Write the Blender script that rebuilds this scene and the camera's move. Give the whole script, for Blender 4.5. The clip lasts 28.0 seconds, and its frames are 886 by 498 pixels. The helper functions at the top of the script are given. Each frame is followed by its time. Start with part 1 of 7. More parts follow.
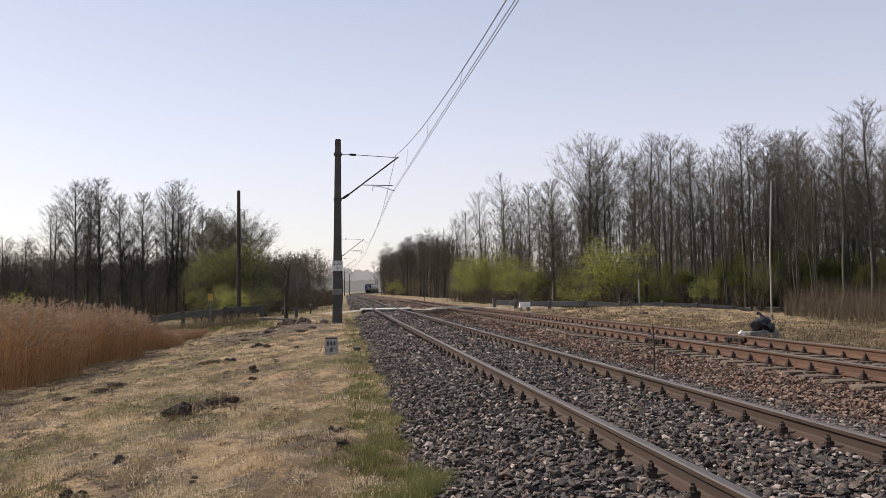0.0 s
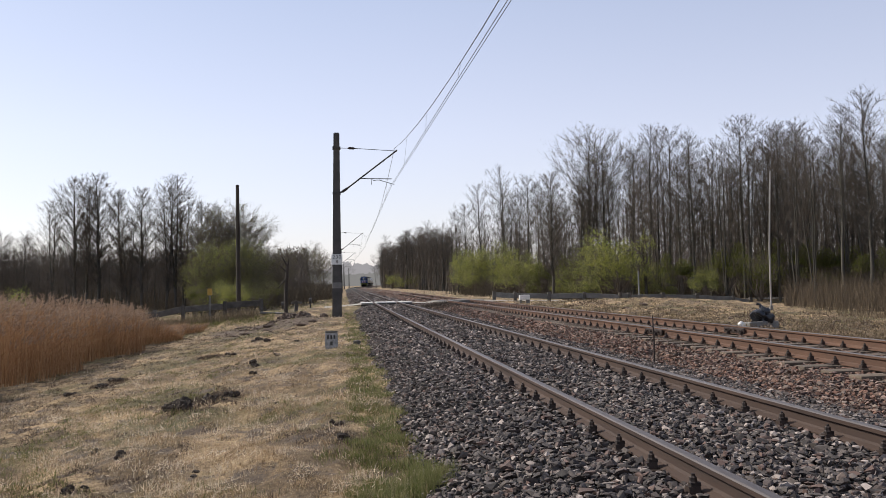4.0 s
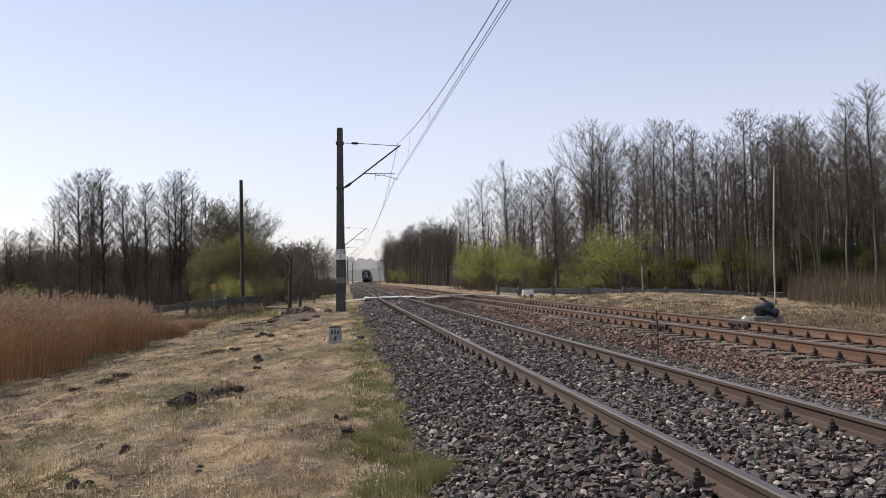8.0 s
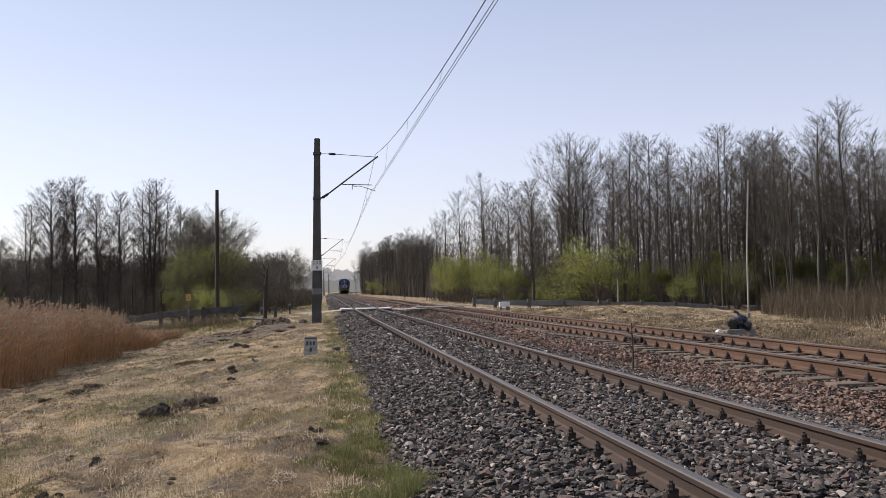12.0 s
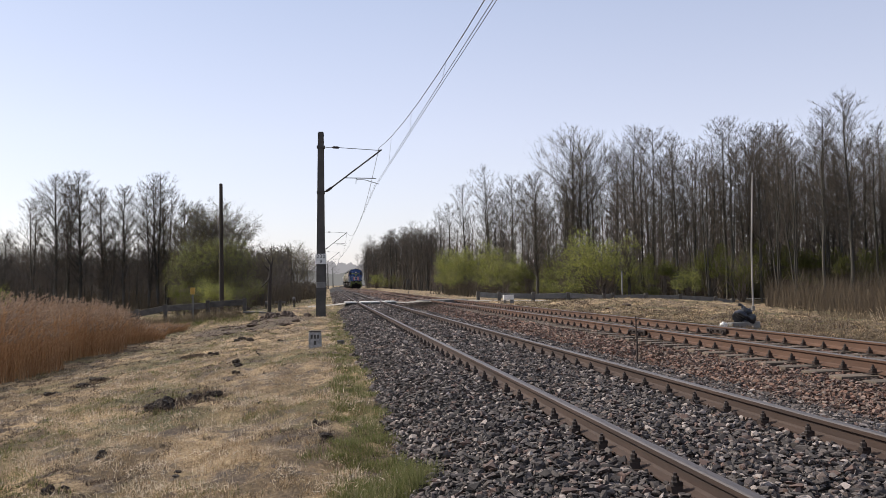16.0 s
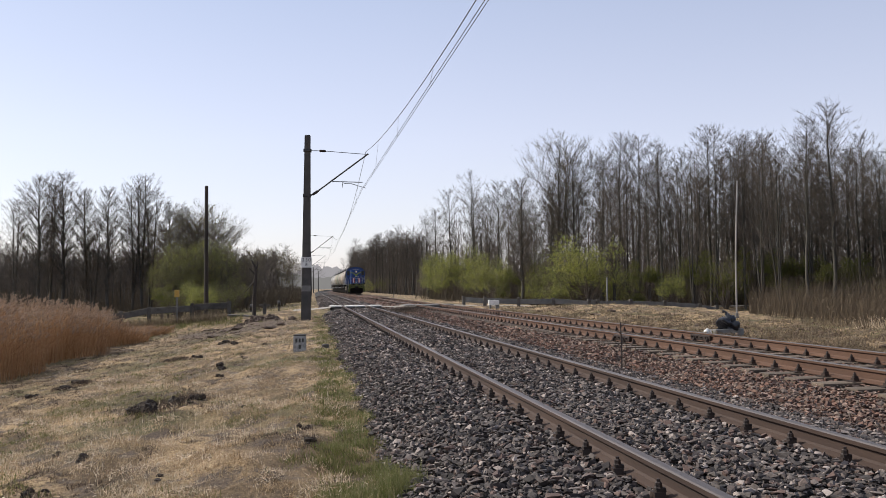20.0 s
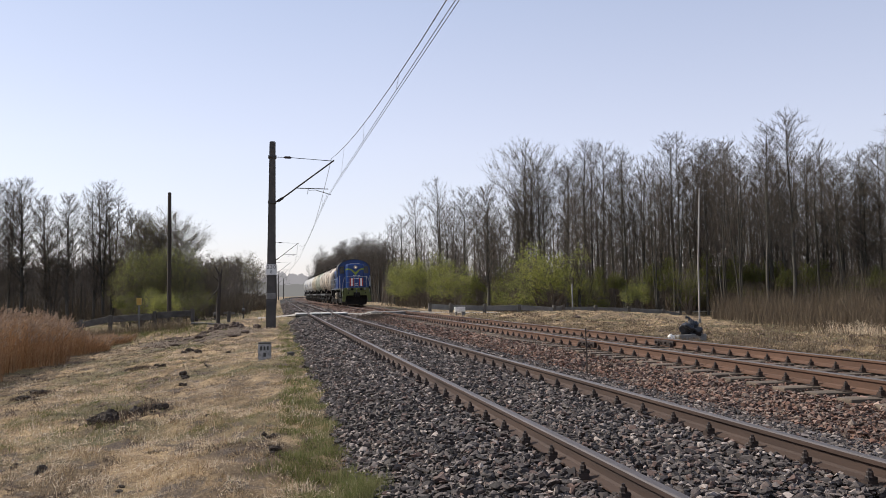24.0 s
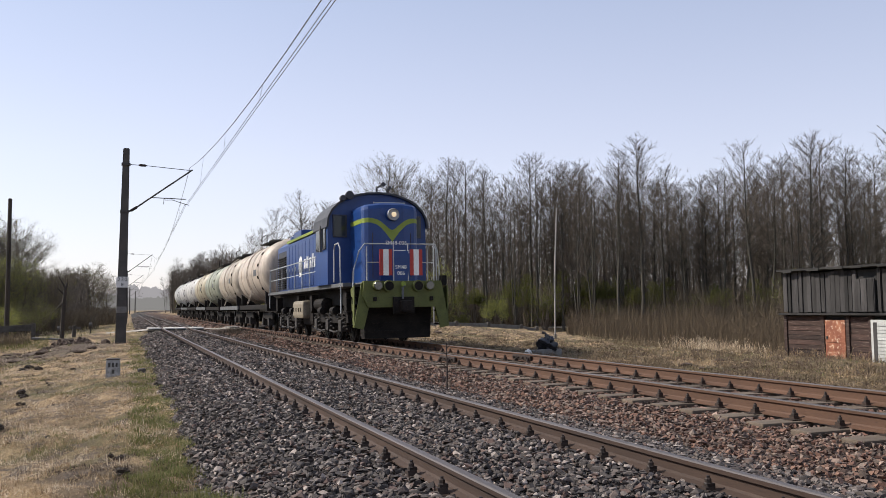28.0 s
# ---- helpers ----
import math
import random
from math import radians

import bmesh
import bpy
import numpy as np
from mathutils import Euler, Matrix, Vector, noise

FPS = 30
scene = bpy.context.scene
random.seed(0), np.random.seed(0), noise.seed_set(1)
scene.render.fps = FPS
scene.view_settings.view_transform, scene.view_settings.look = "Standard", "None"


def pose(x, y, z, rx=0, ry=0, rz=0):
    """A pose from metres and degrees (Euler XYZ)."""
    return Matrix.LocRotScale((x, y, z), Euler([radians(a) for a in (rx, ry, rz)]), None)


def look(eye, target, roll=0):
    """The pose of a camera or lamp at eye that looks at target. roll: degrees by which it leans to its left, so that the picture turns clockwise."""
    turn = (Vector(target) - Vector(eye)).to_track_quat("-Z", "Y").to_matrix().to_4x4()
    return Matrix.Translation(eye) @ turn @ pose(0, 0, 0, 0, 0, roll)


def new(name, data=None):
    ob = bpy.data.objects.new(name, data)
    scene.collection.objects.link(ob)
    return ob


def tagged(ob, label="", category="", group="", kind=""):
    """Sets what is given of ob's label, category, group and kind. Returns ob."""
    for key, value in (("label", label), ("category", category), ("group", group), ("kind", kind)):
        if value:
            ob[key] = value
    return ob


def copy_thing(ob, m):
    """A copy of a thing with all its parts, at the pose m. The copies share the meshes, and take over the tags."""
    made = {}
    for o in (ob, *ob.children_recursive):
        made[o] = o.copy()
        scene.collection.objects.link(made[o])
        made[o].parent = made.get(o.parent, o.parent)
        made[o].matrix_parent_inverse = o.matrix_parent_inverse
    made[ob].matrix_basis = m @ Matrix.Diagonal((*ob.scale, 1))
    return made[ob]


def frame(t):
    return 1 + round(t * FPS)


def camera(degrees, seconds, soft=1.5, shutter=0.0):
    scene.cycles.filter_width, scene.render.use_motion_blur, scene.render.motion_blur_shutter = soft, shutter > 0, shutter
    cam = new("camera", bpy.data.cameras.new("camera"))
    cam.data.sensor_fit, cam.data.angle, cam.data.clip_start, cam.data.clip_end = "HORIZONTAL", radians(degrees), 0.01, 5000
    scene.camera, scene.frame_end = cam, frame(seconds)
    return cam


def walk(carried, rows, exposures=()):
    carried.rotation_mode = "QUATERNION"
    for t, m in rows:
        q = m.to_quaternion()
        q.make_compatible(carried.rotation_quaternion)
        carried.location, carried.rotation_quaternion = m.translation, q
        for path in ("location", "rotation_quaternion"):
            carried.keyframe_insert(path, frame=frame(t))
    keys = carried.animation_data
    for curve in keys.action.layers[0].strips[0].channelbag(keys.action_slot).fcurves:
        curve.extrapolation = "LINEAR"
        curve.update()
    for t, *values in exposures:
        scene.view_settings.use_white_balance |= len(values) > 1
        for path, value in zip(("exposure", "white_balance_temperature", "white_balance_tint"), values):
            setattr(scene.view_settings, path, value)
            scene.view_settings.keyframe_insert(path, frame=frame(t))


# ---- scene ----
cam = camera(55.26, 28.0, soft=0.8)
PATH = [  # seconds, pitch, roll, heading
    (0.0, 92.91, 0.95, -6.70), (0.5, 92.59, 0.80, -7.00), (1.0, 92.67, 1.02, -6.56),
    (1.5, 92.52, 1.09, -6.56), (2.0, 92.45, 1.16, -6.50), (2.5, 92.42, 1.26, -6.31),
    (3.0, 92.41, 1.20, -6.15), (3.5, 92.36, 1.19, -6.49), (5.5, 92.90, 1.60, -7.03),
    (6.0, 92.68, 1.48, -7.14), (6.5, 92.32, 1.56, -6.81), (7.0, 92.11, 1.15, -6.67),
    (7.5, 92.02, 1.33, -6.81), (8.0, 92.10, 1.43, -6.48), (8.5, 91.99, 1.24, -6.70),
    (9.0, 92.02, 1.04, -6.58), (9.5, 92.45, 1.46, -5.91), (10.0, 92.29, 1.18, -6.08),
    (10.5, 92.38, 0.96, -6.52), (11.0, 92.75, 1.40, -7.10), (11.5, 92.81, 1.06, -7.92),
    (12.0, 92.85, 1.08, -8.07), (12.5, 93.31, 0.89, -8.17), (14.5, 93.02, 1.09, -7.91),
    (15.0, 92.87, 1.28, -7.85), (15.5, 92.57, 1.28, -7.62), (16.0, 92.40, 1.18, -7.80),
    (16.5, 92.46, 0.97, -8.16), (17.0, 92.74, 1.14, -8.25), (17.5, 92.84, 1.09, -8.11),
    (18.0, 92.88, 1.03, -8.28), (18.5, 92.63, 0.85, -7.96), (19.0, 92.84, 0.45, -8.14),
    (19.5, 92.81, 0.68, -8.54), (20.0, 92.70, 0.71, -8.77), (20.5, 92.64, 0.88, -9.23),
    (21.0, 92.75, 0.92, -9.62), (21.5, 92.89, 0.95, -10.03), (23.5, 92.76, 1.07, -10.64),
    (24.0, 93.13, 0.91, -11.06), (24.5, 93.08, 0.80, -11.48), (25.0, 92.98, 0.68, -11.93),
    (25.5, 93.01, 0.61, -12.77), (26.0, 92.99, 0.47, -14.08), (26.5, 93.20, 0.72, -15.01),
    (27.0, 93.58, 0.50, -16.41), (27.5, 93.67, 0.63, -18.30), (28.0, 94.03, 0.59, -20.35),
]
EYE = (0.0, 0.0, 0.997)
# the clip's camera starts slightly warm and opens up a little at the end
walk(cam, [(t, pose(*EYE, rx, ry, rz)) for t, rx, ry, rz in PATH],
     exposures=[(0.0, 0.16, 6950, 11), (0.5, 0.16, 6800, 11), (1.2, 0.17, 6500, 10), (20.0, 0.18, 6500, 10), (25.0, 0.2, 6500, 10), (28.0, 0.26, 6500, 10)])

# ---- light ----
SUN_FROM = Vector((-0.80, 0.42, 0.74)).normalized()
world = bpy.data.worlds.new("spring_sky")
scene.world = world
world.use_nodes = True
wn = world.node_tree
wn.nodes.clear()
sky = wn.nodes.new("ShaderNodeTexSky")
sky.sky_type = "NISHITA"
sky.sun_disc = False
sky.sun_elevation = math.asin(SUN_FROM.z)
sky.sun_rotation = math.atan2(SUN_FROM.x, SUN_FROM.y)
sky.air_density, sky.dust_density, sky.ozone_density = 1.0, 1.0, 1.5
# spring haze: pale towards the horizon, mixed into the clear sky
wtc = wn.nodes.new("ShaderNodeTexCoord")
wsep = wn.nodes.new("ShaderNodeSeparateXYZ")
wn.links.new(wtc.outputs["Generated"], wsep.inputs["Vector"])
haze = wn.nodes.new("ShaderNodeValToRGB")
for e, (p, c) in zip([haze.color_ramp.elements[0], haze.color_ramp.elements[1], haze.color_ramp.elements.new(0.16), haze.color_ramp.elements.new(0.4), haze.color_ramp.elements.new(0.65)],
                     [(0.0, (0.81, 0.745, 0.81)), (1.0, (0.05, 0.08, 0.18)), (0.17, (0.725, 0.70, 0.83)), (0.39, (0.47, 0.512, 0.67)), (0.65, (0.17, 0.22, 0.38))]):
    e.position, e.color = p, (*c, 1)
wn.links.new(wsep.outputs["Z"], haze.inputs["Fac"])
clear = wn.nodes.new("ShaderNodeBackground")
clear.inputs["Strength"].default_value = 0.06
veil = wn.nodes.new("ShaderNodeBackground")
veil.inputs["Strength"].default_value = 0.63
# the haze is brightest on the sun's side
side = wn.nodes.new("ShaderNodeVectorMath")
side.operation = "DOT_PRODUCT"
side.inputs[1].default_value = (-0.885, 0.465, 0.0)
wn.links.new(wtc.outputs["Generated"], side.inputs[0])
glow = wn.nodes.new("ShaderNodeMapRange")
for k, v in enumerate((-0.35, 0.35, 0.56, 0.635)):
    glow.inputs[k + 1].default_value = v
wn.links.new(side.outputs["Value"], glow.inputs[0])
wn.links.new(glow.outputs["Result"], veil.inputs["Strength"])
wadd = wn.nodes.new("ShaderNodeAddShader")
wout = wn.nodes.new("ShaderNodeOutputWorld")
wn.links.new(sky.outputs["Color"], clear.inputs["Color"])
wn.links.new(haze.outputs["Color"], veil.inputs["Color"])
wn.links.new(clear.outputs["Background"], wadd.inputs[0])
wn.links.new(veil.outputs["Background"], wadd.inputs[1])
wn.links.new(wadd.outputs["Shader"], wout.inputs["Surface"])
sun_data = bpy.data.lights.new("sun", "SUN")
sun_data.energy, sun_data.angle, sun_data.color = 4.65, radians(0.55), (1.0, 0.92, 0.81)
sun = new("sun", sun_data)
sun.matrix_world = look(tuple(SUN_FROM * 50), (0, 0, 0))

# ---- materials ----
def shader(name, rough=0.8, metal=0.0):
    m = bpy.data.materials.new(name)
    m.use_nodes = True
    b = m.node_tree.nodes["Principled BSDF"]
    b.inputs["Roughness"].default_value = rough
    b.inputs["Metallic"].default_value = metal
    return m, m.node_tree, b


def noise_node(nt, scale, detail=4.0, rough=0.6, coord="Object", stretch=None):
    tc = nt.nodes.new("ShaderNodeTexCoord")
    n = nt.nodes.new("ShaderNodeTexNoise")
    n.inputs["Scale"].default_value, n.inputs["Detail"].default_value, n.inputs["Roughness"].default_value = scale, detail, rough
    out = tc.outputs[coord]
    if stretch:
        mp = nt.nodes.new("ShaderNodeMapping")
        mp.inputs["Scale"].default_value = stretch
        nt.links.new(out, mp.inputs["Vector"])
        out = mp.outputs["Vector"]
    nt.links.new(out, n.inputs["Vector"])
    return n


def ramp(nt, fac, stops):
    r = nt.nodes.new("ShaderNodeValToRGB")
    el = r.color_ramp.elements
    while len(el) < len(stops):
        el.new(0.5)
    for e, (p, c) in zip(el, stops):
        e.position, e.color = p, (*c, 1)
    nt.links.new(fac, r.inputs["Fac"])
    return r.outputs["Color"]


def blend(nt, fac, a, b, mode="MIX"):
    m = nt.nodes.new("ShaderNodeMix")
    m.data_type, m.blend_type = "RGBA", mode
    if isinstance(fac, (int, float)):
        m.inputs["Factor"].default_value = fac
    else:
        nt.links.new(fac, m.inputs["Factor"])
    for sock, v in ((m.inputs["A"], a), (m.inputs["B"], b)):
        if isinstance(v, tuple):
            sock.default_value = (*v, 1)
        else:
            nt.links.new(v, sock)
    return m.outputs["Result"]


def bump(nt, b, height, strength, dist=0.02):
    n = nt.nodes.new("ShaderNodeBump")
    n.inputs["Strength"].default_value, n.inputs["Distance"].default_value = strength, dist
    nt.links.new(height, n.inputs["Height"])
    nt.links.new(n.outputs["Normal"], b.inputs["Normal"])


def worn(name, c1, c2, c3=None, scale=6.0, fine=60.0, rough=0.8, metal=0.0, bumps=0.3, dist=0.01, vary=0.0, stretch=None, island=False):
    """A surface of two tones with stains, fine grain and relief; vary: how far one piece differs from the next."""
    m, nt, b = shader(name, rough, metal)
    big = noise_node(nt, scale, 5, 0.62, stretch=stretch)
    small = noise_node(nt, fine, 3, 0.6, stretch=stretch)
    col = ramp(nt, big.outputs["Fac"], [(0.32, c1), (0.68, c2)])
    if c3:
        spots = ramp(nt, small.outputs["Fac"], [(0.56, (0, 0, 0)), (0.72, (1, 1, 1))])
        col = blend(nt, spots, col, c3)
    grain = ramp(nt, small.outputs["Fac"], [(0.3, (0.78, 0.78, 0.78)), (0.7, (1.15, 1.15, 1.15))])
    col = blend(nt, 1.0, col, grain, "MULTIPLY")
    if vary:
        if island:
            g = nt.nodes.new("ShaderNodeNewGeometry")
            rnd = g.outputs["Random Per Island"]
        else:
            g = nt.nodes.new("ShaderNodeObjectInfo")
            rnd = g.outputs["Random"]
        lo, hi = 1 - vary, 1 + vary
        col = blend(nt, 1.0, col, ramp(nt, rnd, [(0.0, (lo, lo, lo)), (1.0, (hi, hi, hi))]), "MULTIPLY")
    nt.links.new(col, b.inputs["Base Color"])
    if bumps:
        bump(nt, b, small.outputs["Fac"], bumps, dist)
    return m


def stone_mat(name, tones, fine=40.0):
    """Crushed stone: each piece takes its own tone."""
    m, nt, b = shader(name, 0.85)
    g = nt.nodes.new("ShaderNodeNewGeometry")
    n = len(tones)
    col = ramp(nt, g.outputs["Random Per Island"], [(i / n, c) for i, c in enumerate(tones)])
    small = noise_node(nt, fine, 4, 0.65)
    col = blend(nt, 1.0, col, ramp(nt, small.outputs["Fac"], [(0.3, (0.7, 0.7, 0.7)), (0.72, (1.2, 1.18, 1.14))]), "MULTIPLY")
    nt.links.new(col, b.inputs["Base Color"])
    bump(nt, b, small.outputs["Fac"], 0.4, 0.006)
    return m


def plain(name, c, rough=0.5, metal=0.0, spec=None):
    m = worn(name, tuple(v * 0.9 for v in c), tuple(min(1, v * 1.1) for v in c), None, 4, 45, rough, metal, 0.08, 0.004)
    return m


def leaf_mat(name, tones, rough=0.6, through_light=0.35):
    m, nt, b = shader(name, rough)
    g = nt.nodes.new("ShaderNodeNewGeometry")
    n = len(tones)
    col = ramp(nt, g.outputs["Random Per Island"], [(i / max(1, n - 1), c) for i, c in enumerate(tones)])
    nt.links.new(col, b.inputs["Base Color"])
    b.inputs["Specular IOR Level"].default_value = 0.25
    if through_light:
        t = nt.nodes.new("ShaderNodeBsdfTranslucent")
        nt.links.new(col, t.inputs["Color"])
        mx = nt.nodes.new("ShaderNodeMixShader")
        mx.inputs["Fac"].default_value = through_light
        nt.links.new(b.outputs["BSDF"], mx.inputs[1])
        nt.links.new(t.outputs["BSDF"], mx.inputs[2])
        nt.links.new(mx.outputs["Shader"], nt.nodes["Material Output"].inputs["Surface"])
    return m


def glowing(name, c, strength):
    m, nt, b = shader(name, 0.3)
    b.inputs["Base Color"].default_value = (*c, 1)
    b.inputs["Emission Color"].default_value = (*c, 1)
    b.inputs["Emission Strength"].default_value = strength
    return m


GREY_STONES = [(0.022, 0.020, 0.019), (0.078, 0.067, 0.064), (0.163, 0.136, 0.125), (0.043, 0.036, 0.035), (0.109, 0.091, 0.083),
               (0.129, 0.082, 0.068), (0.061, 0.051, 0.050), (0.358, 0.305, 0.279), (0.091, 0.078, 0.071), (0.035, 0.029, 0.028)]
RED_STONES = [(0.105, 0.048, 0.034), (0.200, 0.112, 0.080), (0.070, 0.046, 0.040), (0.300, 0.215, 0.175), (0.140, 0.066, 0.045),
              (0.105, 0.078, 0.066), (0.050, 0.034, 0.028), (0.215, 0.130, 0.095), (0.115, 0.056, 0.040), (0.175, 0.135, 0.112)]
M_STONE = stone_mat("grey_crushed_stone", GREY_STONES)
M_REDSTONE = stone_mat("reddish_crushed_stone", RED_STONES)
M_RAIL = worn("rusty_rail_side", (0.030, 0.0155, 0.010), (0.056, 0.031, 0.020), (0.018, 0.010, 0.008), 5, 90, 0.8, 0.0, 0.3, 0.003, stretch=(1, 0.12, 1))
M_RAILTOP = worn("worn_rail_head", (0.081, 0.070, 0.066), (0.128, 0.112, 0.108), (0.072, 0.055, 0.047), 3, 60, 0.55, 0.3, 0.1, 0.002, stretch=(1, 0.05, 1))
M_FARRAIL = worn("orange_rust_rail_side", (0.065, 0.031, 0.017), (0.111, 0.055, 0.031), (0.046, 0.022, 0.014), 5, 90, 0.8, 0.0, 0.3, 0.003, stretch=(1, 0.12, 1))
M_BOLT = worn("oily_dark_iron", (0.02, 0.015, 0.013), (0.05, 0.032, 0.024), None, 20, 120, 0.6, 0.3, 0.2, 0.002)
M_SLEEPER = worn("weathered_sleeper", (0.075, 0.056, 0.039), (0.140, 0.107, 0.079), (0.054, 0.037, 0.028), 4, 50, 0.9, 0, 0.5, 0.006, vary=0.2, stretch=(0.2, 1, 1))
M_CONCRETE = worn("weathered_concrete", (0.120, 0.114, 0.106), (0.196, 0.188, 0.174), (0.070, 0.068, 0.066), 2.5, 40, 0.9, 0, 0.4, 0.006, vary=0.15)
M_POLE = worn("dark_weathered_concrete", (0.056, 0.052, 0.048), (0.096, 0.087, 0.079), (0.040, 0.037, 0.034), 2.0, 40, 0.9, 0, 0.4, 0.006)
M_WHITE = worn("chipped_white_paint", (0.62, 0.61, 0.58), (0.78, 0.77, 0.74), (0.4, 0.38, 0.35), 3, 30, 0.75, 0, 0.2, 0.004)
M_GALV = worn("grey_galvanised_steel", (0.2, 0.2, 0.2), (0.32, 0.32, 0.32), None, 6, 60, 0.5, 0.6, 0.1, 0.002)
M_DARKSTEEL = worn("dark_steel", (0.03, 0.029, 0.028), (0.06, 0.056, 0.052), (0.075, 0.05, 0.035), 5, 50, 0.6, 0.2, 0.2, 0.003)
M_WIRE = worn("aged_copper_wire", (0.05, 0.04, 0.035), (0.09, 0.07, 0.06), None, 6, 60, 0.5, 0.5, 0.0)
M_BARK = worn("grey_brown_bark", (0.042, 0.039, 0.031), (0.093, 0.084, 0.071), (0.027, 0.025, 0.021), 1.5, 14, 0.95, 0, 0.7, 0.03, vary=0.25, stretch=(1, 1, 0.3))
M_TWIG = worn("brown_spring_twigs", (0.077, 0.063, 0.050), (0.152, 0.124, 0.099), None, 0.8, 5, 0.9, 0, 0.0, vary=0.2)
M_LEAF = leaf_mat("fresh_yellow_green_leaf", [(0.18, 0.204, 0.049), (0.265, 0.283, 0.072), (0.34, 0.345, 0.103), (0.14, 0.16, 0.038)], 0.6, 0.58)
M_DARKLEAF = leaf_mat("mid_green_leaf", [(0.084, 0.095, 0.025), (0.129, 0.140, 0.038), (0.168, 0.168, 0.050), (0.067, 0.076, 0.020)], 0.6, 0.5)
M_CATKIN = leaf_mat("pale_budding_leaf", [(0.180, 0.174, 0.054), (0.240, 0.228, 0.066), (0.144, 0.132, 0.042)], 0.7, 0.5)
M_STRAW = leaf_mat("dry_straw_blade", [(0.29, 0.19, 0.105), (0.46, 0.34, 0.205), (0.17, 0.11, 0.06), (0.55, 0.43, 0.28), (0.36, 0.25, 0.14), (0.62, 0.51, 0.35)], 0.8, 0.2)
M_GRASS = leaf_mat("green_grass_blade", [(0.085, 0.1, 0.028), (0.13, 0.14, 0.042), (0.195, 0.182, 0.066), (0.075, 0.09, 0.024), (0.3, 0.25, 0.13), (0.13, 0.14, 0.045)], 0.7, 0.3)
M_REED = leaf_mat("dry_reed_stalk", [(0.3, 0.165, 0.08), (0.4, 0.24, 0.125), (0.2, 0.1, 0.048), (0.46, 0.3, 0.17), (0.24, 0.12, 0.055)], 0.8, 0.25)
M_PLUME = leaf_mat("faded_reed_plume", [(0.27, 0.19, 0.135), (0.36, 0.27, 0.2), (0.2, 0.13, 0.088)], 0.9, 0.3)
M_SAPLING = leaf_mat("brown_sapling_stems", [(0.068, 0.050, 0.033), (0.102, 0.077, 0.051), (0.136, 0.104, 0.069), (0.051, 0.039, 0.026)], 0.9, 0.0)
M_LUSH = leaf_mat("lush_green_blade", [(0.1, 0.12, 0.036), (0.17, 0.182, 0.065), (0.25, 0.24, 0.11), (0.12, 0.14, 0.042), (0.38, 0.32, 0.19)], 0.7, 0.3)
M_DULL = leaf_mat("dull_dead_grass", [(0.146, 0.107, 0.067), (0.215, 0.163, 0.105), (0.086, 0.062, 0.038), (0.267, 0.219, 0.151), (0.120, 0.086, 0.050)], 0.85, 0.15)
M_PALE = leaf_mat("bleached_straw_blade", [(0.56, 0.42, 0.28), (0.75, 0.62, 0.45), (0.36, 0.25, 0.155), (0.82, 0.71, 0.55), (0.48, 0.345, 0.22)], 0.8, 0.2)
M_LITTER = leaf_mat("rotted_grass_litter", [(0.075, 0.05, 0.037), (0.135, 0.095, 0.07), (0.045, 0.03, 0.022), (0.25, 0.19, 0.14), (0.1, 0.07, 0.05)], 0.9, 0.05)
M_UNDERWOOD = leaf_mat("olive_brown_underwood", [(0.055, 0.043, 0.032), (0.078, 0.062, 0.046), (0.1, 0.084, 0.058), (0.045, 0.036, 0.026)], 0.9, 0.1)
M_BRUSH = leaf_mat("brown_brushwood", [(0.050, 0.040, 0.031), (0.074, 0.058, 0.044), (0.105, 0.083, 0.062), (0.042, 0.033, 0.026)], 0.9, 0.0)


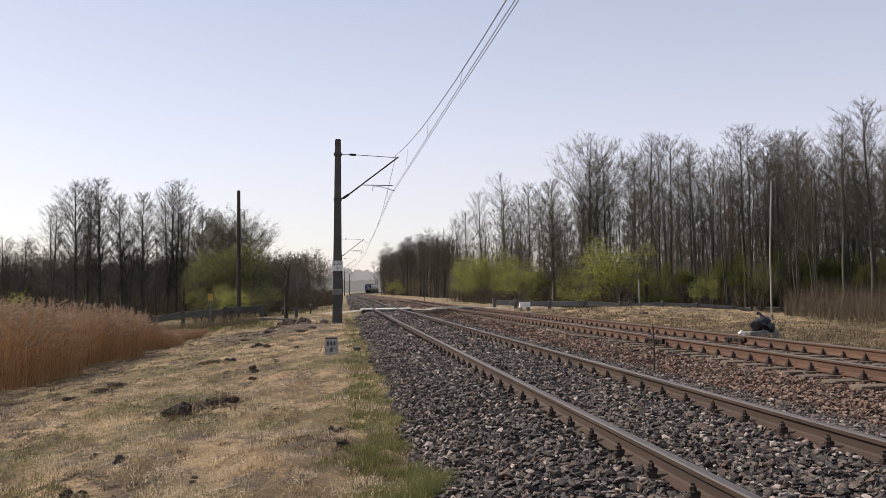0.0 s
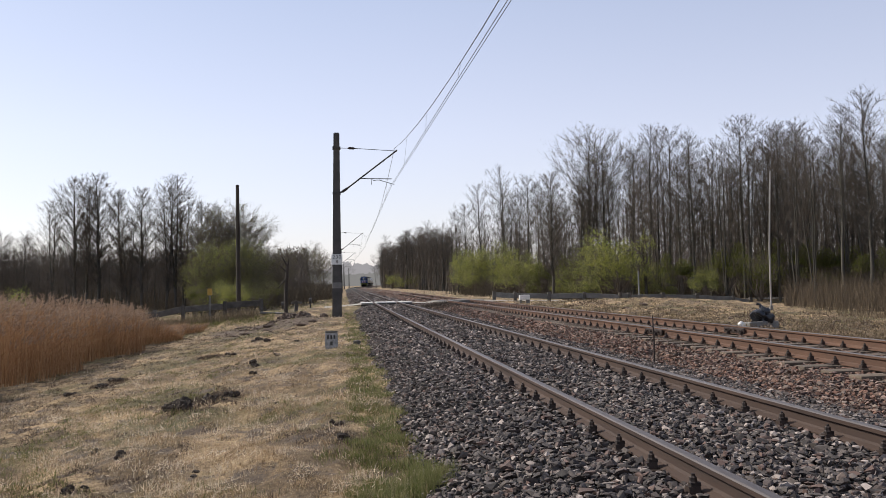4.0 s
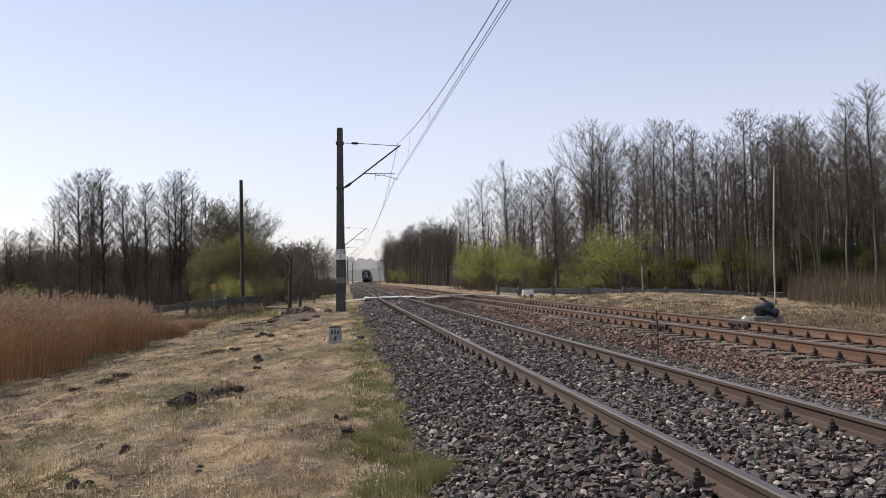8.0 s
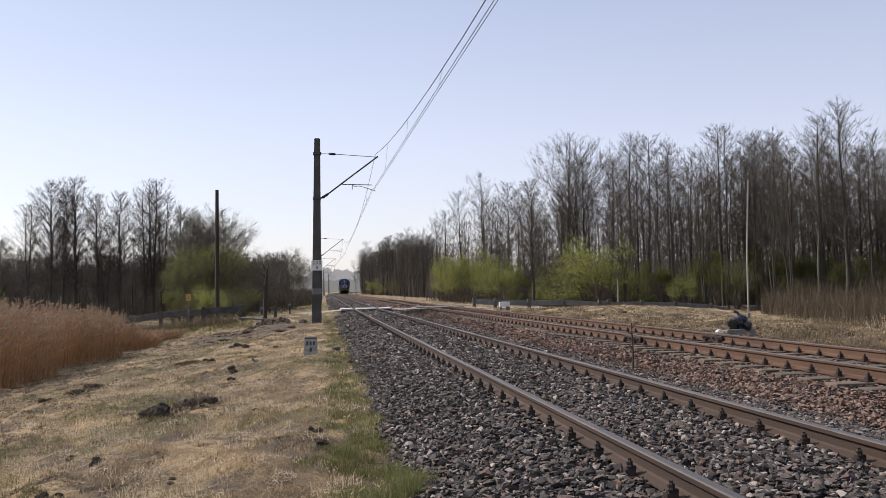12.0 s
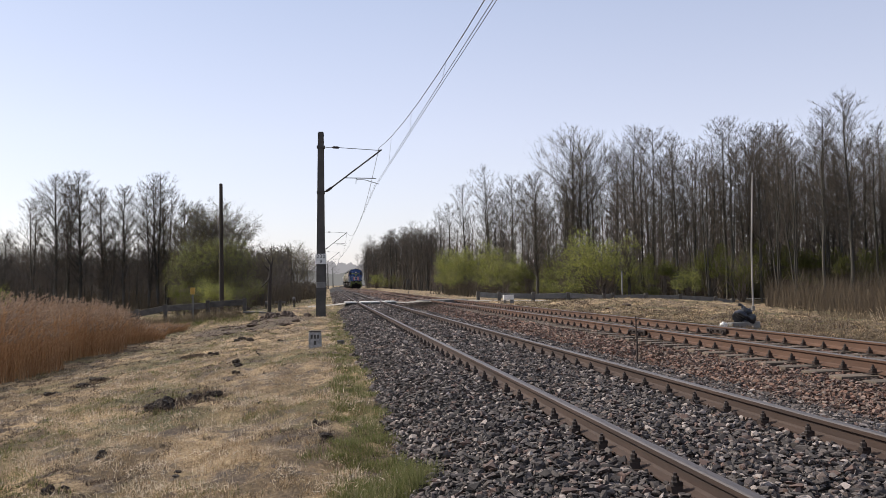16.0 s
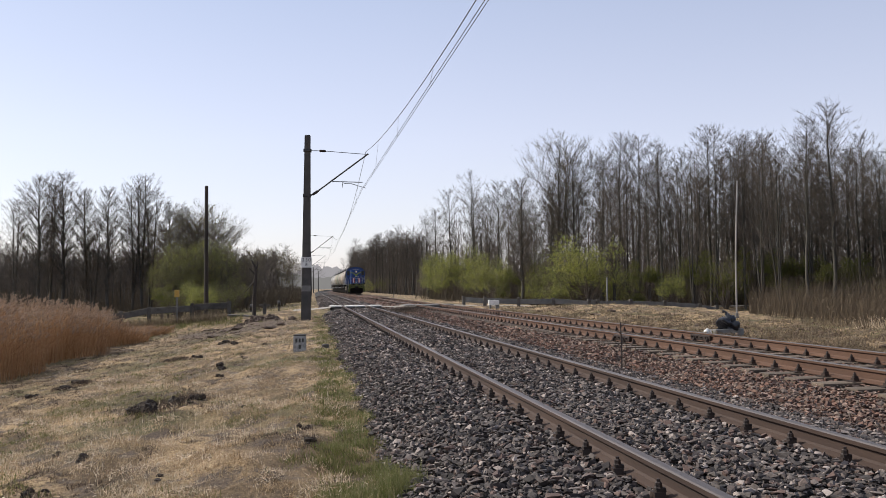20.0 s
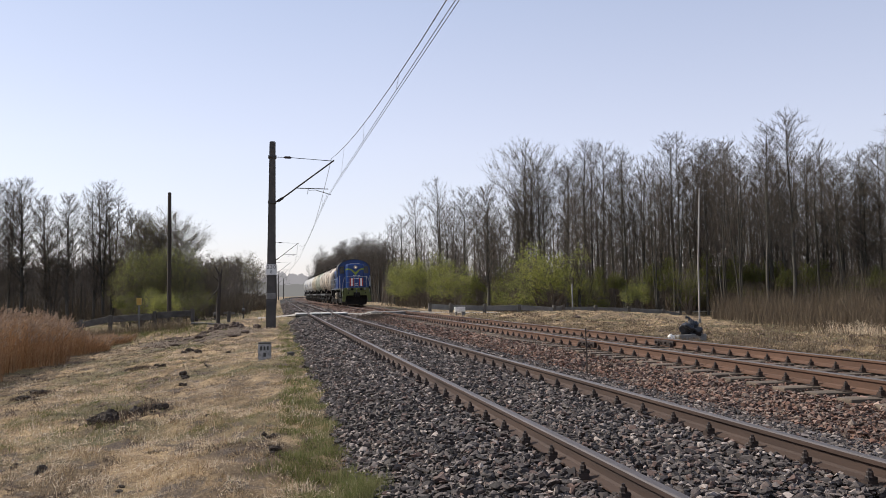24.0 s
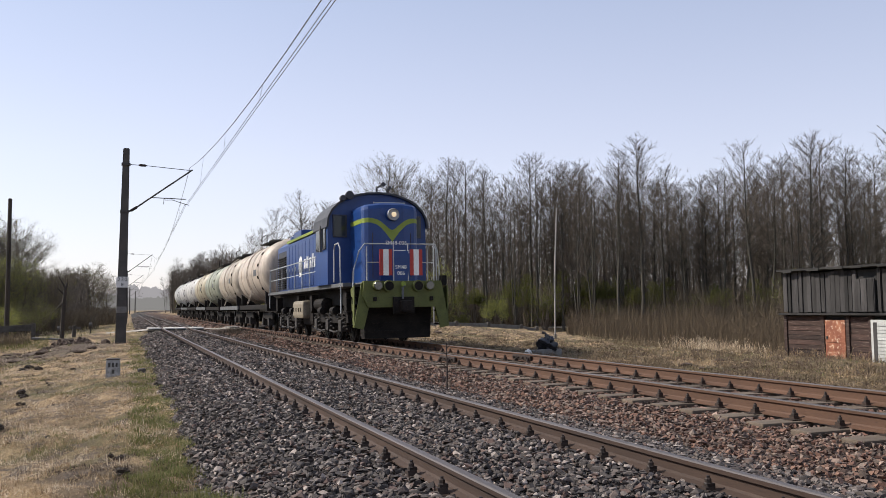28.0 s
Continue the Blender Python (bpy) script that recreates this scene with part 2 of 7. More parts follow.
def ground_material():
    m, nt, b = shader("spring_ground", 0.95)
    big = noise_node(nt, 0.35, 5, 0.6)
    mid = noise_node(nt, 2.2, 6, 0.7)
    fine = noise_node(nt, 26, 5, 0.75)
    hay = ramp(nt, fine.outputs["Fac"], [(0.3, (0.11, 0.074, 0.04)), (0.5, (0.25, 0.18, 0.1)), (0.72, (0.42, 0.33, 0.2))])
    swath = noise_node(nt, 1.1, 6, 0.75, stretch=(1.0, 0.6, 1))
    hay = blend(nt, 1.0, hay, ramp(nt, swath.outputs["Fac"], [(0.4, (0.5, 0.46, 0.43)), (0.5, (1.05, 1.0, 0.98)), (0.6, (1.75, 1.7, 1.66))]), "MULTIPLY")
    green = ramp(nt, fine.outputs["Fac"], [(0.3, (0.05, 0.044, 0.014)), (0.7, (0.16, 0.135, 0.05))])
    soil = ramp(nt, fine.outputs["Fac"], [(0.32, (0.04, 0.028, 0.02)), (0.5, (0.12, 0.086, 0.06)), (0.7, (0.24, 0.185, 0.13))])
    patch = ramp(nt, big.outputs["Fac"], [(0.47, (0, 0, 0)), (0.62, (1, 1, 1))])
    bare = ramp(nt, mid.outputs["Fac"], [(0.52, (0, 0, 0)), (0.6, (1, 1, 1))])
    col = blend(nt, patch, hay, green)
    col = blend(nt, bare, col, soil)
    # the dug-over patch by the mast
    tc = nt.nodes.new("ShaderNodeTexCoord")
    mp = nt.nodes.new("ShaderNodeMapping")
    mp.inputs["Location"].default_value = (0.55, -3.55, 0)
    mp.inputs["Scale"].default_value = (0.16, 0.085, 0)
    nt.links.new(tc.outputs["Object"], mp.inputs["Vector"])
    ln = nt.nodes.new("ShaderNodeVectorMath")
    ln.operation = "LENGTH"
    nt.links.new(mp.outputs["Vector"], ln.inputs[0])
    sm = nt.nodes.new("ShaderNodeMath")
    sm.operation = "ADD"
    nt.links.new(ln.outputs["Value"], sm.inputs[0])
    nt.links.new(mid.outputs["Fac"], sm.inputs[1])
    col = blend(nt, ramp(nt, sm.outputs["Value"], [(0.9, (1, 1, 1)), (1.0, (0, 0, 0))]), col, soil)
    nt.links.new(col, b.inputs["Base Color"])
    bump(nt, b, fine.outputs["Fac"], 1.0, 0.07)
    return m


def bed_material(name, lo, mid_c, hi):
    """Crushed stone under and beyond the loose pieces."""
    m, nt, b = shader(name, 0.9)
    tc = nt.nodes.new("ShaderNodeTexCoord")
    v = nt.nodes.new("ShaderNodeTexVoronoi")
    v.inputs["Scale"].default_value = 19
    nt.links.new(tc.outputs["Object"], v.inputs["Vector"])
    sep = nt.nodes.new("ShaderNodeSeparateColor")
    nt.links.new(v.outputs["Color"], sep.inputs["Color"])
    col = ramp(nt, sep.outputs["Red"], [(0.0, lo), (0.5, mid_c), (1.0, hi)])
    stains = noise_node(nt, 0.7, 5, 0.6)
    col = blend(nt, 1.0, col, ramp(nt, stains.outputs["Fac"], [(0.3, (0.75, 0.73, 0.72)), (0.7, (1.12, 1.1, 1.08))]), "MULTIPLY")
    nt.links.new(col, b.inputs["Base Color"])
    bump(nt, b, v.outputs["Distance"], 1.0, 0.05)
    return m


M_GROUND = ground_material()
# grey bed toned darker than its stones, painting shade into the gaps between them
M_BED = bed_material("gap_shade_ballast_bed", (0.011, 0.010, 0.010), (0.024, 0.022, 0.021), (0.045, 0.041, 0.039))
M_REDBED = bed_material("reddish_ballast_bed", (0.032, 0.020, 0.015), (0.068, 0.041, 0.031), (0.108, 0.072, 0.054))
M_ROAD = worn("pale_gravel_road", (0.24, 0.215, 0.18), (0.36, 0.33, 0.285), (0.16, 0.135, 0.11), 0.8, 12, 0.95, 0, 0.4, 0.02)

# ---- mesh tools ----
def mesh_from(name, verts, faces, mats, smooth=False, index=None):
    """A mesh from arrays: verts (n, 3) and faces (m, 3 or 4)."""
    verts = np.asarray(verts, dtype=np.float32)
    faces = np.asarray(faces, dtype=np.int32)
    k = faces.shape[1]
    me = bpy.data.meshes.new(name)
    me.vertices.add(len(verts))
    me.vertices.foreach_set("co", verts.ravel())
    me.loops.add(faces.size)
    me.loops.foreach_set("vertex_index", faces.ravel())
    me.polygons.add(len(faces))
    me.polygons.foreach_set("loop_start", np.arange(0, faces.size, k, dtype=np.int32))
    me.polygons.foreach_set("loop_total", np.full(len(faces), k, dtype=np.int32))
    if index is not None:
        me.polygons.foreach_set("material_index", np.asarray(index, dtype=np.int32))
    me.polygons.foreach_set("use_smooth", np.full(len(faces), smooth))
    for mt in (mats if isinstance(mats, (list, tuple)) else [mats]):
        me.materials.append(mt)
    me.update(calc_edges=True)
    return me


def link_part(name, me, parent=None, label="", m=None):
    ob = new(name, me)
    if parent is not None:
        ob.parent = parent
    if m is not None:
        ob.matrix_basis = m
    if label:
        ob["label"] = label
    return ob


def part(name, bm, material, parent=None, label="", smooth=False):
    """Links a bmesh as one mesh object under a thing or a part."""
    me = bpy.data.meshes.new(name)
    for f in bm.faces:
        f.smooth = smooth
    bm.to_mesh(me)
    bm.free()
    for mt in (material if isinstance(material, (list, tuple)) else [material]):
        me.materials.append(mt)
    return link_part(name, me, parent, label)


def thing(name, m, label, category, group="", kind=""):
    e = new(name)
    e.empty_display_size = 0.3
    e.matrix_basis = m
    return tagged(e, label, category, group, kind)


def add_box(bm, lo, hi, bevel=0.0, m=None):
    lo, hi = Vector(lo), Vector(hi)
    ret = bmesh.ops.create_cube(bm, size=1.0)
    vs = ret["verts"]
    c, s = (lo + hi) / 2, hi - lo
    for v in vs:
        v.co = Vector((v.co.x * s.x, v.co.y * s.y, v.co.z * s.z)) + c
    if bevel:
        es = list({e for v in vs for e in v.link_edges})
        r = bmesh.ops.bevel(bm, geom=es, offset=bevel, segments=2, affect="EDGES", profile=0.6)
        vs = list({v for f in r["faces"] for v in f.verts} | {v for v in vs if v.is_valid})
    if m is not None:
        bmesh.ops.transform(bm, matrix=m, verts=[v for v in vs if v.is_valid])
    return vs


def box(lo, hi, bevel=0.0, m=None):
    bm = bmesh.new()
    add_box(bm, lo, hi, bevel, m)
    return bm


def add_tube(bm, pts, radius, sides=8, closed_ends=True):
    """A round bar through points; radius: one number or one for each point."""
    pts = [Vector(p) for p in pts]
    rad = radius if isinstance(radius, (list, tuple)) else [radius] * len(pts)
    rings = []
    for i, p in enumerate(pts):
        a = pts[max(0, i - 1)]
        b = pts[min(len(pts) - 1, i + 1)]
        d = (b - a).normalized()
        ref = Vector((0, 0, 1)) if abs(d.z) < 0.9 else Vector((1, 0, 0))
        u = d.cross(ref).normalized()
        w = d.cross(u)
        rings.append([bm.verts.new(p + (u * math.cos(2 * math.pi * k / sides) + w * math.sin(2 * math.pi * k / sides)) * rad[i]) for k in range(sides)])
    for r0, r1 in zip(rings, rings[1:]):
        for k in range(sides):
            bm.faces.new((r0[k], r0[(k + 1) % sides], r1[(k + 1) % sides], r1[k]))
    if closed_ends:
        bm.faces.new(rings[0])
        bm.faces.new(list(reversed(rings[-1])))
    return bm


def tube(pts, radius, sides=8):
    return add_tube(bmesh.new(), pts, radius, sides)


def prism(profile, a, b, axis="y"):
    """A closed outline drawn out from a to b along an axis; outline points are the two other coordinates."""
    bm = bmesh.new()
    def put(p, v):
        return {"x": (v, p[0], p[1]), "y": (p[0], v, p[1]), "z": (p[0], p[1], v)}[axis]
    r0 = [bm.verts.new(put(p, a)) for p in profile]
    r1 = [bm.verts.new(put(p, b)) for p in profile]
    n = len(profile)
    for k in range(n):
        bm.faces.new((r0[k], r0[(k + 1) % n], r1[(k + 1) % n], r1[k]))
    bm.faces.new(r0)
    bm.faces.new(list(reversed(r1)))
    bmesh.ops.recalc_face_normals(bm, faces=bm.faces)
    return bm


class Pile:
    """Collects many small tubes and blades as arrays."""
    def __init__(self):
        self.v, self.f, self.n = [], [], 0

    def tube(self, pts, rad, sides=4):
        pts = np.asarray(pts, float)
        m = len(pts)
        d = np.gradient(pts, axis=0)
        d /= np.linalg.norm(d, axis=1)[:, None] + 1e-9
        ref = np.where(np.abs(d[:, 2:3]) < 0.9, [[0, 0, 1.0]], [[1.0, 0, 0]])
        u = np.cross(d, ref)
        u /= np.linalg.norm(u, axis=1)[:, None] + 1e-9
        w = np.cross(d, u)
        a = np.arange(sides) * 2 * math.pi / sides
        ring = pts[:, None, :] + (u[:, None, :] * np.cos(a)[None, :, None] + w[:, None, :] * np.sin(a)[None, :, None]) * np.asarray(rad, float)[:, None, None]
        self.v.append(ring.reshape(-1, 3))
        i = (np.arange(m - 1)[:, None] * sides + np.arange(sides)[None, :]).ravel()
        j = (np.arange(m - 1)[:, None] * sides + (np.arange(sides)[None, :] + 1) % sides).ravel()
        q = np.stack([i, j, j + sides, i + sides], 1) + self.n
        self.f.append(np.concatenate([q[:, [0, 1, 2]], q[:, [0, 2, 3]]]))
        self.n += m * sides

    def blades(self, base, tip, width):
        """Thin triangles from base to tip."""
        base, tip = np.asarray(base, float), np.asarray(tip, float)
        d = tip - base
        side = np.cross(d, np.random.normal(size=d.shape))
        side /= np.linalg.norm(side, axis=1)[:, None] + 1e-9
        side = side * np.asarray(width).reshape(-1, 1)
        v = np.stack([base - side, base + side, tip], 1).reshape(-1, 3)
        self.v.append(v)
        self.f.append(np.arange(len(v)).reshape(-1, 3) + self.n)
        self.n += len(v)

    def leaves(self, centre, size):
        """Small leaves, turned every way."""
        c = np.asarray(centre, float)
        n = len(c)
        u = np.random.normal(size=(n, 3))
        u /= np.linalg.norm(u, axis=1)[:, None]
        w = np.cross(u, np.random.normal(size=(n, 3)))
        w /= np.linalg.norm(w, axis=1)[:, None] + 1e-9
        s = np.asarray(size).reshape(-1, 1) * np.ones((n, 1))
        v = np.stack([c - u * s, c + w * s * 0.75 + u * s * 0.2, c + u * s * 0.7 - w * s * 0.65], 1).reshape(-1, 3)
        self.v.append(v)
        self.f.append(np.arange(3 * n).reshape(-1, 3) + self.n)
        self.n += 3 * n

    def mesh(self, name, mat, smooth=False):
        return mesh_from(name, np.concatenate(self.v), np.concatenate(self.f), mat, smooth)

# ---- the lie of the land and of the two tracks ----
def rise(y):
    """The line climbs gently beyond the crossing."""
    return 0.0031 * np.maximum(0, np.asarray(y, float) - 60)


def near_x(y):
    """Centre of the electrified track."""
    d = np.maximum(0, np.asarray(y, float) - 245)
    return 2.69 + d * d / 5900


def far_x(y):
    """Centre of the broad track that the train runs on."""
    y = np.asarray(y, float)
    d = np.maximum(0, y - 262)
    line = sum(np.interp(y + o, [-60, 60, 95, 140, 170, 200, 230, 262, 900], [6.94, 7.66, 7.68, 7.43, 7.15, 6.95, 6.8, 6.7, 6.7]) for o in (-16, -8, 0, 8, 16)) / 5
    return line + d * d / 5500


FAR_Z, FAR_CANT = -0.005, 0.01


def road_z(x):
    """Height of the lane that crosses the tracks."""
    return np.interp(x, [-40, -14, -9, -6, 0, 1.3, 4.1, 5.2, 6.2, 8.7, 11, 16, 30, 60], [-1.3, -1.1, -0.72, -0.42, -0.14, -0.03, -0.03, -0.1, -0.03, -0.03, -0.16, -0.32, -0.75, -1.2])


def road_y(x):
    return 54.2 + 0.55 * np.maximum(np.asarray(x, float) - 3.0, 0)


def ground_z(x, y):
    x, y = np.asarray(x, float), np.asarray(y, float)
    shift = np.maximum(0, y - 230) ** 2 / 6000
    xs = x - shift
    left = np.interp(xs, [-400, -60, -13, -7.6, -3.0, 0.0, 0.9, 1.6, 9.4, 10.2, 14, 19, 24, 30, 60, 400],
                     [-1.4, -1.7, -1.6, -1.3, -0.8, -0.52, -0.5, -0.55, -0.55, -0.5, -0.45, -0.6, -1.05, -1.2, -1.4, -1.4])
    mound = 0.42 * np.exp(-((xs - 19) / 6.5) ** 2 - ((y - 50) / 10) ** 2)
    heap = 0.3 * np.exp(-((xs + 2.2) / 1.6) ** 2 - ((y - 41) / 4.0) ** 2)
    bank = 0.45 * np.exp(-((xs - 25) / 4.5) ** 2 - ((y - 54) / 7) ** 2)
    road = np.exp(-((y - road_y(x)) / np.where(x < 0, 4.4, 3.2)) ** 4) * np.clip((45 - np.abs(x)) / 10, 0, 1)
    z = left * (1 - road) + (road_z(x) - 0.06 - 0.25 * ((x > 1.0) & (x < 9.3))) * road
    return z + (mound + heap + bank) * (1 - road) + rise(y)


def rough_z(x, y):
    x, y = np.asarray(x, float), np.asarray(y, float)
    r = 0.018 * np.sin(2.1 * x + 0.7 * y) * np.sin(1.3 * y - 0.9 * x) + 0.016 * np.sin(5.3 * x + 1.1 + np.sin(1.9 * y)) * np.sin(4.1 * y + 2 * x + np.sin(2.3 * x)) + 0.014 * np.sin(9.1 * x + 2 * np.sin(3.1 * y)) * np.sin(7.3 * y + 1.7 * np.sin(2.9 * x))
    return ground_z(x, y) + 1.6 * r * np.clip(np.hypot(x, y) / 3, 0.3, 1.5)


xs = np.unique(np.concatenate([np.linspace(-900, -60, 15), np.linspace(-60, -14, 24), np.linspace(-14, 30, 177), np.linspace(30, 90, 25), np.linspace(90, 900, 14)]))
ys = np.unique(np.concatenate([np.linspace(-300, -20, 8), np.linspace(-20, 2, 12), np.linspace(2, 30, 113), np.linspace(30, 80, 101), np.linspace(80, 400, 65), np.linspace(400, 2500, 15)]))
gx, gy = np.meshgrid(xs, ys)
gv = np.stack([gx, gy, rough_z(gx, gy)], -1).reshape(-1, 3)
nx = len(xs)
gi = (np.arange(len(ys) - 1)[:, None] * nx + np.arange(nx - 1)[None, :]).ravel()
ground = new("ground", mesh_from("ground", gv, np.stack([gi, gi + 1, gi + nx + 1, gi + nx], 1), M_GROUND, True))
tagged(ground, "rough mown verge of dry yellow grass with green patches", "ground", kind="structure")


def swept(name, profile, centre, ylist, mats, index=None, smooth=False, closed=False):
    """A cross-section (x off the centre, z) drawn out along a track."""
    pr = np.asarray(profile, float)
    yl = np.asarray(ylist, float)
    cx = centre(yl)
    n, k = len(yl), len(pr)
    v = np.stack([cx[:, None] + pr[None, :, 0], np.repeat(yl[:, None], k, 1), np.repeat(pr[None, :, 1], n, 0) + rise(yl)[:, None]], -1).reshape(-1, 3)
    kk = k if closed else k - 1
    i = (np.arange(n - 1)[:, None] * k + np.arange(kk)[None, :]).ravel()
    j = (np.arange(n - 1)[:, None] * k + (np.arange(kk)[None, :] + 1) % k).ravel()
    f = np.stack([i, j, j + k, i + k], 1)
    idx = None if index is None else np.tile(np.asarray(index), n - 1)
    return mesh_from(name, v, f, mats, smooth, idx)


YS_BED = np.concatenate([np.linspace(-30, 60, 91), np.linspace(62, 230, 43), np.linspace(235, 620, 78)])
NEAR_PROFILE = [(-2.24, -0.64), (-1.98, -0.46), (-1.62, -0.29), (-1.3, -0.2), (-0.75, -0.176), (0.75, -0.176), (1.3, -0.198), (1.75, -0.3), (2.4, -0.36)]
FAR_PROFILE = [(-3.0, -0.38), (-2.6, -0.35), (-2.1, -0.31), (-1.55, -0.26), (-0.8, -0.25), (0.8, -0.25), (1.5, -0.26), (1.9, -0.36), (2.5, -0.64)]
grey_bed = new("ballast_bed", swept("ballast_bed", NEAR_PROFILE, near_x, YS_BED, M_BED, smooth=True))
tagged(grey_bed, "shoulder and bed of dark grey crushed stone", "ballast", kind="structure")
red_bed = new("ballast_bed", swept("ballast_bed", FAR_PROFILE, far_x, YS_BED, M_REDBED, smooth=True))
tagged(red_bed, "bed of reddish brown crushed stone", "ballast", kind="structure")


# rails
def rail_profile(side_x, top_z, h):
    half = [(0.44 * h, -h), (0.44 * h, -h + 0.012), (0.02, -h + 0.03), (0.009, -h + 0.046), (0.009, -0.05), (0.0325, -0.034), (0.0345, -0.008), (0.025, 0.0)]
    pts = half + [(-x, z) for x, z in reversed(half)]
    return [(side_x + x, top_z + z) for x, z in pts]


YS_RAIL = np.concatenate([np.linspace(-28, 230, 87), np.linspace(236, 620, 65)])
RAIL_FACES = [0] * 6 + [1] * 3 + [0] * 7


def railway(name, centre, gauge, z_left, z_right, mats, label, h):
    tr = thing(name, Matrix.Identity(4), label, "railway track", kind="structure")
    for sx, tz in ((-gauge / 2, z_left), (gauge / 2, z_right)):
        link_part("rail", swept("rail", rail_profile(sx, tz, h), centre, YS_RAIL, mats, RAIL_FACES, closed=True), tr)
    return tr


near_track = railway("railway_track", near_x, 1.507, 0.0, 0.004, [M_RAIL, M_RAILTOP], "brown rusty rails with worn grey heads on grey ballast", 0.149)
far_track = railway("railway_track", far_x, 1.595, FAR_Z - FAR_CANT / 2, FAR_Z + FAR_CANT / 2, [M_FARRAIL, M_RAILTOP], "orange rusty broad rails on reddish ballast with grey sleepers", 0.172)

# ---- overhead line ----
MAST_Y = [42.0, 110.0, 177.0, 244.0, 311.0, 378.0]


def contact_z(y):
    """Height of the contact wires."""
    return np.interp(y, [-26, 13, 20, 42, 110, 500], [5.6, 5.7, 5.82, 6.1, 6.1, 6.0])


def mast_parts(root, first):
    """A tapered concrete mast with a hinged cantilever towards the track; root at the track's rail level."""
    bm = bmesh.new()
    for z0, z1, r0, r1 in ((-0.7, 8.66, 0.24, 0.145),):
        vs0 = [bm.verts.new((sx * r0, sy * r0 * 0.8, z0)) for sx, sy in ((-1, -1), (1, -1), (1, 1), (-1, 1))]
        vs1 = [bm.verts.new((sx * r1, sy * r1 * 0.8, z1)) for sx, sy in ((-1, -1), (1, -1), (1, 1), (-1, 1))]
        for k in range(4):
            bm.faces.new((vs0[k], vs0[(k + 1) % 4], vs1[(k + 1) % 4], vs1[k]))
        bm.faces.new(list(reversed(vs0)))
        bm.faces.new(vs1)
    bmesh.ops.bevel(bm, geom=[e for e in bm.edges], offset=0.035, segments=2, affect="EDGES")
    part("mast", bm, M_POLE, root)
    for z in (5.66, 7.9):
        part("clamp", box((-0.2, -0.17, z - 0.06), (0.2, 0.17, z + 0.06), 0.015), M_DARKSTEEL, root)
    part("cantilever_tube", tube([(0.17, 0, 5.68), (0.4, 0, 5.8), (1.45, 0, 6.62), (3.0, 0, 7.82)], 0.038, 8), M_DARKSTEEL, root)
    part("tie_rod", tube([(0.17, 0, 7.9), (0.75, 0, 7.9), (2.98, 0, 7.78)], 0.016, 6), M_DARKSTEEL, root)
    part("insulator", tube([(0.55, 0, 7.9), (0.6, 0, 7.9), (0.62, 0, 7.9), (0.85, 0, 7.895), (0.87, 0, 7.89), (0.92, 0, 7.89)], [0.02, 0.05, 0.06, 0.06, 0.05, 0.02], 8), M_BOLT, root)
    part("insulator", tube([(0.22, 0, 5.7), (0.3, 0, 5.74), (0.5, 0, 5.88), (0.58, 0, 5.94)], [0.03, 0.065, 0.065, 0.03], 8), M_BOLT, root)
    part("registration_arm", tube([(1.15, 0, 6.39), (2.72, 0, 6.38)], 0.022, 6), M_DARKSTEEL, root)
    part("steady_arm", tube([(1.72, 0, 6.1), (1.74, 0, 6.38), (1.8, 0, 6.3), (2.1, 0, 6.32), (2.86, 0, 6.1)], 0.016, 6), M_DARKSTEEL, root)


mast = thing("catenary_mast", pose(-0.31, MAST_Y[0], 0, 0, 0.8, 0), "dark tapered concrete mast with cantilever arm and number board", "catenary mast", "masts along the track")
mast_parts(mast, True)
other = None
for y in MAST_Y[1:]:
    m = pose(float(near_x(y)) - 3.03, y, float(rise(y)))
    if other is None:
        other = thing("catenary_mast", m, "dark tapered concrete mast with cantilever arm", "catenary mast", "masts along the track")
        mast_parts(other, False)
    else:
        copy_thing(other, m)


def text_part(name, body, size, m, mat, parent, depth=0.004):
    """Lettering in the built-in font, turned into a mesh; m places it, reading along its x and upright along its y."""
    cu = bpy.data.curves.new(name, "FONT")
    cu.body, cu.size, cu.extrude, cu.align_x, cu.align_y = body, size, depth / 2, "CENTER", "CENTER"
    tmp = bpy.data.objects.new(name, cu)
    scene.collection.objects.link(tmp)
    bpy.context.view_layer.update()
    me = bpy.data.meshes.new_from_object(tmp.evaluated_get(bpy.context.evaluated_depsgraph_get()))
    bpy.data.objects.remove(tmp)
    bpy.data.curves.remove(cu)
    me.materials.clear()
    me.materials.append(mat)
    return link_part(name, me, parent, "", m)


M_BLACKPAINT = plain("black_paint", (0.02, 0.02, 0.02), 0.6)
board = part("number_board", box((-0.27, -0.215, 2.12), (0.27, -0.2, 2.62), 0.006), M_WHITE, mast, "white enamel distance board")
for x, digit in ((-0.15, "2"), (0.0, "3"), (0.15, "0")):
    text_part("numeral", digit, 0.25, pose(x, -0.218, 2.49, 90, 0, 0), M_BLACKPAINT, board)
text_part("numeral", "8", 0.22, pose(0, -0.218, 2.25, 90, 0, 0), M_BLACKPAINT, board)
part("painted_band", box((-0.225, -0.185, 0.95), (0.225, 0.185, 1.25), 0.03), M_CONCRETE, mast, "faded pale painted band")


def wire(name, pts, r, label, parent):
    return part(name, tube(pts, r, 5), M_WIRE, parent, label)


overhead = thing("overhead_line", Matrix.Identity(4), "thin dark messenger and contact wires with droppers", "overhead wire")
SPANS = [(-26.0, 42.0), (42.0, 110.0), (110.0, 177.0), (177.0, 244.0), (244.0, 311.0), (311.0, 378.0)]


def messenger_z(u):
    return 7.86 - 4 * 1.9 * u * (1 - u)


